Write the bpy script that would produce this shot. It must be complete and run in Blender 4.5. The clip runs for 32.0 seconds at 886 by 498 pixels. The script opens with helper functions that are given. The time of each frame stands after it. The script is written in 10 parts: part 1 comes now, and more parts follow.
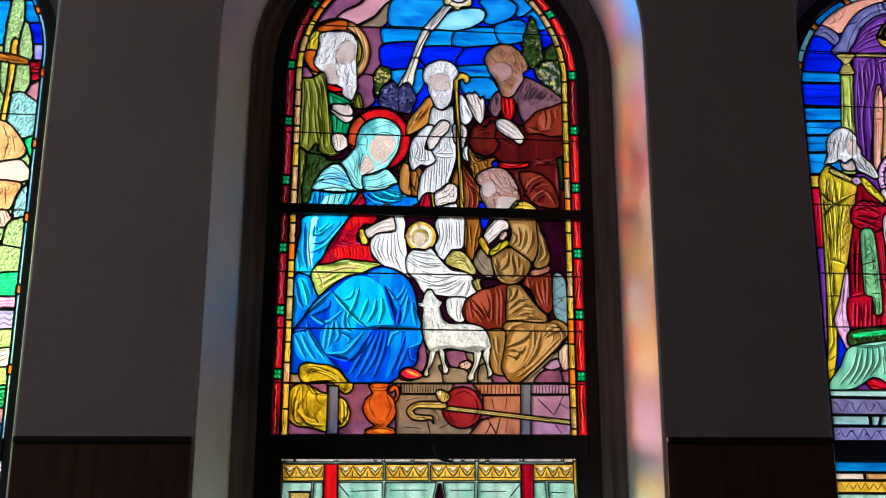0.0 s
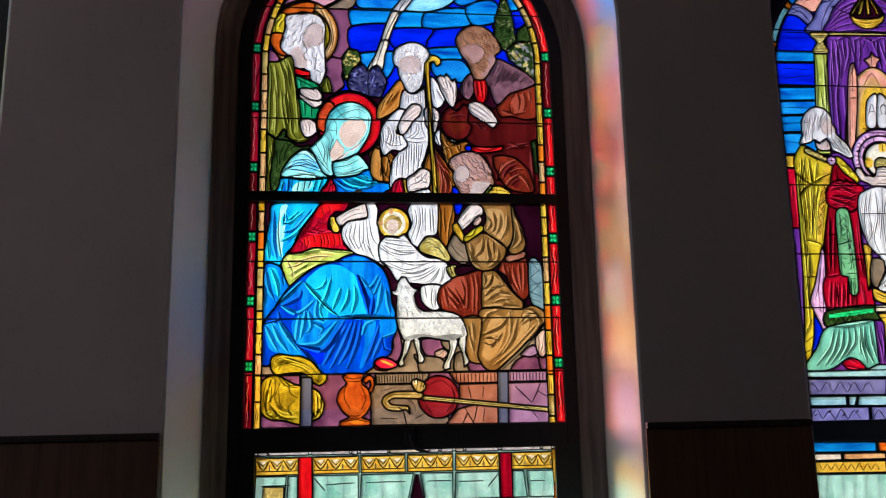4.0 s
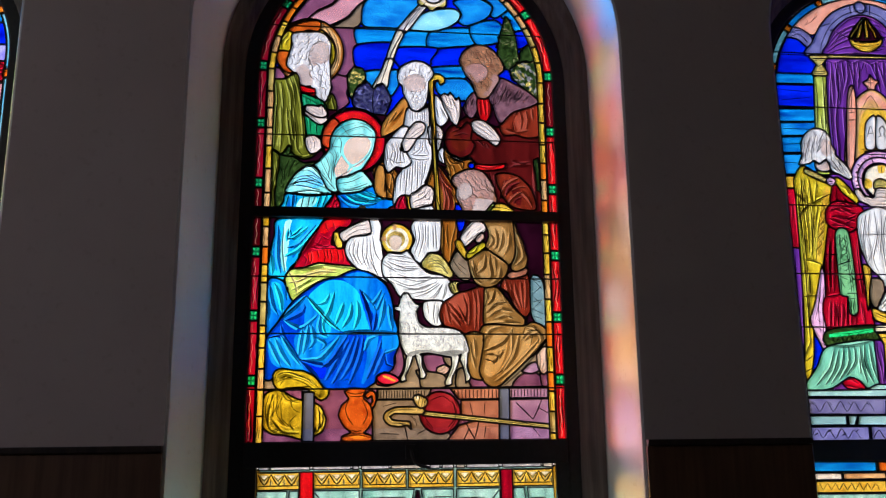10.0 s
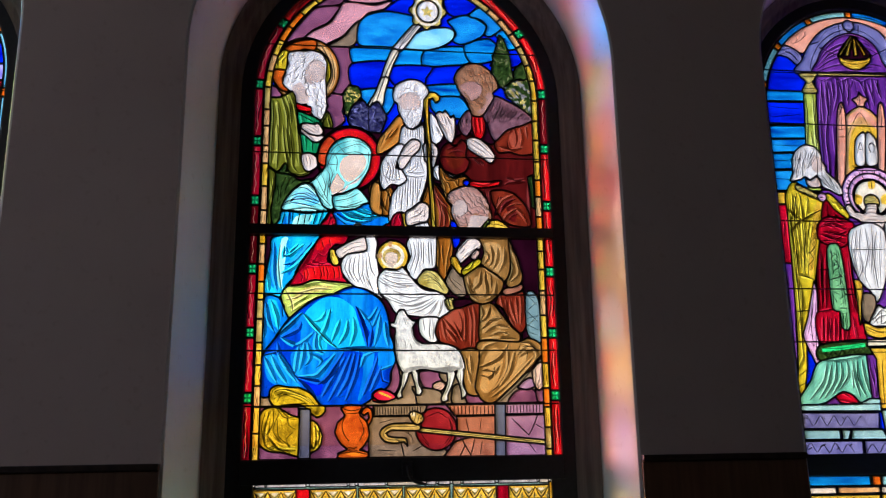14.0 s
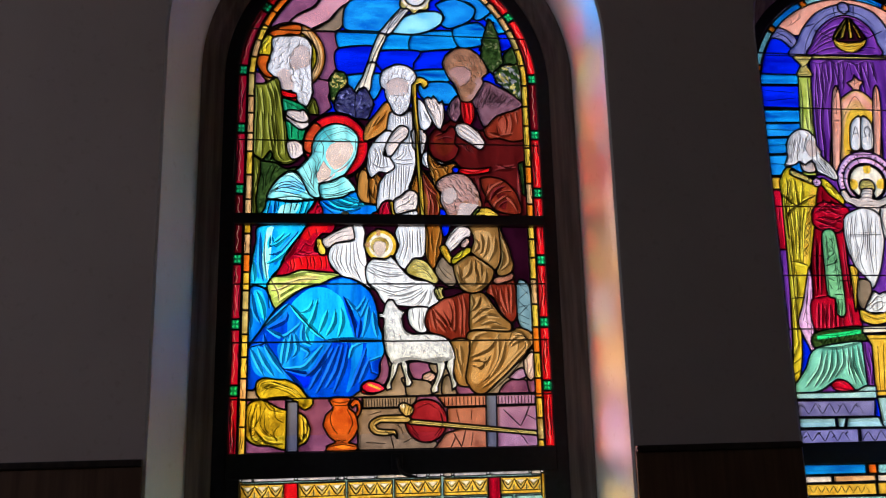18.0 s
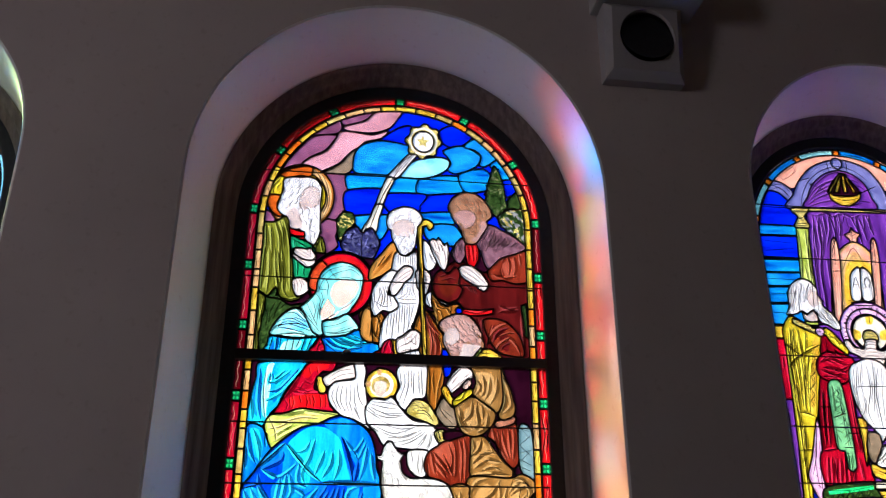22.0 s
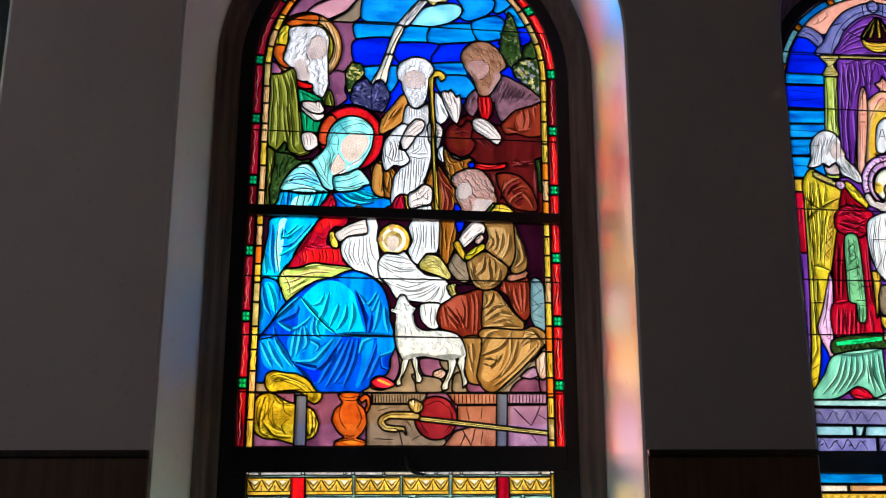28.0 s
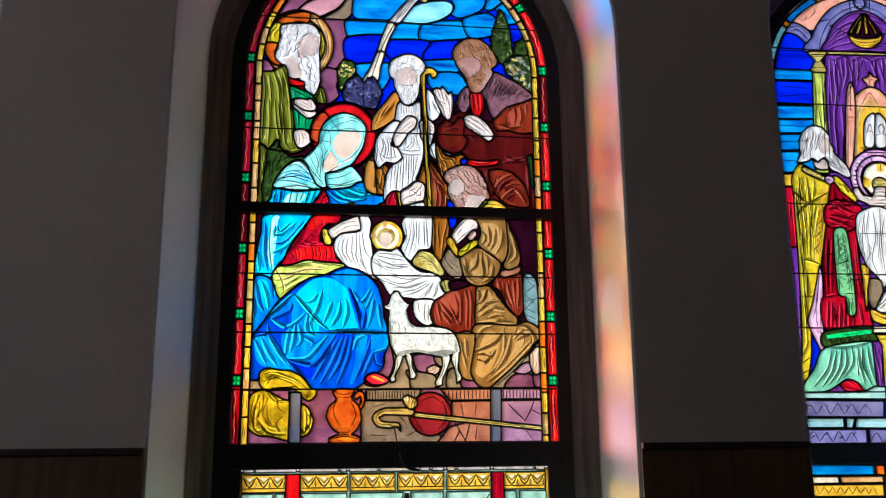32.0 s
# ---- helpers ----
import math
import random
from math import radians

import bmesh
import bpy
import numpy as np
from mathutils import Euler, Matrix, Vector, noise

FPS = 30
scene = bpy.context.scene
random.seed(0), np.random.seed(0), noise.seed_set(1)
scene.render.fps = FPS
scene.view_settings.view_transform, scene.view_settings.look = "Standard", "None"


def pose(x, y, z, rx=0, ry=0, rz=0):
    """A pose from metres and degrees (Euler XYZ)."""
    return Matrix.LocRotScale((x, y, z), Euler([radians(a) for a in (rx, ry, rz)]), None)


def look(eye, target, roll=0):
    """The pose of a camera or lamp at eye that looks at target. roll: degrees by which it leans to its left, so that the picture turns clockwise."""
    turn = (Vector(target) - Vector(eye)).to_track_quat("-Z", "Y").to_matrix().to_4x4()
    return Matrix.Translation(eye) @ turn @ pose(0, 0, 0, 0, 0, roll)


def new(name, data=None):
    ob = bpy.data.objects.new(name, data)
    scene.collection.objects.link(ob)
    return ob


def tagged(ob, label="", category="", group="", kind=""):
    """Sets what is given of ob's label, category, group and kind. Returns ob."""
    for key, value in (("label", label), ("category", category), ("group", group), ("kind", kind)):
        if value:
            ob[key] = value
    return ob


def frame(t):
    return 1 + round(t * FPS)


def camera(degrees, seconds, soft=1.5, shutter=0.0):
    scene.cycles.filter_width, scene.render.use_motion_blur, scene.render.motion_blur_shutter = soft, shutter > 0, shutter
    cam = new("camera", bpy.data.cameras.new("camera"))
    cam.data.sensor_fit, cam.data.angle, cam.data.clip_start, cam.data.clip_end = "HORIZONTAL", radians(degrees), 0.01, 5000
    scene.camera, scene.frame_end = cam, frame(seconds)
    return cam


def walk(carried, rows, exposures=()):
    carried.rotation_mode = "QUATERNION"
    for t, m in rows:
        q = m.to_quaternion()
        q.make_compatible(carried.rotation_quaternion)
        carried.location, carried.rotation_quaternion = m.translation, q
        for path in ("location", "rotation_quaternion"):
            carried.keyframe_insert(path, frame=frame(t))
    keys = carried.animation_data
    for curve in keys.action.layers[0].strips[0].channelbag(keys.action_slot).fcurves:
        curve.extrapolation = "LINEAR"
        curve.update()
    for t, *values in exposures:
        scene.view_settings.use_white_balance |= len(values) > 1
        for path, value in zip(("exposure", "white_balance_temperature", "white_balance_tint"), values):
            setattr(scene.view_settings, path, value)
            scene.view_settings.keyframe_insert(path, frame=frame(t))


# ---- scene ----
cam = camera(56.5, 32.0, 1.2)
PATH = [
    (0, (-0.203, -2.735, 1.742), (-0.032, -0.784, 2.148), 0.2),
    (0.5, (-0.199, -2.734, 1.741), (-0.024, -0.784, 2.146), 0.1),
    (1, (-0.199, -2.727, 1.745), (-0.017, -0.777, 2.147), -0.0),
    (1.5, (-0.209, -2.712, 1.737), (-0.011, -0.764, 2.145), -0.3),
    (2, (-0.203, -2.69, 1.745), (0.001, -0.74, 2.139), -0.5),
    (2.5, (-0.192, -2.676, 1.744), (0.016, -0.724, 2.125), -0.7),
    (4.5, (-0.194, -2.686, 1.754), (0.041, -0.735, 2.128), -1.1),
    (5, (-0.193, -2.696, 1.745), (0.039, -0.748, 2.136), -1.2),
    (5.5, (-0.192, -2.708, 1.739), (0.037, -0.763, 2.145), -1.3),
    (6, (-0.195, -2.712, 1.744), (0.033, -0.768, 2.155), -1.4),
    (6.5, (-0.2, -2.709, 1.739), (0.025, -0.767, 2.158), -1.3),
    (7, (-0.207, -2.713, 1.741), (0.016, -0.771, 2.165), -1.2),
    (7.5, (-0.205, -2.712, 1.751), (0.02, -0.77, 2.17), -1.1),
    (8, (-0.202, -2.7, 1.744), (0.028, -0.758, 2.165), -1.0),
    (8.5, (-0.201, -2.699, 1.744), (0.034, -0.758, 2.165), -1.0),
    (9, (-0.204, -2.702, 1.746), (0.036, -0.762, 2.169), -0.9),
    (9.5, (-0.205, -2.701, 1.746), (0.03, -0.76, 2.166), -0.8),
    (10, (-0.208, -2.695, 1.738), (0.026, -0.754, 2.159), -0.6),
    (10.5, (-0.203, -2.697, 1.745), (0.026, -0.754, 2.158), -0.4),
    (11, (-0.206, -2.69, 1.744), (0.027, -0.746, 2.153), -0.3),
    (11.5, (-0.206, -2.691, 1.743), (0.033, -0.748, 2.151), -0.3),
    (12, (-0.204, -2.695, 1.747), (0.04, -0.752, 2.154), -0.3),
    (12.5, (-0.21, -2.697, 1.747), (0.043, -0.757, 2.163), -0.5),
    (13, (-0.211, -2.704, 1.748), (0.046, -0.768, 2.176), -0.8),
    (13.5, (-0.211, -2.704, 1.748), (0.046, -0.77, 2.188), -0.9),
    (14, (-0.218, -2.711, 1.739), (0.032, -0.78, 2.196), -0.9),
    (14.5, (-0.212, -2.708, 1.74), (0.027, -0.777, 2.204), -0.9),
    (16.5, (-0.198, -2.674, 1.74), (0.041, -0.742, 2.196), -1.2),
    (17, (-0.2, -2.682, 1.745), (0.05, -0.749, 2.193), -1.3),
    (17.5, (-0.197, -2.676, 1.747), (0.062, -0.742, 2.189), -1.4),
    (18, (-0.196, -2.662, 1.75), (0.069, -0.727, 2.18), -1.4),
    (18.5, (-0.195, -2.665, 1.752), (0.073, -0.73, 2.179), -1.3),
    (19, (-0.196, -2.667, 1.75), (0.067, -0.733, 2.183), -1.0),
    (19.5, (-0.203, -2.669, 1.748), (0.053, -0.737, 2.197), -0.6),
    (20, (-0.222, -2.659, 1.755), (0.036, -0.754, 2.307), -0.1),
    (20.5, (-0.222, -2.655, 1.747), (0.05, -0.792, 2.422), -0.1),
    (21, (-0.216, -2.658, 1.758), (0.062, -0.82, 2.496), -0.2),
    (21.5, (-0.215, -2.67, 1.767), (0.055, -0.836, 2.519), -0.1),
    (22, (-0.201, -2.666, 1.745), (0.05, -0.832, 2.501), -0.0),
    (22.5, (-0.198, -2.664, 1.733), (0.045, -0.822, 2.472), 0.1),
    (23, (-0.205, -2.66, 1.75), (0.046, -0.804, 2.451), -0.1),
    (23.5, (-0.2, -2.655, 1.735), (0.052, -0.79, 2.413), -0.1),
    (24, (-0.198, -2.655, 1.742), (0.058, -0.78, 2.392), -0.2),
    (24.5, (-0.198, -2.653, 1.75), (0.058, -0.769, 2.369), -0.1),
    (25, (-0.194, -2.643, 1.746), (0.054, -0.747, 2.331), -0.1),
    (25.5, (-0.188, -2.634, 1.763), (0.054, -0.719, 2.288), -0.0),
    (26, (-0.181, -2.615, 1.747), (0.052, -0.688, 2.228), -0.1),
    (26.5, (-0.184, -2.621, 1.75), (0.045, -0.685, 2.197), 0.1),
    (28.5, (-0.18, -2.635, 1.769), (0.042, -0.691, 2.181), 0.1),
    (29, (-0.188, -2.633, 1.758), (0.035, -0.692, 2.186), -0.1),
    (29.5, (-0.187, -2.643, 1.744), (0.031, -0.705, 2.186), -0.1),
    (30, (-0.182, -2.653, 1.727), (0.033, -0.718, 2.182), -0.0),
    (30.5, (-0.17, -2.658, 1.751), (0.048, -0.717, 2.182), 0.1),
    (31, (-0.182, -2.655, 1.767), (0.046, -0.711, 2.178), -0.0),
    (31.5, (-0.183, -2.654, 1.77), (0.053, -0.71, 2.173), -0.1),
    (32, (-0.195, -2.636, 1.752), (0.056, -0.696, 2.166), -0.4),
]
walk(cam, [(t, look(eye, target, roll)) for t, eye, target, roll in PATH], [(t, stops, 6120, tint) for t, stops, tint in ((0, 1.95, 18), (5, 1.95, 21), (19.6, 1.95, 21), (21, 2.46, 21), (23, 2.52, 20), (25, 2.38, 19), (26.2, 2.21, 18), (29, 2.20, 14), (32, 2.20, 14))])

# ---- world, sun and exposure ----
SUN_YAW, SUN_UP = 50.0, 9.0        # degrees off the wall's normal, and above the horizon
world = bpy.data.worlds.new("sky")
scene.world = world
world.use_nodes = True
wn = world.node_tree.nodes
sky = wn.new("ShaderNodeTexSky")
sky.sky_type, sky.sun_disc = "NISHITA", False
sky.sun_elevation, sky.sun_rotation = radians(SUN_UP), radians(-SUN_YAW)
sky.air_density, sky.dust_density = 1.0, 1.6
world.node_tree.links.new(sky.outputs[0], wn["Background"].inputs[0])
wn["Background"].inputs[1].default_value = 0.07
sun = new("sun", bpy.data.lights.new("sun", "SUN"))
sun.data.energy, sun.data.angle, sun.data.color = 5.0, radians(22), (1.0, 0.92, 0.89)
sun.matrix_world = look((-4.0, 4.0, 4.0), (-4.0 + math.sin(radians(SUN_YAW)), 4.0 - math.cos(radians(SUN_YAW)), 4.0 - math.tan(radians(SUN_UP))))


def daylight(name, x, half, foot, top, radiance):
    """The sky's light in a window's opening, just outside the glass."""
    lamp = new(name, bpy.data.lights.new(name, "AREA"))
    lamp.data.shape, lamp.data.size, lamp.data.size_y = "RECTANGLE", half * 2, top - foot
    lamp.data.energy, lamp.data.color = radiance * math.pi * half * 2 * (top - foot), (0.98, 0.99, 1.0)
    lamp.matrix_world = look((x, 0.052, (foot + top) / 2), (x, -1.0, (foot + top) / 2))


daylight("daylight_centre", 0.0, 0.53, 0.95, 3.46, 0.03)
daylight("daylight_east", 1.744, 0.42, 0.95, 3.38, 0.03)
daylight("daylight_west", -1.735, 0.42, 0.95, 3.38, 0.03)
# Added fill lamp in an unseen west opening; brightens the left wall.
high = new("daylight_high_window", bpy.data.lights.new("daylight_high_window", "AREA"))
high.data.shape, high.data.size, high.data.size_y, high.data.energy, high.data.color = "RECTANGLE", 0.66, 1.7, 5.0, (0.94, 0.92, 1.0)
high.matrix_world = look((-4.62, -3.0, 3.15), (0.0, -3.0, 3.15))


# ---- materials ----
def shader(name, rough=0.6, metal=0.0):
    m = bpy.data.materials.new(name)
    m.use_nodes = True
    b = m.node_tree.nodes["Principled BSDF"]
    b.inputs["Roughness"].default_value, b.inputs["Metallic"].default_value = rough, metal
    return m, m.node_tree, b


def noise_node(tree, scale, detail=4.0, stretch=(1, 1, 1), rough=0.55):
    n, c, g = tree.nodes.new("ShaderNodeTexNoise"), tree.nodes.new("ShaderNodeTexCoord"), tree.nodes.new("ShaderNodeMapping")
    g.inputs["Scale"].default_value = stretch
    tree.links.new(c.outputs["Object"], g.inputs["Vector"])
    tree.links.new(g.outputs[0], n.inputs["Vector"])
    n.inputs["Scale"].default_value, n.inputs["Detail"].default_value, n.inputs["Roughness"].default_value = scale, detail, rough
    return n


def ramp(tree, source, *stops):
    r = tree.nodes.new("ShaderNodeValToRGB")
    while len(r.color_ramp.elements) < len(stops):
        r.color_ramp.elements.new(0.5)
    for e, (at, col) in zip(r.color_ramp.elements, stops):
        e.position, e.color = at, (*col, 1)
    tree.links.new(source, r.inputs[0])
    return r


def mixed(tree, kind, a, b, factor):
    x = tree.nodes.new("ShaderNodeMixRGB")
    x.blend_type = kind
    for socket, v in ((x.inputs[0], factor), (x.inputs[1], a), (x.inputs[2], b)):
        if hasattr(v, "is_linked"):
            tree.links.new(v, socket)
        else:
            socket.default_value = v if isinstance(v, float) else (*v, 1)
    return x.outputs[0]


def bumped(tree, b, height, strength, distance):
    n = tree.nodes.new("ShaderNodeBump")
    n.inputs["Strength"].default_value, n.inputs["Distance"].default_value = strength, distance
    tree.links.new(height, n.inputs["Height"])
    tree.links.new(n.outputs[0], b.inputs["Normal"])


def plaster(name, low, high, rough=0.75, relief=0.25):
    """Painted plaster: broad cloudy wear, roller grain and a few fine specks."""
    m, t, b = shader(name, rough)
    broad = ramp(t, noise_node(t, 1.7, 5).outputs[0], (0.3, low), (0.7, high))
    grain = noise_node(t, 140, 3)
    speck = ramp(t, noise_node(t, 38, 2).outputs[0], (0.62, (1, 1, 1)), (0.75, (0.86, 0.83, 0.8)))
    t.links.new(mixed(t, "MULTIPLY", broad.outputs[0], speck.outputs[0], 0.6), b.inputs["Base Color"])
    bumped(t, b, grain.outputs[0], relief, 0.002)
    return m


def wood(name, low, high, rough=0.45):
    """Stained wood: grain along z, with broader tone changes."""
    m, t, b = shader(name, rough)
    grain = ramp(t, noise_node(t, 55, 6, (1, 1, 0.06)).outputs[0], (0.35, low), (0.68, high))
    tone = ramp(t, noise_node(t, 3, 3).outputs[0], (0.3, (0.75, 0.75, 0.75)), (0.7, (1, 1, 1)))
    t.links.new(mixed(t, "MULTIPLY", grain.outputs[0], tone.outputs[0], 1.0), b.inputs["Base Color"])
    bumped(t, b, grain.outputs[0], 0.2, 0.001)
    return m


def metal(name, low, high, rough, metallic=0.0):
    m, t, b = shader(name, rough, metallic)
    c = ramp(t, noise_node(t, 60, 5).outputs[0], (0.3, low), (0.75, high))
    t.links.new(c.outputs[0], b.inputs["Base Color"])
    bumped(t, b, noise_node(t, 300, 2).outputs[0], 0.15, 0.0006)
    return m


WALL = plaster("wall_paint", (0.54, 0.46, 0.41), (0.62, 0.535, 0.48))
REVEAL = plaster("reveal_paint", (0.79, 0.765, 0.73), (0.86, 0.835, 0.80), 0.55, 0.15)
MOULD = wood("stained_moulding", (0.17, 0.128, 0.108), (0.30, 0.228, 0.192), 0.7)
MOULD.node_tree.nodes["Principled BSDF"].inputs["Specular IOR Level"].default_value = 0.15
PANEL = wood("wainscot_wood", (0.115, 0.057, 0.026), (0.185, 0.096, 0.046), 0.55)
RAIL = wood("dark_rail", (0.02, 0.014, 0.01), (0.05, 0.033, 0.022), 0.4)
SASH = metal("black_sash_paint", (0.006, 0.006, 0.008), (0.016, 0.016, 0.02), 0.55)
LEAD = metal("lead", (0.008, 0.008, 0.009), (0.03, 0.03, 0.032), 0.6)
PAINT = metal("fired_black_paint", (0.006, 0.005, 0.005), (0.014, 0.011, 0.01), 0.8)
FLOOR = wood("floor_boards", (0.07, 0.04, 0.025), (0.13, 0.08, 0.05), 0.4)
PAVING, gt, gb = shader("paving", 0.9)
gt.links.new(ramp(gt, noise_node(gt, 0.6, 6).outputs[0], (0.3, (0.17, 0.165, 0.155)), (0.7, (0.24, 0.23, 0.22))).outputs[0], gb.inputs["Base Color"])


def clear_glass():
    m, t, b = shader("clear_glass")
    t.nodes.remove(b)
    x = t.nodes.new("ShaderNodeBsdfTransparent")
    x.inputs[0].default_value = (0.97, 0.98, 0.97, 1)
    t.links.new(x.outputs[0], t.nodes["Material Output"].inputs[0])
    return m


CLEAR = clear_glass()
TONES = {}


def glass(key, low, high, scale=26.0, stretch=(1, 1, 1), drawn="", clear=0.8):
    """A tone of glass with its shaded and its lightened paint."""
    tone(key, low, high, scale, stretch, drawn, clear)
    tone(key + "_dim", [c * 0.32 for c in low], [c * 0.52 for c in high], scale, stretch, "", clear)
    tone(key + "_lit", high, [min(1.0, c ** 0.75 + 0.02) for c in high], scale, stretch, "", clear)


def tone(key, low, high, scale, stretch, drawn, clear):
    """Antique coloured glass: streaky colour, partly clear and partly diffusing, with a wavy gloss."""
    low, high = ([c ** 1.3 for c in col] for col in (low, high))
    m, t, b = shader("glass_" + key)
    t.nodes.remove(b)
    info = t.nodes.new("ShaderNodeObjectInfo")
    streak = noise_node(t, scale, 5, stretch, 0.6)
    streak.noise_dimensions = "4D"
    shift = t.nodes.new("ShaderNodeMath")
    shift.operation, shift.inputs[1].default_value = "MULTIPLY", 40.0
    t.links.new(info.outputs["Random"], shift.inputs[0])
    t.links.new(shift.outputs[0], streak.inputs["W"])
    colour = ramp(t, streak.outputs[0], (0.32, low), (0.66, high)).outputs[0]
    fine = ramp(t, noise_node(t, 210, 3).outputs[0], (0.3, (0.86, 0.86, 0.86)), (0.6, (1, 1, 1))).outputs[0]
    colour = mixed(t, "MULTIPLY", colour, fine, 0.8)
    batch = ramp(t, info.outputs["Random"], (0.0, (0.84, 0.84, 0.84)), (1.0, (1, 1, 1))).outputs[0]
    colour = mixed(t, "MULTIPLY", colour, batch, 1.0)
    if drawn:
        # painted lines: folds that run with the cloth, or curls and leaves
        place, move = t.nodes.new("ShaderNodeTexCoord"), t.nodes.new("ShaderNodeVectorMath")
        move.operation = "ADD"
        t.links.new(place.outputs["Object"], move.inputs[0])
        t.links.new(info.outputs["Random"], move.inputs[1])
        if drawn == "folds":
            w = t.nodes.new("ShaderNodeTexWave")
            w.wave_profile = "SAW"
            for k, v in (("Scale", 6.5), ("Distortion", 7.0), ("Detail", 1.0), ("Detail Scale", 0.9)):
                w.inputs[k].default_value = v
            squash = t.nodes.new("ShaderNodeVectorMath")
            squash.operation, squash.inputs[1].default_value = "MULTIPLY", (1.0, 1.0, 0.4)
            t.links.new(move.outputs[0], squash.inputs[0])
            t.links.new(squash.outputs[0], w.inputs["Vector"])
            mark = ramp(t, w.outputs["Fac"], (0.0, (0.03, 0.03, 0.04)), (0.07, (0.12, 0.12, 0.14)), (0.12, (0.45, 0.45, 0.5)), (0.5, (1, 1, 1)), (0.8, (0.8, 0.8, 0.85)), (1.0, (0.25, 0.25, 0.3))).outputs[0]
            colour = mixed(t, "MULTIPLY", colour, mark, 0.35)
        else:
            w = t.nodes.new("ShaderNodeTexVoronoi")
            w.feature = "DISTANCE_TO_EDGE"
            w.inputs["Scale"].default_value = 75.0 if drawn == "leaves" else 110.0
            t.links.new(move.outputs[0], w.inputs["Vector"])
            mark = ramp(t, w.outputs["Distance"], (0.02, (0.12, 0.12, 0.12)), (0.14, (1, 1, 1))).outputs[0]
            colour = mixed(t, "MULTIPLY", colour, mark, 0.85 if drawn == "leaves" else 0.5)
    a, d, g = (t.nodes.new("ShaderNodeBsdf" + k) for k in ("Transparent", "Translucent", "Glossy"))
    g.inputs["Roughness"].default_value = 0.15
    x, y = t.nodes.new("ShaderNodeMixShader"), t.nodes.new("ShaderNodeMixShader")
    x.inputs[0].default_value, y.inputs[0].default_value = 1 - clear, 0.03
    t.links.new(colour, a.inputs[0])
    t.links.new(colour, d.inputs[0])
    t.links.new(a.outputs[0], x.inputs[1])
    t.links.new(d.outputs[0], x.inputs[2])
    t.links.new(x.outputs[0], y.inputs[1])
    t.links.new(g.outputs[0], y.inputs[2])
    t.links.new(y.outputs[0], t.nodes["Material Output"].inputs[0])
    TONES[key] = m


UP = (1, 1, 0.22)        # folds that run down
glass("white", (0.72, 0.70, 0.66), (1.0, 0.99, 0.95), 30, UP, drawn="folds")
glass("wool", (0.60, 0.60, 0.58), (0.97, 0.96, 0.93), 40)
glass("cream", (0.75, 0.66, 0.50), (1.0, 0.94, 0.78), 30)
glass("skin", (0.60, 0.38, 0.30), (0.86, 0.62, 0.52), 14)
glass("pale", (0.68, 0.57, 0.50), (0.92, 0.82, 0.74), 14)
glass("flesh", (0.50, 0.40, 0.36), (0.74, 0.63, 0.57), 16)
glass("tawny", (0.26, 0.12, 0.07), (0.52, 0.29, 0.17), 50)
glass("rosewood", (0.40, 0.21, 0.17), (0.70, 0.46, 0.39), 40)
glass("ruddy", (0.38, 0.21, 0.18), (0.58, 0.38, 0.34), 30)
glass("aqua", (0.09, 0.48, 0.50), (0.44, 0.88, 0.80), 22, UP, drawn="folds", clear=0.66)
glass("cyan", (0.00, 0.10, 0.47), (0.01, 0.34, 0.79), 20, UP, drawn="folds", clear=0.66)
glass("blue", (0.00, 0.022, 0.34), (0.002, 0.12, 0.66), 18, UP, drawn="folds", clear=0.66)
glass("deep", (0.002, 0.006, 0.40), (0.010, 0.06, 1.0), 24, (0.2, 1, 1))
glass("sky", (0.00, 0.06, 0.42), (0.012, 0.48, 0.90), 44, (0.14, 1, 1))
glass("cloud", (0.00, 0.13, 0.55), (0.03, 0.50, 0.92), 22, (0.4, 1, 1))
glass("foam", (0.03, 0.50, 0.80), (0.50, 0.94, 0.98), 17, (0.5, 1, 1))
glass("red", (0.55, 0.005, 0.012), (0.92, 0.03, 0.03), 30, UP)
glass("crimson", (0.34, 0.006, 0.025), (0.74, 0.015, 0.06), 26, UP, drawn="folds")
glass("maroon", (0.075, 0.009, 0.010), (0.225, 0.024, 0.022), 22, UP, drawn="folds")
glass("rust", (0.14, 0.019, 0.010), (0.37, 0.065, 0.030), 20, UP, drawn="folds")
glass("orange", (0.72, 0.14, 0.01), (0.98, 0.36, 0.03), 26)
glass("gold", (0.62, 0.36, 0.02), (0.98, 0.72, 0.12), 26)
glass("yellow", (0.50, 0.36, 0.01), (0.95, 0.78, 0.06), 20, drawn="folds")
glass("straw", (0.45, 0.34, 0.06), (0.88, 0.78, 0.32), 40, drawn="curls")
glass("tan", (0.25, 0.13, 0.035), (0.50, 0.29, 0.10), 18, UP, drawn="folds")
glass("amber", (0.30, 0.10, 0.015), (0.55, 0.24, 0.04), 20, UP, drawn="folds")
glass("olive", (0.05, 0.06, 0.008), (0.34, 0.36, 0.05), 20, UP, drawn="folds")
glass("lime", (0.30, 0.40, 0.02), (0.76, 0.86, 0.24), 20, drawn="folds")
glass("moss", (0.02, 0.05, 0.015), (0.10, 0.18, 0.05), 60, drawn="leaves")
glass("leaf", (0.10, 0.13, 0.05), (0.42, 0.46, 0.22), 75, drawn="leaves")
glass("green", (0.005, 0.22, 0.08), (0.02, 0.55, 0.24), 30, UP, drawn="folds")
glass("emerald", (0.0, 0.40, 0.12), (0.04, 0.92, 0.36), 60)
glass("mauve", (0.17, 0.06, 0.12), (0.38, 0.16, 0.26), 22)
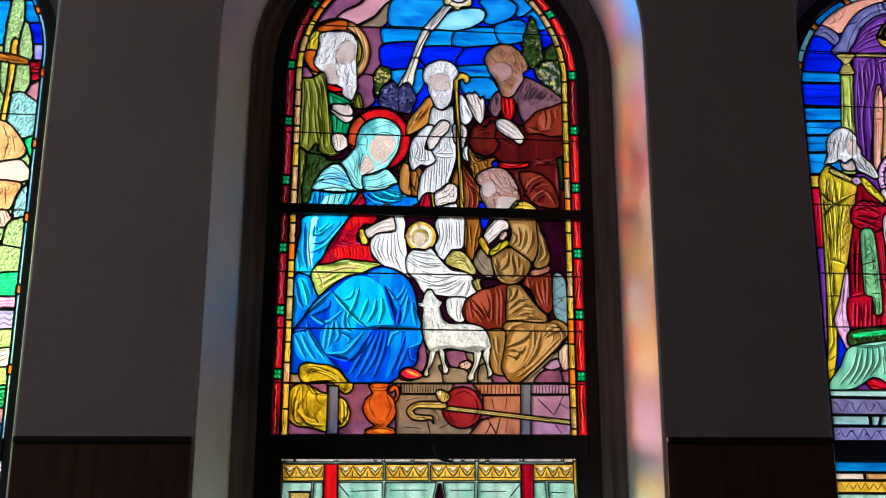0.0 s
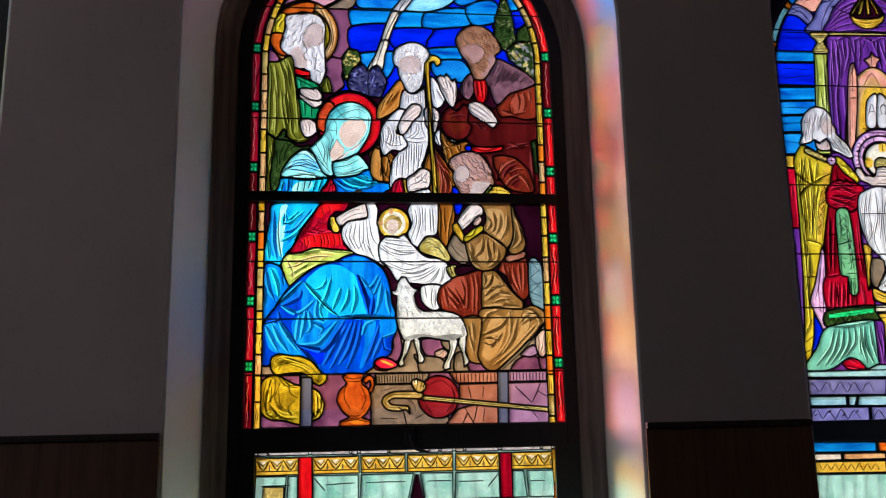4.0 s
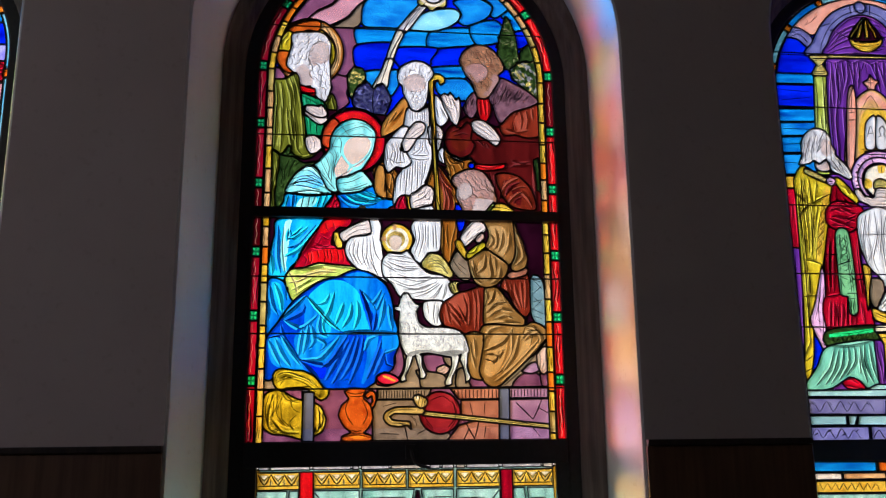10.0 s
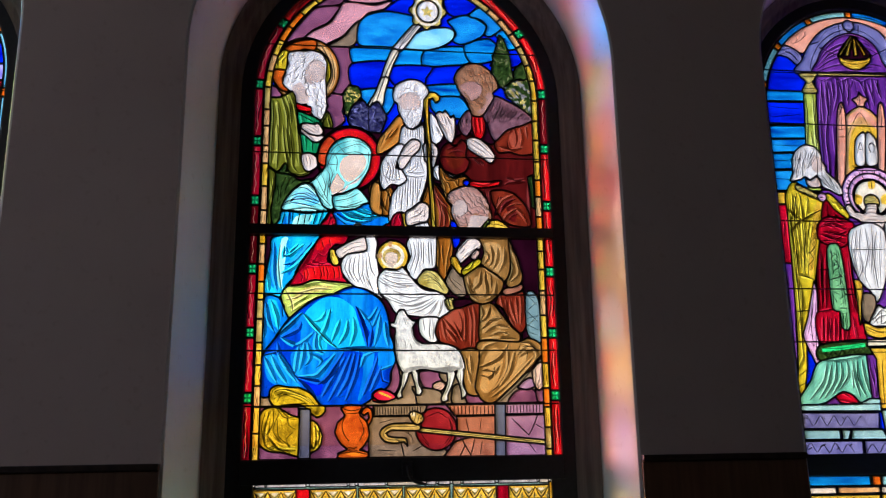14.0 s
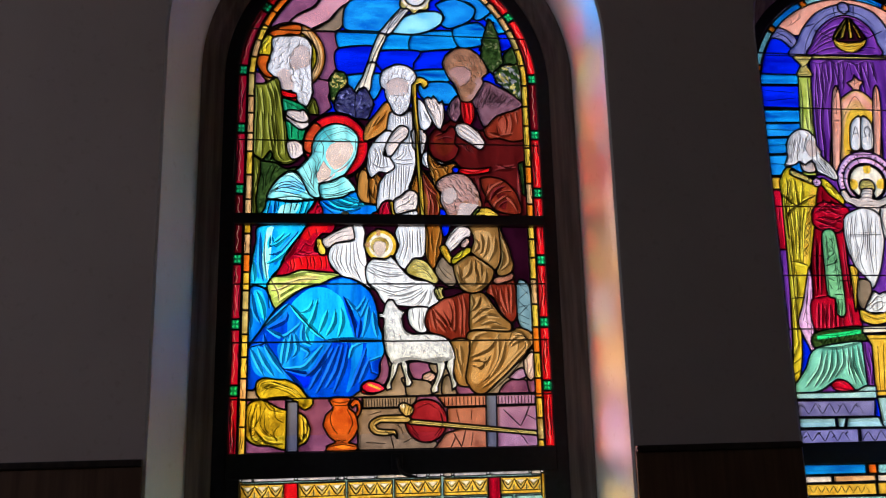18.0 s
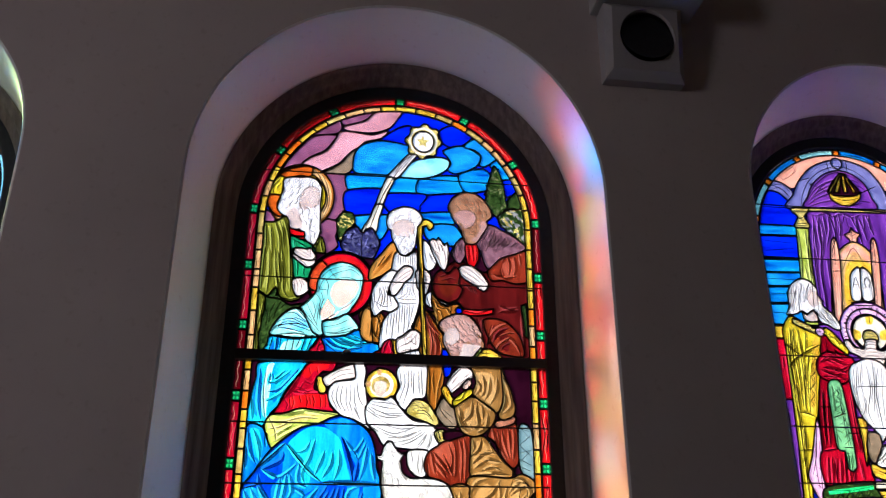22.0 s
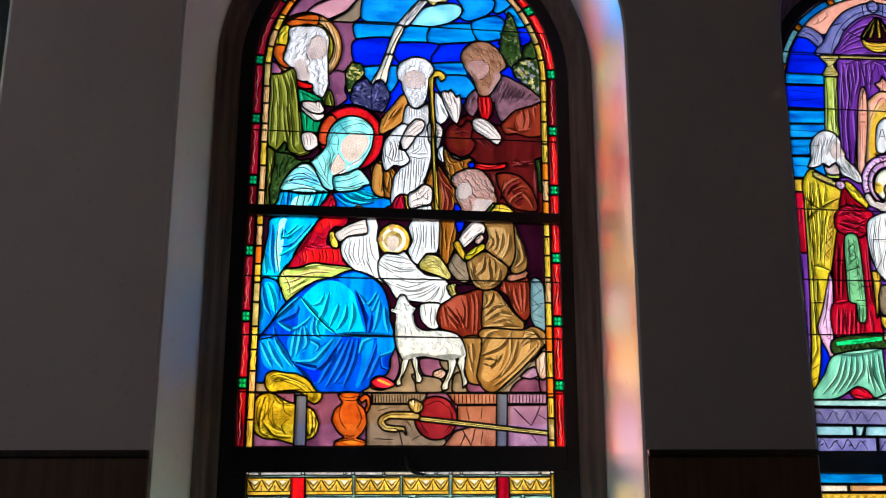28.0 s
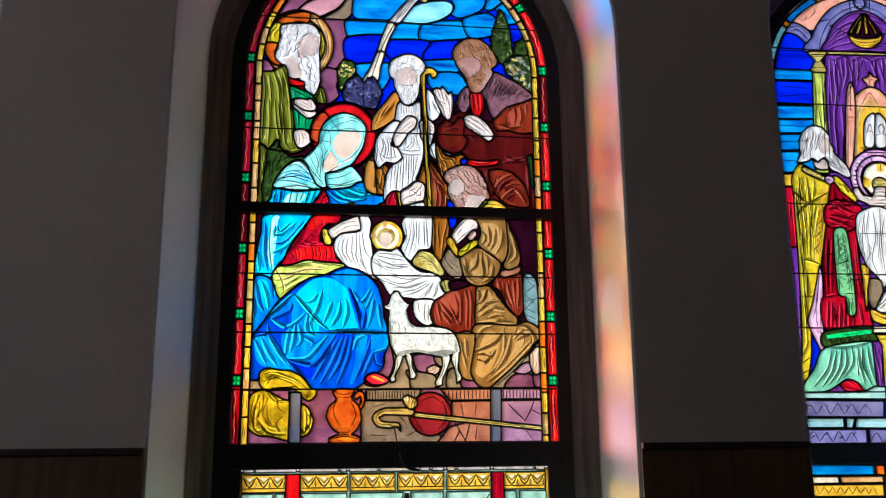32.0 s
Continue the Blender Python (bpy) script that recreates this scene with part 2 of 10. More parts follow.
glass("fur", (0.20, 0.08, 0.11), (0.46, 0.26, 0.30), 60, drawn="curls")
glass("vermilion", (0.52, 0.06, 0.02), (0.85, 0.17, 0.05), 30)
glass("periwinkle", (0.15, 0.15, 0.36), (0.34, 0.35, 0.62), 24)
glass("sage", (0.10, 0.32, 0.14), (0.32, 0.66, 0.36), 24)
glass("sea", (0.08, 0.42, 0.34), (0.36, 0.82, 0.67), 16, UP, drawn="folds")
glass("ruby", (0.20, 0.002, 0.012), (0.55, 0.010, 0.04), 22, UP, drawn="folds")
glass("ivory", (0.64, 0.51, 0.41), (0.84, 0.70, 0.58), 16)
glass("turquoise", (0.0, 0.24, 0.56), (0.012, 0.57, 0.78), 20, UP, clear=0.66)
glass("brass", (0.30, 0.20, 0.03), (0.80, 0.64, 0.26), 34)
glass("rose", (0.36, 0.16, 0.20), (0.75, 0.42, 0.46), 10, (0.5, 1, 1))
glass("stone", (0.20, 0.15, 0.10), (0.40, 0.31, 0.22), 40)
glass("brick", (0.34, 0.13, 0.08), (0.62, 0.31, 0.20), 22)
glass("lilac", (0.28, 0.14, 0.25), (0.52, 0.33, 0.47), 22)
glass("slate", (0.02, 0.02, 0.07), (0.10, 0.10, 0.26), 70, drawn="leaves")
glass("steel", (0.09, 0.10, 0.15), (0.22, 0.24, 0.32), 14, UP)
glass("violet", (0.10, 0.02, 0.22), (0.32, 0.10, 0.52), 16, UP, drawn="folds")
glass("iris", (0.22, 0.20, 0.60), (0.48, 0.48, 0.92), 20)
glass("pink", (0.62, 0.30, 0.55), (0.92, 0.66, 0.85), 20)
glass("mint", (0.30, 0.66, 0.52), (0.66, 0.95, 0.80), 14, drawn="folds")
glass("ice", (0.25, 0.50, 0.56), (0.48, 0.76, 0.80), 14)
glass("ochre", (0.14, 0.095, 0.004), (0.72, 0.56, 0.03), 34)
glass("jar", (0.16, 0.27, 0.30), (0.32, 0.46, 0.48), 14)
glass("pot", (0.40, 0.075, 0.010), (0.74, 0.21, 0.028), 30)
glass("ball", (0.24, 0.015, 0.025), (0.44, 0.05, 0.06), 14)
glass("plum", (0.028, 0.004, 0.014), (0.065, 0.010, 0.032), 14)
glass("wheat", (0.55, 0.30, 0.12), (0.92, 0.62, 0.30), 24)
glass("fern", (0.03, 0.17, 0.03), (0.62, 0.86, 0.42), 120)
glass("teal", (0.02, 0.27, 0.29), (0.52, 0.92, 0.88), 120)
glass("salmon", (0.70, 0.30, 0.20), (0.95, 0.55, 0.42), 24)


# ---- mesh helpers ----
def part(name, bm, material, parent=None, label=""):
    """Links a bmesh, or (vertices, faces), as one mesh object under a thing or a part."""
    me = bpy.data.meshes.new(name)
    if isinstance(bm, tuple):
        me.from_pydata(bm[0], [], bm[1])
    else:
        bm.to_mesh(me)
        bm.free()
    for m in material if isinstance(material, (list, tuple)) else (material,):
        me.materials.append(m)
    ob = new(name, me)
    ob.parent = parent
    if parent:
        ob.matrix_parent_inverse = Matrix.Translation(-parent.location)
    if label:
        ob["label"] = label
    return ob


def boxes(*items, bevel=0.0):
    """Boxes from (x0, x1, y0, y1, z0, z1), with slightly rounded edges."""
    bm = bmesh.new()
    for x0, x1, y0, y1, z0, z1 in items:
        made = bmesh.ops.create_cube(bm, size=1)["verts"]
        for v in made:
            v.co = ((x0, x1)[v.co.x > 0], (y0, y1)[v.co.y > 0], (z0, z1)[v.co.z > 0])
    if bevel:
        bmesh.ops.bevel(bm, geom=bm.edges[:], offset=bevel, segments=2, affect="EDGES", profile=0.6)
    return bm


def arch(cx, half, foot, spring, steps=40):
    """The outline of a round-headed opening in x and z, from the left foot over the head to the right foot."""
    head = [(cx - half * math.cos(math.pi * i / steps), spring + half * math.sin(math.pi * i / steps)) for i in range(steps + 1)]
    rise = [foot + (spring - foot) * i / 10 for i in range(10)]
    return [(cx - half, z) for z in rise] + head + [(cx + half, z) for z in reversed(rise)]


def loft(rings, closed=False):
    """A sheet over rows of points (each ring a list of 3D points of equal length); closed: the last ring joins the first."""
    n = len(rings[0])
    verts = [p for ring in rings for p in ring]
    pairs = [(i, (i + 1) % len(rings)) for i in range(len(rings) if closed else len(rings) - 1)]
    faces = [(a * n + j, b * n + j, b * n + j + 1, a * n + j + 1) for a, b in pairs for j in range(n - 1)]
    return verts, faces


def smooth(ob, angle=40):
    ob.data.shade_smooth()
    ob.data.set_sharp_from_angle(angle=radians(angle))
    return ob


from mathutils import geometry as flat


def overlay(outlines, gap):
    """Triangles over outlines laid on one another, and for each the last outline that holds it."""
    verts, edges = [], []
    for pts in outlines:
        k, n = len(verts), len(pts)
        edges += [(k + i, k + (i + 1) % n) for i in range(n)]
        verts += [Vector((p[0], p[1])) for p in pts]
    co, _, tris, *_ = flat.delaunay_2d_cdt(verts, edges, [], 0, gap)
    at = np.array([(p.x, p.y) for p in co])
    tri = np.array(tris)
    mid = at[tri].mean(1)
    own = np.full(len(tri), -1)
    for k, pts in enumerate(outlines):
        a = np.array([(p[0], p[1]) for p in pts])
        some = np.nonzero(((mid >= a.min(0)) & (mid <= a.max(0))).all(1))[0]
        x, z = mid[some].T
        odd = np.zeros(len(some), bool)
        for (x0, z0), (x1, z1) in zip(a, np.roll(a, -1, 0)):
            if z0 != z1:
                odd ^= ((z0 > z) != (z1 > z)) & (x < x0 + (x1 - x0) * (z - z0) / (z1 - z0))
        own[some[odd]] = k
    kept = [i for i in range(len(tri)) if own[i] >= 0]
    return co, [tuple(int(v) for v in tri[i]) for i in kept], [int(own[i]) for i in kept]


def sheet(outer, holes, y):
    """A flat sheet in x and z at depth y, with holes."""
    co, tris, own = overlay([outer, *holes], 1e-6)
    return [(p.x, y, p.y) for p in co], [t for t, o in zip(tris, own) if o == 0]


# ---- the large structure ----
FACE, BACK = -0.30, 0.06             # the wall's inner and outer face; the glass stands at 0
FOOT = 0.92
BAYS = ((0.0, 0.672, 0.5, 2.955, 2.93, -0.012), (1.744, 0.546, 0.395, 3.005, 2.955, 0.0), (-1.735, 0.546, 0.395, 3.005, 2.955, 0.0))   # centre, half opening, half glass, springing of opening and of glass, shift of the opening


def ring(cx, half, foot, spring, y):
    return [(x, y, z) for x, z in arch(cx, half, foot, spring)]


def build_wall():
    holes = [arch(cx + off, half + 0.012, FOOT, sp) for cx, half, gl, sp, gs, off in BAYS]
    front = sheet([(-4.6, 0), (11.0, 0), (11.0, 6.4), (-4.6, 6.4)], holes, FACE)
    back = sheet([(-4.6, 0), (11.0, 0), (11.0, 6.4), (-4.6, 6.4)], [arch(cx, gl + 0.07, FOOT, gs) for cx, half, gl, sp, gs, off in BAYS], BACK)
    verts, faces = list(front[0]), list(front[1])
    faces += [tuple(len(verts) + i for i in reversed(f)) for f in back[1]]
    verts += back[0]
    wall = part("wall_north", (verts, faces), WALL)
    tagged(wall, "grey painted plaster wall with round-headed window openings", "wall", kind="structure")
    names = ("reveal_centre", "reveal_east", "reveal_west")
    for name, (cx, half, gl, sp, gs, off) in zip(names, BAYS):
        g = gl + 0.126
        lip = [ring(cx + off, half + 0.012, FOOT, sp, FACE), ring(cx + off, half + 0.004, FOOT, sp, FACE + 0.003), ring(cx + off, half, FOOT, sp, FACE + 0.012)]
        inner = [ring(cx + off * (1 - k / 8), half + (g - half) * k / 8, FOOT, sp + (gs - sp) * k / 8, FACE + 0.012 + (0.22 * k / 8)) for k in range(1, 9)]
        outer = [ring(cx, g, FOOT, gs, -0.004), ring(cx, gl + 0.07, FOOT, gs, -0.002), ring(cx, gl + 0.07, FOOT, gs, BACK)]
        ob = smooth(part(name, loft(lip + inner + outer), REVEAL))
        tagged(ob, "off-white plaster window reveal tinted by coloured light", "window reveal", kind="structure")
        sill = smooth(part("window_sill_" + name.split("_")[1], boxes((cx - half, cx + half, FACE - 0.02, BACK, FOOT - 0.05, FOOT), bevel=0.006), REVEAL))
        tagged(sill, "off-white plaster window sill", "sill", kind="structure")


build_wall()
for k, (x0, x1) in enumerate(((-4.6, -1.735 - 0.56), (-1.735 + 0.56, -0.6965), (0.6725, 1.744 - 0.56), (1.744 + 0.56, 11.0))):
    w = part("wainscot_%d" % (k + 1), boxes((x0, x1, FACE - 0.012, FACE - 0.0005, 0.0, 1.676), bevel=0.002), PANEL)
    tagged(w, "brown stained wooden wainscot below the rail", "wainscot", kind="structure")
    r = part("dado_rail_%d" % (k + 1), boxes((x0, x1, FACE - 0.022, FACE - 0.0005, 1.6765, 1.695), bevel=0.004), RAIL)
    tagged(r, "nearly black moulded wooden dado rail", "trim", kind="structure")
tagged(part("floor", boxes((-4.6, 11.0, -13.0, BACK, -0.1, -0.001)), FLOOR), "brown wooden church floor", "floor", kind="structure")
tagged(part("ceiling", boxes((-4.6, 11.0, -13.0, BACK, 6.4, 6.5)), WALL), "plain plaster ceiling", "ceiling", kind="structure")
# The west opening is out of view, added to hold the fill lamp.
SOUTH, WEST = [], [(-3.0, 0.35, 2.3, 3.7)]     # openings: centre, half width, foot, springing


def far_wall(name, x0, x1, openings, depth, across):
    """An unseen plain outer wall with openings added for fill light: its two faces and the reveals."""
    verts, faces = [], []
    for y in (depth, depth + (-0.4)):
        v, f = sheet([(x0, -0.6), (x1, -0.6), (x1, 6.4), (x0, 6.4)], [arch(*o) for o in openings], y)
        faces += [tuple(len(verts) + i for i in t) for t in f]
        verts += v
    for o in openings:
        v, f = loft([ring(*o, depth), ring(*o, depth - 0.4)])
        faces += [tuple(len(verts) + i for i in t) for t in f]
        verts += v
    if across:
        verts = [(y, x, z) for x, y, z in verts]
    tagged(part(name, (verts, faces), WALL), "plain painted outer wall with round-headed window openings", "wall", kind="structure")


far_wall("wall_south", -5.0, 11.2, SOUTH, -13.0, False)
far_wall("wall_west", -13.0, 0.06, WEST, -4.6, True)
# Unseen wall; the dark wood is there to keep bounced light down.
tagged(part("wall_east", boxes((11.0, 11.2, -13.0, BACK, 0, 6.4)), PANEL), "wood-panelled side wall", "wall", kind="structure")
# Added reflector out of view: bounces sun through the glass onto the left reveals.
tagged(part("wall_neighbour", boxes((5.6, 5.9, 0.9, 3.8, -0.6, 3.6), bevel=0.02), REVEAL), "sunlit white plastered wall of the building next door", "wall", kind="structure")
tagged(part("ground", ([(-900, -900, -0.6), (900, -900, -0.6), (900, 1500, -0.6), (-900, 1500, -0.6)], [(0, 1, 2, 3)]), PAVING), "worn grey paved ground outside the church", "ground", kind="structure")


# ---- stained glass ----
def spline(pts, step, closed=True):
    """A smooth line through a few points."""
    n, out = len(pts), []
    for i in range(n if closed else n - 1):
        p0, p1, p2, p3 = (Vector(pts[(i + k) % n if closed else max(0, min(n - 1, i + k))]) for k in (-1, 0, 1, 2))
        k = max(1, int((p2 - p1).length / step))
        for j in range(k):
            t = j / k
            a = (p2 - p0) * 0.5 * 0.85
            b = (p3 - p1) * 0.5 * 0.85
            out.append((2 * t**3 - 3 * t**2 + 1) * p1 + (t**3 - 2 * t**2 + t) * a + (3 * t**2 - 2 * t**3) * p2 + (t**3 - t**2) * b)
    if not closed:
        out.append(Vector(pts[-1]))
    return [(p[0], p[1]) for p in out]


class Design:
    """A window's drawing: shapes laid over one another, of which the later hides the earlier, and painted lines."""

    def __init__(self, cx):
        self.cx, self.shapes, self.lines, self.bounds = cx, [], [], []

    def raw(self, tone, pts, group=""):
        self.shapes.append((tone, group or len(self.shapes), [(p[0], p[1]) for p in pts]))

    def hard(self, tone, *pts, group=""):
        """A piece with straight sides; centimetres from the window's axis and above the floor."""
        out = []
        for a, b in zip(pts, pts[1:] + pts[:1]):
            k = max(1, int(math.hypot(b[0] - a[0], b[1] - a[1]) / 3))
            out += [(a[0] + (b[0] - a[0]) * j / k, a[1] + (b[1] - a[1]) * j / k) for j in range(k)]
        self.raw(tone, [(x / 100, z / 100) for x, z in out], group)

    def soft(self, tone, *pts, group=""):
        """A piece with a curved outline."""
        self.raw(tone, spline([(x / 100, z / 100) for x, z in pts], 0.009), group)

    def disc(self, tone, x, z, r, rz=0.0, group="", a0=0.0, a1=360.0, inner=0.0):
        """A disc, an oval, or part of a ring."""
        rz, n = rz or r, max(10, int((a1 - a0) * r / 50))
        if a1 - a0 >= 359 and not inner:
            pts = [(x + r * math.cos(2 * math.pi * i / n), z + rz * math.sin(2 * math.pi * i / n)) for i in range(n)]
        else:
            at = [radians(a0 + (a1 - a0) * i / n) for i in range(n + 1)]
            pts = [(x + r * math.cos(a), z + rz * math.sin(a)) for a in at]
            pts += [(x + inner * math.cos(a), z + inner * rz / r * math.sin(a)) for a in reversed(at)] if inner else [(x, z)]
        self.raw(tone, [(p / 100, q / 100) for p, q in pts], group)

    def ink(self, width, *pts):
        """A painted line, its width in millimetres at the thickest."""
        self.lines.append((width * 1.4 / 1000, spline([(x / 100, z / 100) for x, z in pts], 0.012, False)))

    def fold(self, width, *pts):
        """A fold of the cloth: a shaded stroke with a light one beside it, in the tones of the piece that it lies on, its width in millimetres."""
        self.crease(width, spline([(x / 100, z / 100) for x, z in pts], 0.012, False))

    def crease(self, width, line):
        self.bounds += [(min(x for x, z in s[2]), max(x for x, z in s[2]), min(z for x, z in s[2]), max(z for x, z in s[2])) for s in self.shapes[len(self.bounds):]]
        k = self.holder(line[len(line) // 2])
        if k < 0:
            return
        group, tone = self.shapes[k][1], self.shapes[k][0].split("_")[0]
        held = [p for p in line if self.shapes[self.holder(p)][1] == group]
        if len(held) < 3:
            return
        for key, off, wide in (("_lit", 1.3, 0.9), ("_dim", 0.0, 1.7)):
            one, two, n = [], [], len(held)
            for i, p in enumerate(held):
                a, b = held[max(0, i - 1)], held[min(n - 1, i + 1)]
                d = Vector((b[0] - a[0], b[1] - a[1])).normalized() * width / 1000
                half = wide / 2 * (0.15 + 0.85 * math.sin(math.pi * (i + 0.5) / n) ** 0.7)
                one.append((p[0] - d.y * (off + half), p[1] + d.x * (off + half)))
                two.append((p[0] - d.y * (off - half), p[1] + d.x * (off - half)))
            self.raw(tone + key, one + two[::-1], group)
        self.lines.append((width * 0.52 / 1000, held))

    def locks(self, tone, n, width, long, way, x0, x1, z0, z1):
        """Locks of hair: short bent strokes in the box, in centimetres, that stay on one tone; way: their main direction in degrees."""
        rnd, done = random.Random(n), []
        for _ in range(n * 8):
            x, z = rnd.uniform(x0, x1) / 100, rnd.uniform(z0, z1) / 100
            if len(done) >= n or any(math.hypot(x - p, z - q) < long * 0.0042 for p, q in done):
                continue
            self.bounds += [(min(p for p, q in s[2]), max(p for p, q in s[2]), min(q for p, q in s[2]), max(q for p, q in s[2])) for s in self.shapes[len(self.bounds):]]
            k = self.holder((x, z))
            if k < 0 or self.shapes[k][0].split("_")[0] != tone:
                continue
            done.append((x, z))
            a, bend, r = radians(way) + rnd.uniform(-0.5, 0.5), rnd.choice((-1, 1)) * rnd.uniform(0.9, 2.4), long * rnd.uniform(0.8, 1.2) / 100
            line = [Vector((x - r / 2 * math.cos(a), z - r / 2 * math.sin(a)))]
            for i in range(5):
                b = a + bend * (i / 4 - 0.5)
                line.append(line[-1] + Vector((math.cos(b), math.sin(b))) * r / 5)
            self.crease(width, [tuple(p) for p in line])

    def comb(self, width, n, one, two):
        """Fine strokes between matching places on two lines, uneven in length."""
        rnd = random.Random(n)
        a, b = (spline([(x / 100, z / 100) for x, z in side], 0.004, False) for side in (one, two))
        for i in range(n):
            f = (i + rnd.uniform(0.2, 0.8)) / n
            p, q = Vector(a[int(f * (len(a) - 1))]), Vector(b[int(f * (len(b) - 1))])
            lo, hi, bow = rnd.uniform(0, 0.3), rnd.uniform(0.7, 1.0), rnd.uniform(-0.08, 0.08)
            side = Vector((p.y - q.y, q.x - p.x)) * bow
            self.lines.append((width * 1.8 / 1000, [tuple(p.lerp(q, lo + (hi - lo) * k / 5) + side * math.sin(math.pi * k / 5)) for k in range(6)]))

    def curls(self, width, size, *places):
        """Locks of hair: rings left open, at centimetres, each turned its own way."""
        for i, (x, z) in enumerate(places):
            a0, turn, r = i * 2.4, (-1, 1)[i % 2], size * (0.85 + 0.3 * ((i * 7) % 5) / 4)
            self.ink(width, *((x + r * (1 - 0.09 * k) * math.cos(a0 + turn * k * 0.75), z + r * (1 - 0.09 * k) * math.sin(a0 + turn * k * 0.75)) for k in range(8)))

    def leaves(self, tone, n, size, x0, x1, z0, z1, group):
        """Small pointed leaves within the box, in centimetres, that stay on one piece of glass."""
        rnd = random.Random(n)
        self.box()
        kept = []
        for _ in range(n * 6):
            x, z, a, r = rnd.uniform(x0, x1), rnd.uniform(z0, z1), rnd.uniform(0, 6.28), size * rnd.uniform(0.7, 1.2)
            u, w = (math.cos(a) * r, math.sin(a) * r), (-math.sin(a) * r * 0.36, math.cos(a) * r * 0.36)
            k = self.holder((x / 100, z / 100))
            if k >= 0 and self.shapes[k][1] == group:
                kept.append(((x - u[0], z - u[1]), (x - u[0] * 0.2 + w[0], z - u[1] * 0.2 + w[1]), (x + u[0], z + u[1]), (x - u[0] * 0.2 - w[0], z - u[1] * 0.2 - w[1])))
        for leaf in kept[:n]:
            self.hard(tone, *leaf, group=group)

    def box(self):
        self.bounds = [(min(x for x, z in s[2]), max(x for x, z in s[2]), min(z for x, z in s[2]), max(z for x, z in s[2])) for s in self.shapes]

    def holder(self, p):
        """The last piece that covers a point."""
        for k in range(len(self.shapes) - 1, -1, -1):
            x0, x1, z0, z1 = self.bounds[k]
            if x0 <= p[0] <= x1 and z0 <= p[1] <= z1:
                pts, odd = self.shapes[k][2], False
                for a, b in zip(pts, pts[1:] + pts[:1]):
                    if (a[1] > p[1]) != (b[1] > p[1]) and p[0] < a[0] + (b[0] - a[0]) * (p[1] - a[1]) / (b[1] - a[1]):
                        odd = not odd
                if odd:
                    return k
        return -1

    def drape(self, styles, plain=(), curly=()):
        """Painted folds and strands that follow the outline of each piece of the tones in styles: tone -> (gap, line width) in millimetres."""
        rnd, old, met, runs = random.Random(11), self.shapes, set(), []
        self.box()
        drawn, marked = {}, {}
        for width, line in self.lines:
            k = self.holder(line[len(line) // 2])
            if k >= 0 and old[k][0].split("_")[0] in styles and len(line) > 4:
                drawn.setdefault(k, []).append((width, line))
                marked[old[k][1]] = marked.get(old[k][1], 0) + 1
        beside = {}
        for k, found in drawn.items():
            tone, group = old[k][0].split("_")[0], old[k][1]
            if styles[tone][0] < 14 or tone in ("pale", "skin"):
                continue
            for width, line in found:
                n, long = len(line), math.dist(line[0], line[-1])
                wide = min(0.011, long * 0.15)
                for sign, lo, hi in ((0.55, 0.15, 0.72), (-0.75, 0.35, 0.9)):
                    run = []
                    for i in range(int(n * lo), int(n * hi)):
                        a, b = line[max(0, i - 1)], line[min(n - 1, i + 1)]
                        d = Vector((b[0] - a[0], b[1] - a[1])).normalized() * wide * sign * (1 if b[1] < a[1] else -1)
                        run.append((line[i][0] - d.y, line[i][1] + d.x))
                    if long > 0.035:
                        runs.append((group, width * 0.42, run))
                for kind, sign, full in () if tone in ("white", "aqua") else (("_dim", 1, 1.0), ("_lit", -1, 0.85)):
                    far = []
                    for i, p in enumerate(line):
                        a, b = line[max(0, i - 1)], line[min(n - 1, i + 1)]
                        d = Vector((b[0] - a[0], b[1] - a[1])).normalized()
                        if d.y > 0:
                            d = -d
                        reach = wide * full * max(0.0, math.sin(math.pi * i / (n - 1))) ** 0.8 * sign
                        for shrink in (1.0, 0.6, 0.3, 0.0):
                            e = (p[0] - d.y * reach * shrink, p[1] + d.x * reach * shrink)
                            h = self.holder(e)
                            if h >= 0 and old[h][1] == group:
                                break
                        far.append(e)
                    beside.setdefault(k, []).append((tone + kind, group, line + far[-2:0:-1]))
        self.shapes = []
        for at, (tone, group, pts) in enumerate(old):
            self.shapes.append((tone, group, pts))
            self.shapes += beside.get(at, ())
            if tone not in styles or len(pts) < 8 or group in met or group in plain or marked.get(group, 0) > 1:
                continue
            met.add(group)
            gap, width = styles[tone][0] / 1000, styles[tone][1] / 1000
            a = np.array(pts)
            mid = a.mean(0)
            axis = np.linalg.eigh(np.cov((a - mid).T))[1][:, 1]
            if axis[1] > 0:
                axis = -axis
            side = np.array((-axis[1], axis[0]))
            u, w = (a - mid) @ axis, (a - mid) @ side
            rows = []
            for t in np.linspace(u.min(), u.max(), 16)[1:-1]:
                cut = []
                for i in range(len(a)):
                    j = (i + 1) % len(a)
                    if (u[i] > t) != (u[j] > t):
                        cut.append(w[i] + (w[j] - w[i]) * (t - u[i]) / (u[j] - u[i]))
                if len(cut) >= 2:
                    rows.append((t, min(cut), max(cut)))
            if len(rows) < 5:
                continue
            n = max(1, round(max(r[2] - r[1] for r in rows) / gap))
            for i in range(n):
                f = (i + 0.5 + rnd.uniform(-0.2, 0.2)) / n
                lo = rnd.randrange(0, max(1, len(rows) // 2 - 1)) if i % 2 else 0
                hi = len(rows) if not i % 2 else rnd.randrange(min(len(rows), lo + 5), len(rows) + 1)
                bend, phase, drift = rnd.uniform(0.05, 0.3) * gap, rnd.uniform(0, 6), rnd.uniform(-0.10, 0.10)
                run = []
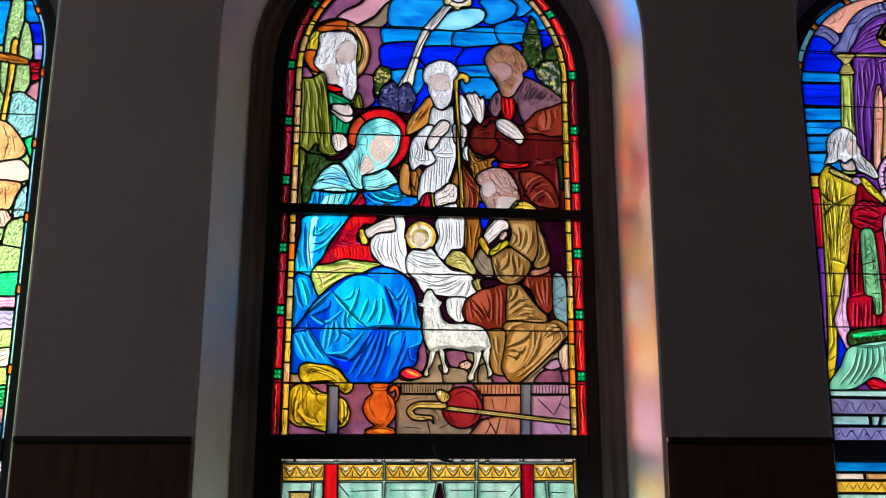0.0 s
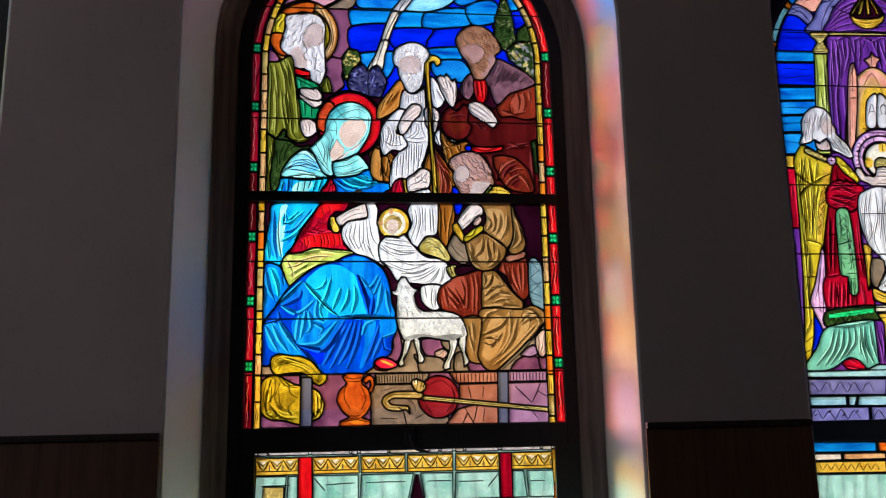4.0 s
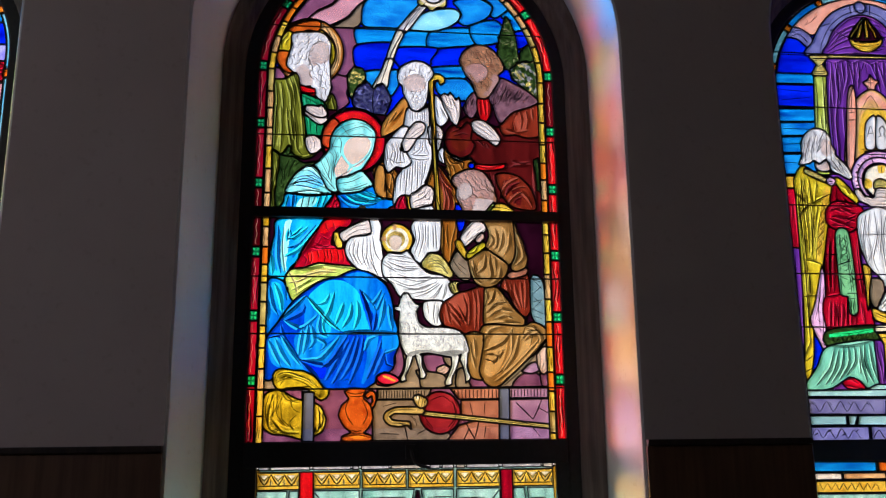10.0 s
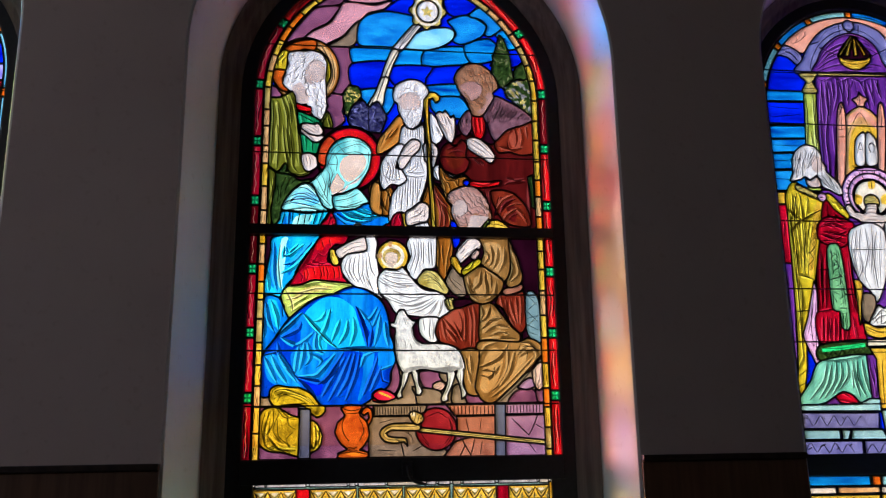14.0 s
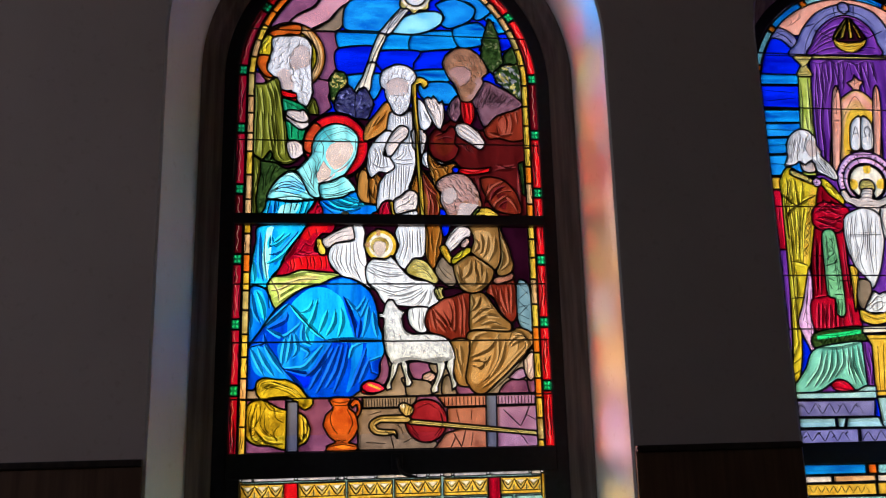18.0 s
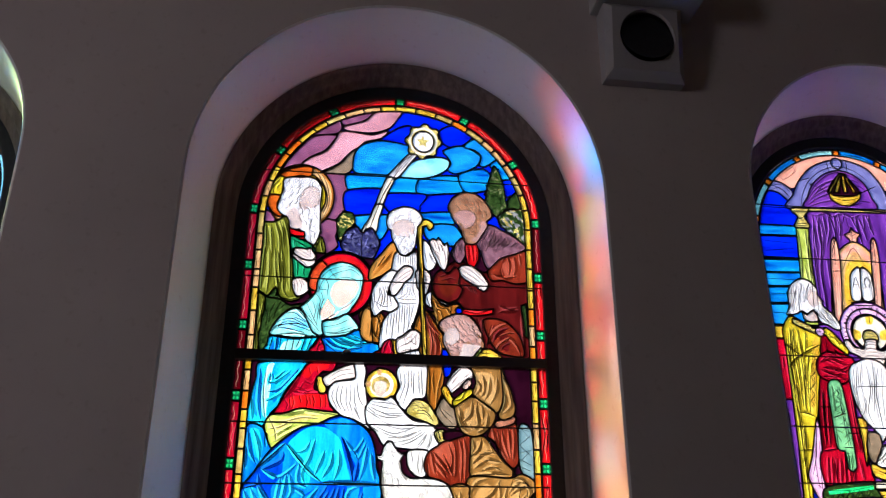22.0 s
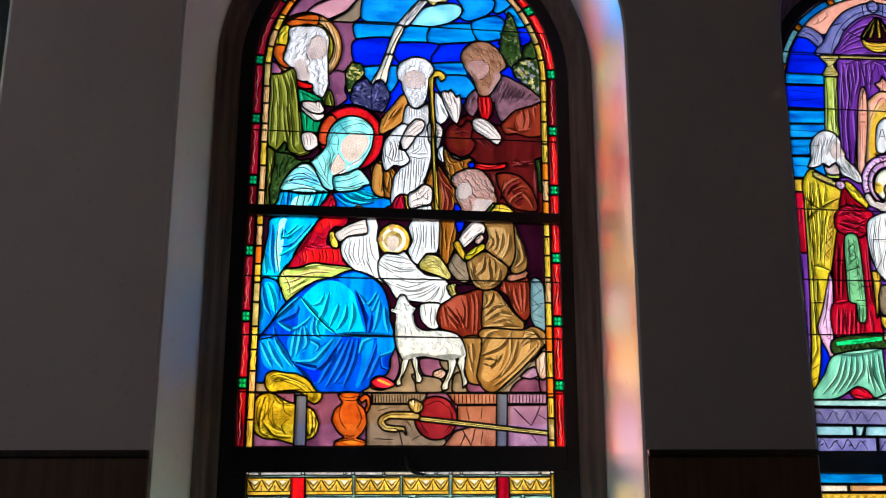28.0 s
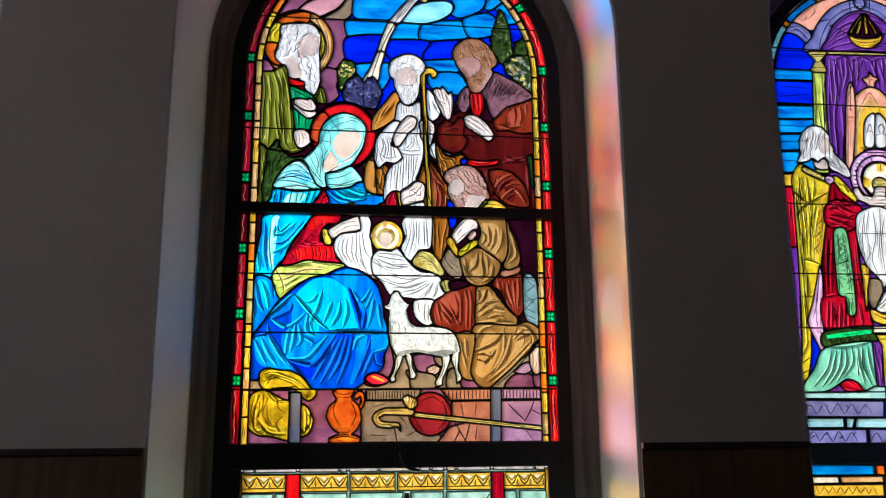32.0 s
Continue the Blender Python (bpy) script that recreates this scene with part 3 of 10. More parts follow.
                for q, (t, w0, w1) in enumerate(rows[lo:hi]):
                    g = min(0.93, max(0.07, f + drift * q / max(1, hi - lo)))
                    run.append(tuple(mid + axis * t + side * (w0 + (w1 - w0) * g + bend * math.sin(phase + q * 0.55))))
                if len(run) < 4:
                    continue
                line = spline(run, 0.010, False)
                runs.append((group, width * rnd.uniform(0.75, 1.2), line))
                if gap > 0.012:
                    # the shaded hollow beside the line, and the ridge that catches the light
                    for kind, sign, full in (("_dim", 1, 0.34), ("_lit", -1, 0.30)):
                        far = []
                        for q, p in enumerate(line):
                            k = gap * full * math.sin(math.pi * q / (len(line) - 1)) ** 0.7 * sign * min(1.0, (q + 1) / 3)
                            far.append((p[0] + side[0] * k, p[1] + side[1] * k))
                        self.shapes.append((tone + kind, group, line + far[-2:0:-1]))
        done = set()
        for tone, group, pts in old:
            if group in curly and group not in done:
                done.add(group)
                # short curls of hair or fleece
                size, n = curly[group]
                a = np.array(pts)
                lo, hi = a.min(0), a.max(0)
                for _ in range(int(n * (hi - lo).prod() / (size * size * 9e-6))):
                    c, r, a0 = lo + (hi - lo) * (rnd.random(), rnd.random()), size / 1000 * rnd.uniform(0.6, 1.1), rnd.uniform(0, 6.28)
                    turn = rnd.choice((-1, 1))
                    runs.append(((group, tone), size * 0.00042, [tuple(c + r * (1 - 0.06 * q) * np.array((math.cos(a0 + turn * q * 0.45), math.sin(a0 + turn * q * 0.45)))) for q in range(9)]))
        self.box()
        for group, width, line in runs:
            kept = []
            for p in line + [None]:
                h = self.holder(p) if p else -1
                if h >= 0 and (self.shapes[h][1] == group or (self.shapes[h][1], self.shapes[h][0]) == group):
                    kept.append(p)
                else:
                    if len(kept) > 3:
                        self.lines.append((width, kept))
                    kept = []

    def build(self, window, came=0.0062):
        cx = self.cx
        co, tris, own = overlay([pts for _, _, pts in self.shapes], 2e-4)
        sides = {}
        for i, t in enumerate(tris):
            for a, b in zip(t, (*t[1:], t[0])):
                sides.setdefault((min(a, b), max(a, b)), []).append(i)
        # connected pieces of one owner
        piece, pieces = [-1] * len(tris), []
        near = [[] for _ in tris]
        for pair in sides.values():
            if len(pair) == 2 and self.shapes[own[pair[0]]][1] == self.shapes[own[pair[1]]][1]:
                near[pair[0]].append(pair[1])
                near[pair[1]].append(pair[0])
        for i in range(len(tris)):
            if piece[i] < 0:
                todo, mine = [i], []
                piece[i] = len(pieces)
                while todo:
                    j = todo.pop()
                    mine.append(j)
                    for k in near[j]:
                        if piece[k] < 0:
                            piece[k] = len(pieces)
                            todo.append(k)
                pieces.append(mine)
        crumbs = []
        for mine in pieces:
            area = sum(abs((co[tris[j][1]] - co[tris[j][0]]).cross(co[tris[j][2]] - co[tris[j][0]])) / 2 for j in mine)
            if area < 5e-5:
                crumbs += mine
                continue
            self.pane(mine, tris, co, own, window, cx)
        if crumbs:
            tagged(self.pane(crumbs, tris, co, own, window, cx, "glass_chips"), kind="stuff")
        # lead came along every joint between pieces
        v, f = [], []
        for (a, b), pair in sides.items():
            groups = {self.shapes[own[i]][1] for i in pair}
            if len(pair) == 2 and len(groups) == 1:
                continue
            p, q = co[a], co[b]
            d = (q - p)
            if d.length < 1e-6:
                continue
            d = d.normalized()
            p, q, n = p - d * came * 0.22, q + d * came * 0.22, Vector((-d.y, d.x)) * came / 2
            k = len(v)
            for e in (p, q):
                v += [(cx + e.x + n.x * s, y, e.y + n.y * s) for s, y in ((-1, -0.0022), (-0.55, -0.0042), (0.55, -0.0042), (1, -0.0022), (1, 0.004), (-1, 0.004))]
            f += [(k + i, k + (i + 1) % 6, k + 6 + (i + 1) % 6, k + 6 + i) for i in range(6)] + [tuple(range(k + 5, k - 1, -1)), tuple(range(k + 6, k + 12))]
        tagged(part("lead_came", (v, f), LEAD, window, "dark lead came between the panes"), kind="stuff")
        if self.lines:
            v, f = [], []
            for width, line in self.lines:
                k, n = len(v), len(line)
                for i, p in enumerate(line):
                    a, b = line[max(0, i - 1)], line[min(n - 1, i + 1)]
                    d = Vector((b[0] - a[0], b[1] - a[1])).normalized() * width / 2 * (0.4 + 0.6 * math.sin(math.pi * (i + 0.5) / n) ** 0.6)
                    v += [(cx + p[0] - d.y, -0.0023, p[1] + d.x), (cx + p[0], -0.0030, p[1]), (cx + p[0] + d.y, -0.0023, p[1] - d.x)]
                f += [(k + 3 * i + s, k + 3 * i + s + 1, k + 3 * i + s + 4, k + 3 * i + s + 3) for i in range(n - 1) for s in (0, 1)]
            tagged(part("painted_lines", (v, f), PAINT, window, "fired black paint lines on the glass"), kind="stuff")

    def pane(self, mine, tris, co, own, window, cx, name="pane"):
        """One slab of glass: coloured in front, clear behind and at its sides."""
        used, v, f, edge = {}, [], [], {}
        for j in mine:
            for a in tris[j]:
                if a not in used:
                    used[a] = len(used)
        v = [(cx + co[a].x, -0.002, co[a].y) for a in used] + [(cx + co[a].x, 0.002, co[a].y) for a in used]
        n = len(used)
        f = [tuple(used[a] for a in tris[j]) for j in mine]
        for t in f:
            for a, b in zip(t, (*t[1:], t[0])):
                edge[(a, b)] = edge.get((a, b), 0) + 1
        front = len(f)
        f += [tuple(n + a for a in reversed(t)) for t in f]
        f += [(b, a, n + a, n + b) for a, b in edge if (b, a) not in edge]
        tones = [self.shapes[own[j]][0] for j in mine]
        slots = sorted(set(tones))
        ob = part(name, (v, f), [*(TONES[k] for k in slots), CLEAR], window)
        ob.data.polygons.foreach_set("material_index", [slots.index(k) for k in tones] + [len(slots)] * (len(f) - front))
        return ob


FOLDS = dict.fromkeys("white aqua cyan blue crimson maroon rust tan amber olive violet mint yellow lime green red".split(), (20, 3.2))
FOLDS["turquoise"] = (20, 3.2)
FOLDS.update(dict.fromkeys("fur pink gold wheat".split(), (10, 2.2)))
FOLDS.update(sea=(24, 2.6), ruby=(24, 2.8), maroon=(30, 3.4), rust=(26, 3.2), white=(16, 2.4), straw=(10, 2.0), pale=(15, 1.0), skin=(13, 1.2))


def sweep(cx, profile, foot, spring):
    """A frame member round an arch: the profile is (half width, depth) pairs, closed."""
    rings = [ring(cx, h, foot, spring, y) for h, y in profile]
    return loft(rings, closed=True)


def window_frame(window, cx, gl, gs, bar, rail, foot=FOOT + 0.005):
    """Black sash with its bars, and the stained moulding round it."""
    part("sash_frame", sweep(cx, ((gl + 0.012, -0.006), (gl + 0.015, -0.010), (gl + 0.020, -0.012), (gl + 0.066, -0.012), (gl + 0.066, 0.03), (gl + 0.012, 0.03)), foot, gs), SASH, window, "black painted sash frame")
    m = part("moulding", sweep(cx, ((gl + 0.057, -0.010), (gl + 0.060, -0.020), (gl + 0.072, -0.028), (gl + 0.082, -0.031), (gl + 0.088, -0.036), (gl + 0.093, -0.045), (gl + 0.103, -0.052), (gl + 0.113, -0.056), (gl + 0.121, -0.063), (gl + 0.1245, -0.072), (gl + 0.1245, 0.0), (gl + 0.057, 0.0)), foot, gs), MOULD, window, "dark stained moulding with a raised bead")
    smooth(m, 30)
    if bar:
        part("transom", boxes((cx - gl - 0.014, cx + gl + 0.014, -0.024, 0.02, bar - 0.017, bar + 0.017), bevel=0.003), SASH, window, "black transom bar")
    part("bottom_rail", boxes((cx - gl - 0.014, cx + gl + 0.014, -0.022, 0.025, rail[0], rail[1]), bevel=0.003), SASH, window, "black bottom rail")


def saddle_bars(window, cx, half, heights):
    for z in heights:
        bm = bmesh.new()
        bmesh.ops.create_cone(bm, segments=8, radius1=0.0026, radius2=0.0026, depth=half * 2, matrix=Matrix.Translation((cx, -0.0075, z)) @ Matrix.Rotation(math.pi / 2, 4, "Y"))
        part("saddle_bar", bm, LEAD, window)


def stained_window(label, cx):
    w = new("stained_glass_window")
    w.location = (cx, 0, FOOT)
    return tagged(w, label, "window", "stained glass windows")


def along(half, foot, spring, s):
    """A point on a round-headed line at s metres from its left foot, and the way outwards."""
    rise, turn = spring - foot, math.pi * half
    if s < rise:
        return Vector((-half, foot + s)), Vector((-1, 0))
    if s < rise + turn:
        a = math.pi - (s - rise) / half
        n = Vector((math.cos(a), math.sin(a)))
        return Vector((0, spring)) + n * half, n
    return Vector((half, spring - (s - rise - turn))), Vector((1, 0))


def band(design, tone, half, foot, spring, s0, s1, a, b, group=""):
    """A border piece from s0 to s1, between the offsets a and b from the line."""
    n = max(2, int((s1 - s0) / 0.02))
    at = [along(half, foot, spring, s0 + (s1 - s0) * i / n) for i in range(n + 1)]
    design.raw(tone, [p + n_ * a for p, n_ in at] + [p + n_ * b for p, n_ in reversed(at)], group)


def waved(design, tone, half, foot, spring, s0, s1, mid, swing, width, group):
    """A light wavy line left open along a border piece."""
    n = max(6, int((s1 - s0) / 0.006))
    out = ([], [])
    for i in range(n + 1):
        p, o = along(half, foot, spring, s0 + (s1 - s0) * i / n)
        k = mid + swing * math.sin((s1 - s0) / 0.045 * 2 * math.pi * i / n)
        out[0].append(p + o * (k - width / 2))
        out[1].append(p + o * (k + width / 2))
    design.raw(tone, out[0] + out[1][::-1], group)


# ---- the centre window ----
rng = random.Random(5)
centre = stained_window("round-headed stained glass window with blue, red and white panes", 0.0)
D = Design(0.0)
GF, GS = 1.692, 2.93                 # foot and springing of the glass
D.raw("crimson", arch(0, 0.516, GF, GS, 60))
D.raw("deep", arch(0, 0.459, GF, GS, 60))
D.soft("mauve", (-31.5, 326.4), (-23.3, 333.8), (-21.1, 330.7), (-22.6, 328), (-27.7, 326.9))
D.soft("mauve", (-41.2, 312.2), (-39.7, 315.4), (-36.4, 320.2), (-31.1, 326.2), (-23, 327.2), (-24.1, 324.4), (-26.9, 320.5), (-32.2, 317.3), (-35, 313.7), (-37.9, 312))
D.soft("mauve", (-21.3, 335.4), (-11.7, 339.1), (-8.9, 338.3), (-12.6, 334.4), (-20.3, 331.4))
D.soft("rose", (-20.3, 331.2), (-12.6, 334.2), (-9.3, 337.8), (-2.3, 340.3), (1.1, 339.6), (-0.5, 336.1), (-3.8, 331.5), (-10.3, 329.1), (-19.6, 329.4))
D.soft("rose", (-35, 313.7), (-32.2, 317.1), (-26.3, 320.5), (-23.5, 325.1), (-21.6, 328.8), (-17.5, 329.1), (-10.3, 328.4), (-4.2, 330.6), (-6.2, 327.3), (-12.3, 325.2), (-14.3, 323.2), (-19.2, 318.5), (-21.5, 315.6), (-27, 312.3), (-29.9, 311.2))
D.soft("stone", (-27.5, 310.9), (-21.1, 315.6), (-17.8, 320.2), (-14.8, 322.3), (-15.7, 317.6), (-17.5, 312.5), (-23.8, 309.8))
D.soft("deep", (-0.8, 331.8), (4.2, 333.1), (3.8, 328.3), (3, 325), (-2, 324.1), (-5.3, 324.4), (-8.2, 325.5))
D.soft("deep", (15.1, 332), (20.2, 334.8), (26.6, 333.4), (27.9, 330.6), (23.6, 326.3), (19.3, 325.2), (16, 326.9))
D.soft("mauve", (-28.3, 310.2), (-22.5, 311.4), (-18.6, 310.8), (-17.7, 305.3), (-16.7, 302.8), (-17.9, 297.9), (-20.5, 294.2), (-22.7, 292.9), (-26.7, 292.7), (-25.1, 300.7))
D.soft("mauve", (-27.7, 292.6), (-22, 293.1), (-20.2, 291.4), (-21.4, 286.8), (-20.4, 283.5), (-23.5, 280.6), (-26.5, 279.6))
D.soft("mauve", (-47.8, 297.3), (-45.1, 295.4), (-40.9, 293.1), (-42.7, 291.4), (-47.4, 289.1))
D.soft("cloud", (-15.8, 320.9), (-13.1, 324.3), (-7.2, 326.1), (-1.8, 325.8), (4.2, 324.4), (4.8, 320.7), (2.2, 316.2), (-3.1, 312.4), (-10.5, 311.5), (-16, 312.7), (-16.5, 317.2))
D.soft("sky", (-19, 310.8), (-14.8, 311.9), (-2.7, 311.6), (-2.6, 306.4), (-14.6, 305.3), (-18.1, 305.5))
D.soft("deep", (-18.1, 305.1), (-2.6, 306), (-3.2, 296.2), (-14.4, 295), (-18.7, 297.3))
D.soft("cloud", (-15.6, 295.1), (-3.2, 296.2), (-3.2, 291), (-6.6, 285.9), (-12.3, 288.9), (-14.3, 291.3))
D.soft("sky", (-2.6, 311.1), (7.6, 311.5), (6.6, 305.5), (-4.9, 304.8))
D.soft("sky", (8.4, 311.8), (22, 313.3), (23.7, 307.3), (16.7, 305.9), (7, 305.3))
D.soft("sky", (22.2, 314.2), (30.9, 317.1), (34.5, 313.6), (33.6, 308.8), (24.5, 307.2))
D.soft("deep", (-4.9, 304.4), (10, 305.2), (8, 300.4), (7.3, 297.9), (-2.9, 297.3))
D.soft("sky", (7.3, 297.6), (20.3, 298.6), (20.2, 294.1), (12, 293.7), (6.9, 294.5))
D.soft("cloud", (10.4, 293.2), (20.2, 293.7), (23.7, 287.6), (19.6, 285.5), (15.7, 286.6), (11.2, 287.4), (9.6, 290))
D.soft("sky", (33.8, 318.9), (40, 323.3), (43.2, 318.6), (45.5, 313.4), (38.5, 313), (36.6, 316))
D.soft("deep", (38.1, 312.6), (45.1, 313.2), (46, 310), (41.2, 306.6), (38.4, 306.5))
D.soft("foam", (-0.7, 312.3), (3.8, 317.4), (8.8, 319.9), (15.8, 320.8), (18.6, 319.2), (18, 316.1), (14, 313.2), (8.8, 311.6), (3.8, 311.5))
D.soft("cloud", (16.2, 323.5), (20.8, 325.8), (24.1, 326), (27.3, 324.6), (30.4, 322.2), (29.3, 318.6), (26, 316.2), (20.8, 314.3), (18, 315.7), (19.2, 318.4), (18, 320.9))
D.soft("cloud", (24.1, 325.8), (27, 329.1), (31.5, 330.7), (35.2, 328.8), (37.8, 325.3), (36.5, 321.7), (32.1, 318.1), (29.9, 318.4), (30.6, 322.2), (28.1, 324.7))
D.soft("white", (6.6, 324.1), (9.2, 323.9), (4.8, 318.3), (0.5, 312), (-1.5, 310.6), (-3.8, 311.7), (-1.9, 314.4), (1.6, 319))
D.soft("cream", (-3.8, 311.5), (-1.5, 310.3), (-3.7, 304.9), (-5.4, 300.1), (-7.6, 300.4), (-6.3, 305.6))
D.soft("cream", (-7.6, 300.2), (-5.2, 299.9), (-6.5, 294.6), (-7.6, 289.1), (-12.4, 289.3), (-9.8, 294.8))
D.ink(3, (6.4, 322.8), (0.5, 315), (-2.6, 309.4), (-5.7, 302.8), (-9.7, 290.3))
D.ink(2, (-5, 309.3), (-6.8, 303.8), (-9.1, 297.4), (-11.2, 290.2))
D.soft("straw", (15.8, 327.4), (15.6, 325.9), (14.4, 324.9), (13.8, 323.7), (13.8, 322), (12.8, 321), (11.2, 321.1), (10.2, 320.9), (9, 319.5), (7.6, 319.6), (6.8, 320.9), (5.8, 321.4), (4.2, 321.3), (3.4, 322.4), (3.6, 324.2), (3.3, 325.2), (2.1, 326.5), (2.3, 328), (3.5, 329), (4.1, 330.2), (4.1, 332), (5.1, 332.9), (6.7, 332.8), (7.7, 333.1), (8.9, 334.5), (10.3, 334.4), (11.2, 333.1), (12.2, 332.5), (13.8, 332.6), (14.6, 331.6), (14.4, 329.8), (14.6, 328.7), group="star")
D.disc("cream", 8.9, 327, 5.4, 6, group="star")
D.disc("straw", 8.9, 327, 4.5, 4.9, group="star")
D.disc("white", 8.9, 326.9, 4, 4.4, group="star2")
D.soft("straw", (8.9, 329.4), (9.5, 327.7), (11.6, 327.6), (10, 326.4), (10.4, 324.4), (8.8, 325.6), (7, 324.4), (7.7, 326.4), (6.3, 327.7), (8.1, 327.8), group="star2")
D.soft("moss", (-21.2, 293.4), (-19, 296.4), (-16, 296.2), (-14.9, 292.9), (-17.3, 288.6), (-19.3, 284.8), (-20.7, 287.2), group="bushA")
D.leaves("straw", 26, 1.0, -21.5, -14.8, 284, 297, "bushA")
D.soft("slate", (-17.7, 289.4), (-14.3, 291.3), (-12, 288.9), (-9.3, 291.1), (-7, 287.9), (-6.1, 284.3), (-8.7, 278.8), (-14, 277.4), (-17.5, 280.4), (-19.5, 284), group="bushC")
D.leaves("periwinkle_dim", 60, 1.15, -19.5, -6, 277, 292, "bushC")
D.leaves("periwinkle", 18, 0.9, -19.5, -6, 277, 292, "bushC")
D.ink(2.4, (-12, 288.9), (-12.4, 284), (-12.0, 279))
D.soft("moss", (35.2, 318.7), (37, 316.2), (38.7, 310.8), (39.5, 303.9), (40.1, 299.7), (36.6, 297.8), (33.4, 300.2), (31.9, 303.5), (32.8, 310.5), (34.1, 314.9), group="cypress")
D.leaves("leaf", 26, 1.1, 31.9, 40.1, 298, 317, "cypress")
D.soft("moss", (37.8, 298.3), (39.9, 301.8), (40.4, 305.3), (44.5, 309), (47, 308.3), (47.1, 300.5), (42.7, 300.3))
D.soft("moss", (36.6, 297.8), (39.1, 300.5), (42.7, 301.1), (47.1, 300.5), (47.5, 286.7), (44, 288.8), (39.7, 292.4), (37.3, 294.8), group="bushB")
D.leaves("wool_dim", 44, 1.3, 36.6, 47.5, 286, 302, "bushB")
D.leaves("straw", 20, 1.2, 36.6, 47.5, 286, 302, "bushB")
D.soft("olive", (-30, 283.5), (-26.3, 286.5), (-24.6, 280.9), (-27.9, 277.1))
D.hard("plum", (-47.8, 282), (-4.5, 279), (8.9, 284.8), (22.5, 282.4), (46.2, 283.5), (47.1, 186), (-48.7, 185.6), group="underlay")
D.hard("moss", (-47.8, 289.1), (-29.3, 286), (-28.6, 265.9), (-46.7, 261.3), group="underlay")
# ground
D.hard("stone", (-49.2, 193.8), (-3.4, 199.4), (-3.4, 203.7), (47.3, 204.3), (47.1, 186.4), (-48.7, 185.6), group="ground")
D.soft("mauve", (-4.9, 203.7), (-3, 201.2), (-1.5, 194.2), (-3.2, 189.6), (-7.1, 190.3), (-4.4, 194.1))
D.soft("mauve", (4.9, 196.5), (11.3, 196.7), (12.4, 193.6), (9.2, 191.1), (6, 191.8))
D.soft("skin", (9.2, 192.5), (12, 193.6), (13.5, 192.2), (12, 190.4), (9.5, 190.7))
D.soft("stone", (2.4, 191.7), (6, 191.4), (11.3, 190.4), (12.7, 186.6), (4.6, 185.9), (3.5, 189))
D.soft("stone", (16, 191.7), (19, 192.6), (21.4, 189.8), (21.7, 186.3), (15.6, 186.2))
D.soft("mauve", (19.9, 189.8), (24.6, 190.1), (27.1, 186.3), (21, 185.9))
D.soft("mauve", (34.3, 186), (36.6, 189.9), (41.4, 191.3), (44.4, 188.8), (44.5, 186))
D.soft("lilac", (37.2, 191.6), (41.8, 194.5), (43.6, 192), (40.6, 190.6))
D.soft("mauve", (43.6, 190.6), (46.9, 192), (47.5, 186), (44.4, 186))
D.soft("stone", (11.3, 196), (14.5, 196.4), (15.3, 192.5), (12.4, 193.6))
# old man
D.disc("amber", -34.2, 301.5, 11.6, 12.7, group="haloA")
D.disc("wheat", -34.2, 301.5, 10.8, 11.9, group="haloA")
D.disc("yellow", -34.2, 301.5, 8.7, 9.6, group="haloA2")
D.soft("pot", (-42, 309.8), (-37.9, 312.6), (-33.2, 313.7), (-30.7, 313), (-31.3, 309.6), (-35, 309.8), (-39.3, 308.2), group="haloA3")
D.soft("yellow", (-45, 302), (-44.1, 306.3), (-42.2, 309.3), (-39.3, 307.8), (-40.7, 305.2), (-41.2, 301.4), group="haloA4")
D.soft("pot", (-45.6, 298.7), (-45, 301.6), (-41.2, 301.4), (-41.5, 298.1), (-39, 294.1), (-41.6, 293.5), (-44, 295.4), group="haloA5")
D.soft("white", (-42.1, 296.4), (-41.2, 301.4), (-39.9, 305.2), (-37.4, 307.9), (-33, 309.5), (-29, 308.4), (-27.1, 304.7), (-27.2, 300.1), (-27.4, 296.4), (-27.1, 292.2), (-26.8, 288.1), (-28.5, 283.6), (-31.2, 284.6), (-34, 289.4), (-35.7, 294.7), (-38.6, 293.3), group="headA")
D.soft("flesh", (-35.6, 301.7), (-33.4, 304), (-30, 304.4), (-27.8, 301.6), (-27.8, 297.6), (-30.4, 296.2), (-33.5, 296), (-35.2, 297.6), group="headA")
D.soft("flesh", (-38.6, 293.3), (-35.7, 294.7), (-34, 290.6), (-35.4, 288.5), (-37.9, 289.6), group="headA")
D.soft("red", (-38.1, 288.8), (-35, 287.7), (-32.2, 286.6), (-32.5, 284.8), (-35.3, 285.2), (-37.6, 286.4))
D.soft("green", (-37.6, 286.4), (-32.1, 284.8), (-28.9, 283.1), (-27.6, 278.7), (-28.6, 275.5), (-29.9, 271), (-34.3, 270.8), (-35.7, 277.6), (-37.2, 281.5))
D.soft("olive", (-47.8, 289.9), (-42.7, 291.4), (-38.6, 293.7), (-37.3, 289.2), (-36.5, 282.6), (-35.3, 275.6), (-34, 267.3), (-31.3, 264.6), (-35.1, 262.5), (-39, 264.3), (-40.4, 267.4), (-42.9, 264.2), (-45.7, 265.6), (-46.8, 277), group="robeA")
D.soft("olive_lit", (-45.2, 289.2), (-43.7, 289.7), (-43.7, 281.2), (-43.2, 271.2), (-44.1, 266.9), (-45.3, 269.2), (-45, 279.1), group="robeA")
D.soft("olive_lit", (-41.3, 291.1), (-39.7, 292), (-39.5, 283.4), (-38.1, 273.4), (-36, 266.4), (-37.5, 266), (-39.3, 271.4), (-40.7, 281.3), group="robeA")
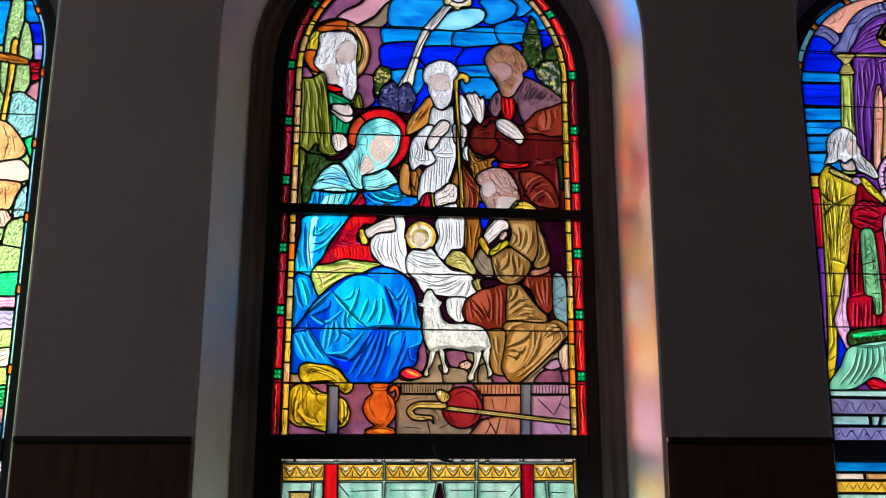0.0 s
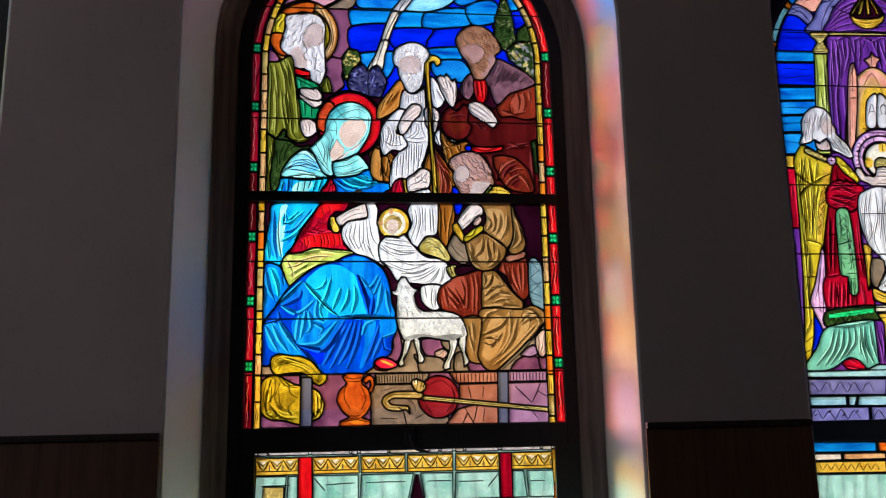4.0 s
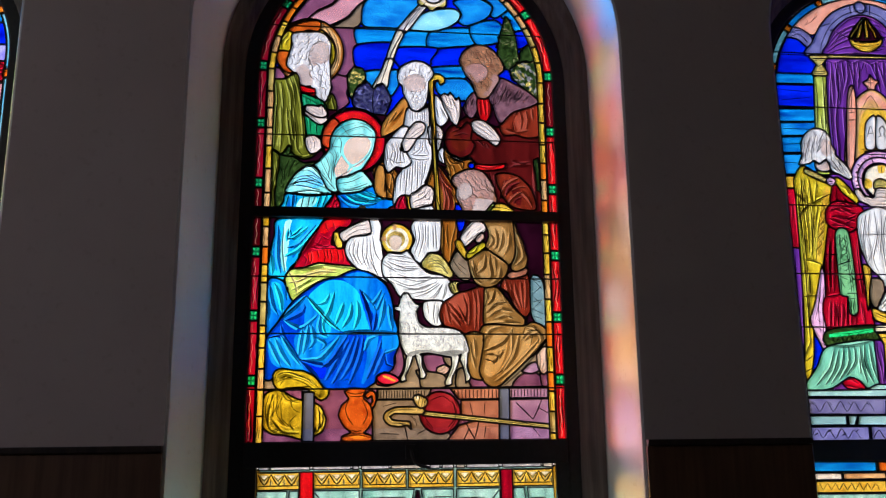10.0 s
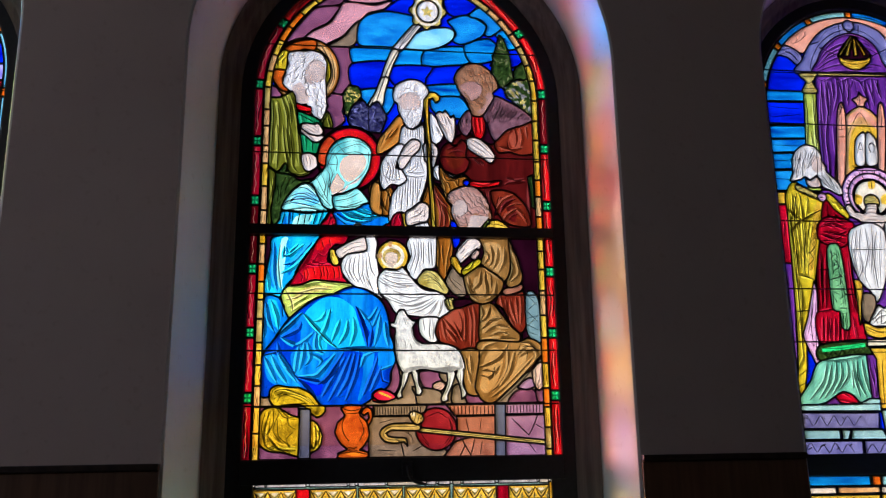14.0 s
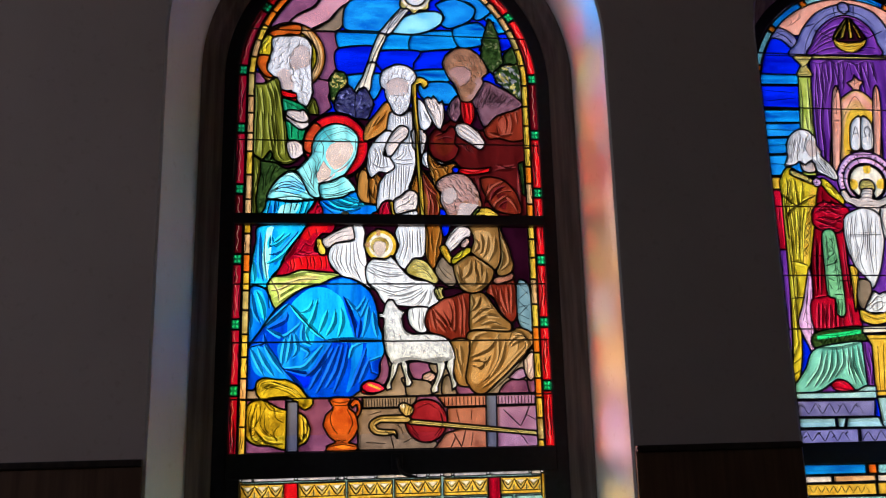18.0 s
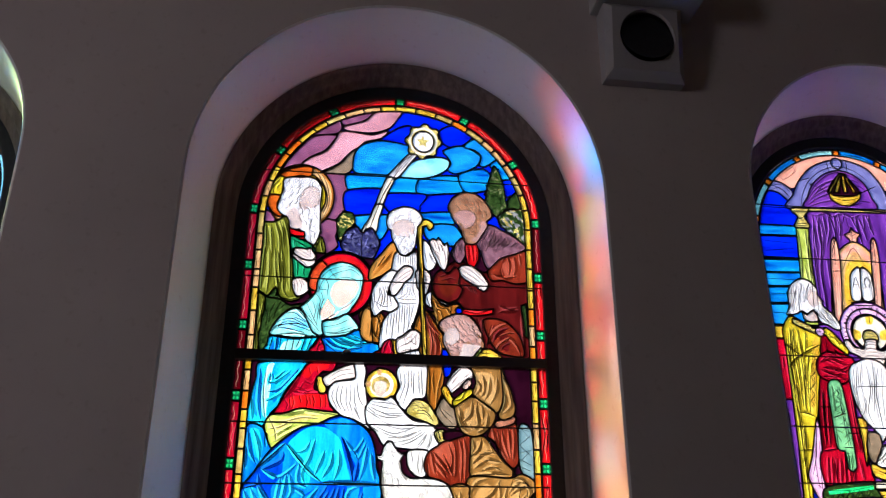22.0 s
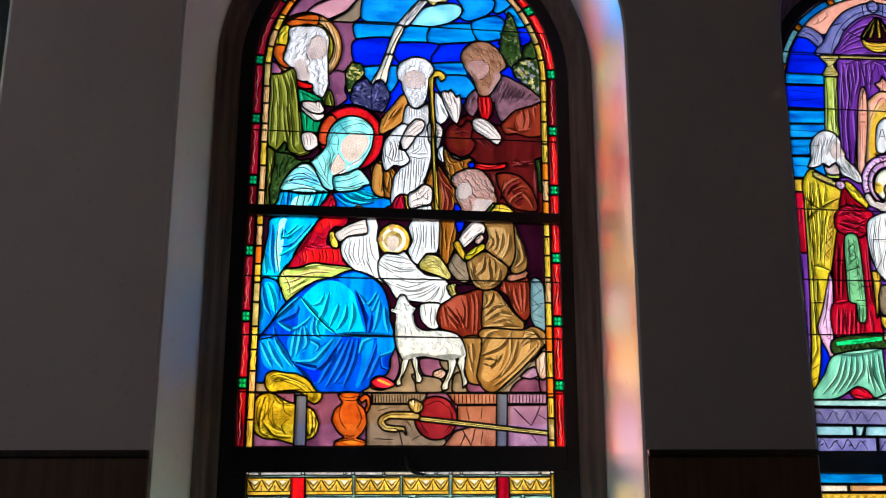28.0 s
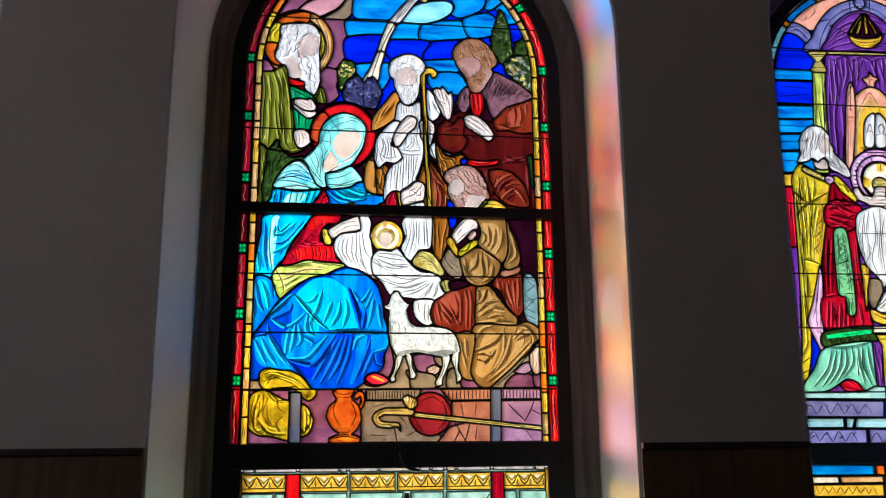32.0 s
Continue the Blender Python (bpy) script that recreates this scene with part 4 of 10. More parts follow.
D.soft("pale", (-35.9, 281.2), (-32.9, 281.5), (-29.1, 279.5), (-27.7, 276.7), (-30.4, 275), (-33.1, 276.7), (-35.4, 278.8))
D.soft("pale", (-35.1, 270.4), (-32.5, 271.3), (-30.1, 269.8), (-29.2, 267.1), (-31.2, 265), (-33.4, 264.6), (-34.7, 266.9))
D.soft("moss", (-46.9, 264.8), (-42.5, 263.8), (-38.6, 263.2), (-35.4, 261.3), (-32, 261.9), (-30.3, 260.8), (-33.8, 257.5), (-39.1, 254.6), (-41.4, 249), (-42.6, 243.8), (-46.2, 243.7))
D.soft("olive", (-46.5, 264.2), (-43.6, 263.8), (-44, 257.5), (-44.7, 249.8), (-44, 244.2), (-45.8, 244.1))
# seated figure
D.disc("red", -18.6, 269.6, 11.2, 11.9, group="haloB")
D.disc("crimson", -18.6, 269.6, 10.6, 11.3, group="haloB2")
D.disc("red", -18.6, 269.6, 9.8, 10.3, group="haloB2")
D.soft("vermilion", (-29.4, 267.9), (-28.9, 273.5), (-26, 277.6), (-23.7, 275.7), (-25.5, 272.4), (-26.1, 266.8), group="haloB4")
D.soft("aqua", (-27.1, 265), (-25.8, 271.6), (-23.4, 275.7), (-19.3, 277.5), (-14.7, 276.5), (-12.4, 273), (-11.5, 268.6), (-12.6, 264.6), (-15.5, 259.8), (-18, 258.1), (-20.9, 257), (-22.3, 254.5), (-23.9, 251.7), (-26.7, 254.7), (-30.6, 258.6), (-31.6, 261.1), (-28.9, 263.6), group="veil")
D.soft("foam", (-24, 273.7), (-20.8, 276.2), (-16.2, 276), (-13.5, 273.3), (-17.3, 272.8), (-21, 271), group="veil")
D.soft("pale", (-23.4, 265.8), (-22.4, 269), (-20.2, 270.9), (-16.7, 272), (-13.8, 270.7), (-12.7, 268), (-13.7, 264.6), (-16.2, 260.9), (-18.6, 260.2), (-20.7, 261.1), (-22.6, 263), group="veil")
D.soft("pale", (-23.5, 263.8), (-20.7, 261.1), (-18.8, 259.7), (-21, 257.4), (-23.5, 256.5), (-25.2, 257.1), (-24.4, 260.2), group="veil")
D.soft("aqua", (-41.3, 251.1), (-39.5, 255.4), (-36.8, 258.6), (-33, 260.5), (-30.6, 258.8), (-27.1, 255.1), (-24.1, 251.7), (-28.1, 250.4), (-33.9, 250.2), (-38.1, 250.6), group="shawl")
D.soft("foam", (-38.2, 253.5), (-36.5, 256.8), (-32.9, 258.7), (-30.5, 257.1), (-28.2, 254.2), (-30.9, 252.6), (-35.4, 252.8), group="shawl")
D.soft("aqua", (-24.2, 255.9), (-20, 257.3), (-16.2, 259), (-13.3, 256.3), (-12.2, 253.7), (-16.7, 251.4), (-21.5, 250.6), (-23.7, 251.7), group="shawl2")
D.soft("turquoise", (-42.9, 243.5), (-41.7, 247.7), (-40.8, 250.5), (-33.5, 249.8), (-24.8, 250.5), (-26.5, 247), (-27.8, 243.9), group="robeB")
D.soft("aqua", (-37.8, 244), (-36.2, 248.6), (-30.7, 249.2), (-31.5, 246.5), (-34.7, 243.7), group="robeB")
D.soft("cyan", (-40.8, 243.9), (-39.9, 248.5), (-38.5, 248.9), (-39, 244), group="robeB")
D.soft("crimson", (-28.2, 243.9), (-26.2, 248.9), (-24.4, 250.9), (-21.7, 246.8), (-20.6, 244.2))
D.soft("cyan", (-24, 250.5), (-17.1, 251.4), (-12.3, 253.7), (-9.3, 250.7), (-3.7, 250.1), (-3, 248.9), (-5.5, 246.2), (-7.4, 244.6), (-21.3, 244.1), (-23.2, 247.9), group="sleeveB")
D.soft("turquoise", (-20.7, 249.9), (-13.4, 251.7), (-9.7, 249.1), (-13.3, 248.2), (-17.9, 248.4), group="sleeveB")
D.soft("red", (-7, 244.6), (-3.3, 248.3), (-0, 250.6), (1.2, 244.8))
D.soft("gold", (-0.6, 249.8), (1.1, 250.6), (1.9, 244.9), (0, 244.8))
D.soft("pale", (0.9, 248.3), (3, 251.5), (6.3, 254.7), (8.6, 253.2), (9.4, 249.3), (8.2, 246.6), (5.6, 245), (1.9, 244.9))
D.soft("turquoise", (-46.1, 222), (-45.6, 228.9), (-44.4, 236.3), (-43.2, 241.6), (-28.5, 242), (-30, 237.8), (-32.9, 234.8), (-35.2, 231.2), (-36.8, 227.3), (-38.9, 225), (-40.1, 221.7), (-41.5, 220.6), group="robeC")
D.soft("aqua", (-40.9, 223.9), (-42.2, 229.4), (-41.8, 234.9), (-40.7, 240.9), (-38.5, 241), (-39.3, 235), (-39.8, 229.4), group="robeC")
D.soft("turquoise", (-38.5, 241), (-30.4, 241.2), (-34.7, 234.7), (-38, 230.2), (-39.2, 233.1), group="robeC")
D.soft("cyan", (-44.6, 227.5), (-44.2, 233), (-43.1, 238.6), (-42.2, 236.7), (-42.9, 229.3), (-43, 223.9), group="robeC")
D.soft("cyan", (-38.4, 230.5), (-35.6, 236), (-34.8, 238.8), (-33.4, 237.7), (-36, 231.7), (-38, 228.4), group="robeC")
D.soft("cyan", (-46.6, 201.7), (-46.2, 210.9), (-45.7, 221.3), (-41.1, 220.8), (-39.4, 217.4), (-37.5, 214.4), (-39, 212.1), (-40.9, 209.5), (-41.9, 207.8), (-41, 203.2), (-44, 201.8), group="robeD")
D.soft("turquoise", (-44.6, 220.2), (-42.1, 219.9), (-40.5, 215.3), (-40.7, 211.3), (-42.4, 211.3), (-43.7, 215.6), group="robeD")
D.soft("crimson", (-30.5, 237.8), (-27.4, 242), (-19.1, 242.3), (-20.1, 239.2), (-23, 239), (-24.7, 237.2), (-25.5, 233.3), (-20.9, 231.9), (-20.3, 228), (-18.6, 226), (-24.5, 225.5), (-29.9, 226.3), (-34.3, 225.3), (-38.1, 224.5), (-36.7, 227.6), (-34.5, 231.4), (-32, 234.8), group="redB")
D.soft("red", (-29.8, 237.8), (-27.4, 241.3), (-20.9, 241.5), (-21.5, 240), (-25.9, 239.1), (-27.6, 236.8), group="redB")
D.soft("red", (-33.6, 229.9), (-27.4, 231.6), (-21.6, 231.3), (-21.9, 228), (-27.2, 227.1), (-32.6, 227.4), group="redB")
D.soft("gold", (-24.9, 237.4), (-23.1, 237.3), (-21.9, 234.5), (-22, 232.1), (-23.8, 232), (-24.8, 234.4))
D.soft("pale", (-23.2, 236.9), (-20.4, 239), (-16.8, 240.9), (-13, 241.9), (-12.2, 237.6), (-15.6, 236.4), (-19.2, 235.3), (-21.7, 234.1))
D.soft("lime", (-40.5, 221.7), (-38.7, 224.7), (-34.3, 225.3), (-29.9, 226.9), (-24.5, 226.5), (-19, 226), (-16.1, 225.2), (-18.9, 224), (-23.5, 222.1), (-27.9, 221.3), (-31.4, 219.4), (-34.8, 216.6), (-37.5, 214.1), (-39.4, 217.4), group="sash")
D.soft("straw", (-36.2, 221.3), (-32.5, 224.1), (-27.2, 225.3), (-23.6, 225), (-27.1, 223.1), (-32.4, 222.3), (-34.9, 219.5), (-36.7, 216.8), group="sash")
D.soft("blue", (-46.7, 189.4), (-46, 193.8), (-46, 201.6), (-42.2, 207.4), (-37.5, 214.2), (-29.7, 220.5), (-23.5, 222.3), (-19.6, 224.2), (-15.3, 225), (-10.6, 222.4), (-7.3, 219.5), (-5.4, 214.6), (-4.6, 208.3), (-3.4, 203), (-3, 200.1), (-4.7, 195.9), (-5, 192.4), (-9.9, 188.5), (-15, 185.4), (-20.2, 185.9), (-24.7, 184.2), (-27.5, 185.4), (-29.3, 187.2), (-32.1, 189.5), (-35.4, 191.1), (-39.8, 192.8), (-42.2, 190.9), (-44, 188.7), group="skirt")
D.soft("red", (-10.6, 189.6), (-8.5, 191), (-4.8, 190.3), (-3.7, 188.6), (-6.5, 186.8), (-10.2, 187.3))
# shepherd
D.soft("amber", (-12.1, 259.5), (-8.4, 262.4), (-3.5, 258.1), (-3, 249.7), (-7.4, 249.6), (-10.5, 253.7))
D.soft("amber_lit", (-11.6, 252.5), (-11.3, 258.8), (-9.9, 261.6), (-8.4, 260.8), (-7.9, 255), (-7.4, 249.6), (-9.7, 249.9))
D.soft("amber_lit", (-9.3, 271.5), (-8.9, 276.4), (-5, 281.9), (-1.9, 285.9), (-0, 285), (0.2, 279.2), (-1.8, 275.9), (-5.6, 272.9), group="mantC")
D.soft("amber", (-4.5, 279), (-1.5, 282.8), (-1.9, 280), (-4.9, 275.8), (-7.9, 272.8), group="mantC")
D.soft("white", (-0.4, 282.1), (3.5, 281), (6.9, 282.8), (7.4, 275.1), (8.2, 265.1), (7.4, 260.3), (5.6, 254.3), (4.1, 247.6), (-4.4, 247), (-5.2, 250.4), (-4.2, 256.7), (-1.6, 261.1), (-1, 267.1), (-1.8, 273.5), group="torsoC")
D.soft("white", (-7.8, 268.4), (-4.8, 272.9), (-1.8, 275.5), (0.5, 274.8), (-0.3, 271.9), (-2.3, 269), (-0.2, 265.1), (1, 262.4), (-1.6, 260.3), (-4.3, 260.6), (-6.9, 258.5), (-8.4, 262), group="sleeveC")
D.soft("white", (9.3, 287.5), (11.2, 285.9), (13.5, 282.3), (14.1, 279.1), (12.8, 276.6), (10.4, 275.6), (9.3, 279.7), group="armC")
D.soft("white", (10.5, 267.2), (12.4, 268.4), (15.4, 266.2), (17.9, 264.1), (16.2, 262.6), (12.4, 262.2), (10.3, 263.9), group="cuffC")
D.soft("pale", (-2.7, 266.6), (-1.9, 270.2), (0.1, 274.4), (2.8, 277.3), (5.1, 277), (6, 275.4), (5.1, 273), (3.2, 271.3), (1.7, 268.8), (-0.2, 266.3), group="handC")
D.soft("pale", (6.8, 275.1), (8.5, 277), (10.8, 275.9), (12.2, 273.3), (11.4, 269.6), (10.5, 267), (8.4, 268.3), (7.2, 271.4), group="handD")
D.soft("white", (-3.8, 293.1), (-3.4, 296), (-1.5, 298.2), (1.8, 299.9), (5.5, 299.5), (8.1, 297.5), (8.8, 294.6), (7.9, 292.8), (7.1, 289.9), (6.5, 285.3), (5.4, 282.8), (3.3, 281.2), (1.2, 281.5), (-0.2, 284.1), (-1, 287.4), (-2, 290.2), (-3.4, 291.4), group="headC")
D.soft("flesh", (-1.8, 293.2), (-0.5, 296.2), (3.6, 296.8), (6.5, 294.9), (6.5, 291.5), (5.6, 289.4), (3.8, 288.3), (1.1, 288.1), (-0.8, 289.1), (-1.6, 291.1), group="headC")
D.soft("amber", (4.1, 244.9), (6, 253.1), (7.4, 258.3), (9.7, 262.3), (13.1, 257.7), (16, 253.5), (16.5, 245.3), group="mantD")
D.soft("rust", (9, 258.5), (12, 257.7), (15, 251.9), (15.4, 245.7), (12.8, 245.6), (12, 251.8), group="mantD")
D.soft("amber", (12.4, 267.6), (16.6, 263.4), (21.6, 264.4), (22.7, 260), (18.9, 258.3), (16.5, 253.5), (13.9, 257.3))
D.soft("gold", (7.1, 290.7), (7.5, 293.7), (8.8, 295.2), (10.8, 295.3), (12.6, 294.1), (12.8, 292.3), (11.2, 291.3), (10.4, 293), (9, 292.5), (8.9, 285.4), (9.5, 275.6), (10.1, 261.6), (10.9, 245.1), (9.6, 245.1), (8.6, 261.5), (8.1, 275.5), (7.3, 285.3))
# man in maroon
D.soft("maroon", (12.8, 267.6), (12.8, 271.7), (14.7, 275.4), (17.8, 278), (21.7, 280.3), (26.4, 278.4), (31.2, 276.2), (33.4, 278.7), (37.3, 283.1), (45.5, 286.8), (46.7, 277.3), (46.7, 264.6), (45.6, 262.1), (46.1, 246.2), (25.2, 245.6), (25.7, 256.2), (24.6, 261.1), (20.8, 265.2), (16.6, 265.4), group="robeE")
D.soft("rust", (30, 258.3), (33.9, 259.5), (38.5, 258.2), (42.7, 253.6), (44, 246.6), (36.5, 247.1), (32.9, 250.5), group="lapE")
D.soft("maroon", (32.7, 256.8), (35.8, 256.5), (39.2, 252.7), (38.7, 248), (36.8, 248.7), (35.7, 253), group="lapE")
D.soft("maroon", (12.6, 269.7), (13.3, 274.1), (15.5, 276.5), (18.2, 275.2), (20.5, 277.7), (22.3, 275.8), (21.8, 271.3), (23.2, 269.7), (21.6, 266), (17.7, 264.4), (14.3, 266.1), group="sleeveE")
D.soft("rust", (14.7, 273.8), (16.6, 274.3), (18.9, 271.1), (21.6, 272.5), (20.8, 268.8), (17.7, 266.6), (15.4, 268.6), group="sleeveE")
D.soft("rust", (32.2, 277), (35.1, 280.5), (39.1, 283.6), (45.1, 286.2), (46.6, 281.4), (46.8, 274), (42, 272.5), (37.1, 273.6), (33, 273.8), group="armE")
D.soft("rust_lit", (39.1, 282.3), (42.3, 284.1), (44.7, 283.8), (43.3, 277.9), (40.1, 275.3), (39.4, 279), group="armE")
D.soft("fur", (20.5, 280.2), (19.4, 283), (21, 286.8), (23.3, 289), (25.7, 287.5), (28.9, 289.3), (32.5, 294.6), (37.7, 292.7), (42.8, 289.8), (46.3, 286.4), (43.3, 284.2), (36.9, 281.8), (32.6, 277.5), (30.7, 280.5), (29.6, 284.4), (26.9, 286.5), (24.9, 283.3), (22.5, 279.1))
D.soft("red", (24.5, 287.2), (28.1, 287.2), (29.2, 282.3), (27.5, 278.1), (25.4, 278.4), (24.3, 282.4))
D.soft("tawny", (18.1, 300.6), (19.7, 304.3), (23.5, 306.9), (27.9, 306.7), (31.3, 304.3), (33.6, 300.6), (34, 297.6), (31.8, 295.4), (30.1, 289.8), (27.7, 286.8), (24.5, 287), (23.4, 289.5), (22.4, 292.8), (20.4, 295.2), (18.9, 298.5), group="headE")
D.soft("ruddy", (19.9, 296.4), (21.5, 298.6), (25, 299.9), (28, 299), (29, 296.1), (28.5, 293.1), (26.4, 293), (24.2, 291.6), (22.6, 291.9), (21.6, 294.4), group="headE")
D.soft("pale", (11.4, 286.8), (12.8, 288.1), (13.9, 287.5), (14.7, 288.6), (15.7, 287.4), (16.7, 285.8), (17.8, 286.9), (18.4, 283.8), (18.2, 280.1), (17, 276.3), (15.1, 277.5), (13.9, 279.9), (12.4, 283.1))
D.soft("pale", (22.1, 277.6), (23.6, 278.7), (26.4, 278.4), (29.9, 275.7), (32.3, 271.7), (30.7, 269.2), (27.5, 271.1), (24.4, 273), (22.4, 275))
D.soft("red", (22.7, 262.4), (29.1, 262.3), (33.9, 262.9), (33.5, 261.3), (28.1, 260.2), (22.7, 260.4))
D.disc("deep", 21.8, 261.8, 1.2, 1.2)
D.soft("moss", (43.7, 264.5), (45.3, 265.3), (45.8, 252.9), (44.6, 253.7))
# kneeling man above the transom
D.soft("tawny", (14.8, 255.8), (16.6, 258.6), (20.8, 260.6), (25, 259.5), (28, 255.9), (30.1, 251.6), (30.4, 248.9), (28.3, 247.6), (26.4, 248.7), (25.2, 245.2), (20.7, 244.7), (18.4, 245.8), (17.7, 247.3), (16.3, 250.7), (17.3, 252.7), (15.8, 254.3), group="headF")
D.soft("flesh", (16.4, 253.1), (17.7, 255.1), (20.7, 255.6), (22.6, 253.7), (23.6, 251), (22.6, 249), (20.3, 249.3), (17.7, 248.3), (17.1, 249.6), (16.3, 250.4), group="headF")
D.soft("deep", (16.1, 248.4), (17.5, 247.7), (18.8, 244.6), (16.1, 244.5))
D.soft("gold", (26.4, 245.2), (28.3, 247.8), (32.1, 248.7), (35, 247.1), (36.3, 245.1))
D.soft("lime", (26, 245.6), (28.7, 249.2), (29.8, 248.5), (27.5, 245.3), group="collarF")
# below the transom
D.soft("plum", (34.7, 243.9), (47.4, 244.3), (47.1, 222.1), (46.9, 202.7), (40.2, 202), (39.9, 218.2), (39.4, 229.5), (36.4, 240.9))
D.soft("amber", (10.5, 243.2), (16.5, 243.4), (16.3, 234.6), (15, 230.4), (12.7, 226.2), (10.9, 232.5))
D.soft("deep", (16.5, 243.4), (19.5, 243.5), (18.7, 239.2), (16.9, 238.4))
D.disc("gold", -3.9, 235.2, 5.3, 5.5, group="haloG")
D.soft("white", (-13.2, 242.5), (-10.3, 242.6), (-9.1, 239.6), (-9.4, 236.7), (-8.6, 230.6), (-7.8, 226.1), (-5.2, 224.3), (-6.9, 220.6), (-9.9, 222.4), (-13.5, 224.1), (-16.4, 224.8), (-19, 227), (-20.9, 229.9), (-21, 233.2), (-18.9, 235.9), (-12.7, 237.2), group="clothG")
D.soft("white", (0.8, 239.8), (3.4, 243), (10.5, 243.2), (10.9, 235.2), (10.2, 231.4), (6.5, 230.7), (4.6, 227.1), (1.7, 228.6), (0.7, 231.9), (2, 235), group="clothH")
D.soft("white", (-8.9, 227.9), (-5.7, 231.4), (-0.9, 231.9), (1.1, 229.5), (4.6, 225.6), (7.2, 223.8), (12, 223.2), (14.6, 220.3), (16, 215.5), (12.7, 213.6), (7.3, 214.5), (1.8, 215.1), (-2.9, 215.9), (-5.5, 219.9), (-8.4, 222.8), group="swadG")
D.soft("straw", (4.3, 227.5), (7.2, 230.8), (11.3, 229.7), (15, 224), (13.9, 222.3), (10.2, 223.7), (6.5, 224.9), (4.5, 226))
D.soft("straw", (13.5, 220.3), (16.4, 221.4), (18.3, 218.5), (16.6, 216.5), (14.6, 217.3))
D.soft("plum", (16.4, 220.3), (22.3, 220.8), (23.4, 217.5), (17.9, 216.7))
D.soft("white", (5.1, 214.2), (11.3, 214.5), (11.7, 210.4), (10.7, 206.5), (8, 206.3), (5.1, 209.2))
D.soft("stone", (15.7, 230.8), (17.6, 232), (20, 228.1), (20.9, 222.3), (18.3, 221.5), (15.5, 223.7), (13.9, 226.8))
D.soft("rust", (10.2, 209.6), (11.6, 214), (16.4, 216.8), (22, 219), (25.7, 219.6), (26, 214.2), (25.6, 210.2), (25.1, 203.3), (21.8, 202.7), (18.6, 203.6), (15.5, 205.3), (11.7, 206.4), group="robeF")
D.soft("rust", (33.6, 224), (39.7, 226.1), (41, 220.1), (41.2, 212.3), (39.3, 209.3), (36, 212.2), (33.1, 217.7), (30.9, 219.5), group="beltF")
D.soft("brick", (33.6, 224.2), (40.1, 226.2), (40, 223.8), (34.3, 222.2))
D.soft("tan", (25.7, 219.2), (29.8, 219.3), (32.5, 216.2), (36, 211.6), (38.9, 208.8), (37.9, 205.8), (31, 206.3), (25.2, 206.6), (25.2, 214.2), group="thighF")
D.soft("tan", (25.6, 243.3), (35.5, 243.6), (36.5, 235.1), (35.8, 229.4), (33.8, 226.9), (29.5, 229), (26, 232.5), (27.4, 237.7), group="torsoF")
D.soft("tan", (35.9, 243.6), (37.7, 237.4), (39.3, 233.3), (40.5, 229.5), (39.7, 226.2), (36.1, 224.8), (34.6, 226.3), (36.4, 231.3), group="backF")
D.soft("tan", (20.2, 229), (23.9, 231.2), (26, 232.2), (31.4, 229.3), (33.8, 226.9), (33, 223.5), (29.4, 220), (25.7, 219.2), (22.7, 220.5), (20.9, 224.1), group="sleeveF")
D.soft("pale", (17, 234.2), (18.7, 238.5), (22.2, 242.2), (25.9, 241.3), (26.3, 238.7), (23.2, 236.5), (21.3, 234.7), (18.7, 232.7))
D.soft("skin", (22.9, 236.3), (25.1, 238.2), (25.9, 236.4), (24.3, 234.4), (22.8, 234.7))
D.soft("gold", (15.7, 234.6), (17.4, 235.7), (20, 230.9), (19.4, 228.6), (16.5, 232.1))
D.soft("yellow", (19.4, 230.5), (22.8, 233.6), (25.7, 235), (26.2, 233.1), (22.4, 230.2), (20.2, 228.8))
D.soft("jar", (41.3, 222.5), (43.6, 223.7), (45.6, 221.1), (46.1, 214.6), (46.4, 205.7), (43.3, 206.8), (41.2, 210.4))
# leg
D.soft("tan", (24.8, 206.4), (37.9, 206.4), (41.5, 207.7), (45.1, 206.3), (47.3, 203.2), (45.2, 200.6), (40.4, 195.9), (35.5, 191.6), (31.1, 187.5), (28.2, 186.1), (25.3, 187.3), (23.2, 191.5), (23.8, 197.9), group="legF")
D.soft("tan", (18.5, 203.2), (24.8, 203.3), (23.2, 191.5), (24.4, 188.7), (20.6, 189.4), (19.2, 194.3))
D.soft("skin", (43, 198.1), (46.1, 199.6), (47.8, 196.3), (47.3, 192.8), (44.7, 190.3), (43.2, 192), (42.6, 194.9))
# lamb-shaped white piece
# bottom register
D.hard("mauve", (-48.6, 185.6), (47.1, 186.4), (46.9, 169.4), (-48.6, 169.4))
D.hard("stone", (-11.8, 182.4), (6.5, 182.4), (14.5, 169.5), (-11.5, 169.6))
D.hard("brick", (17, 182.1), (29.6, 182.3), (29.4, 175.2), (17, 176.3))
D.hard("brick", (12.4, 169.5), (16.3, 174.2), (21.6, 175.6), (29.4, 174.9), (29.3, 169.4))
D.hard("brick", (13.5, 185.9), (29.6, 186), (29.6, 182.5), (16.3, 182.4), group="hatchA")
D.hard("lilac", (33.1, 186), (46.7, 186), (46.6, 182.7), (33, 182.7), group="hatchB")
D.hard("stone", (-10.2, 185.8), (7.4, 185.9), (6, 182.6), (-10.1, 182.5), group="hatchC")
D.hard("lilac", (33, 182.3), (46.6, 182.5), (46.4, 169.4), (32.7, 169.4))
D.ink(3, (35.1, 181.3), (38.7, 177.8), (40.6, 175.9))
D.ink(3, (40.6, 175.9), (42.3, 178.7), (43.9, 182.5))
D.ink(3, (17.7, 175.6), (19.4, 173.2), (17.7, 169.5))
D.ink(3, (19.4, 173.2), (21.5, 169.5))
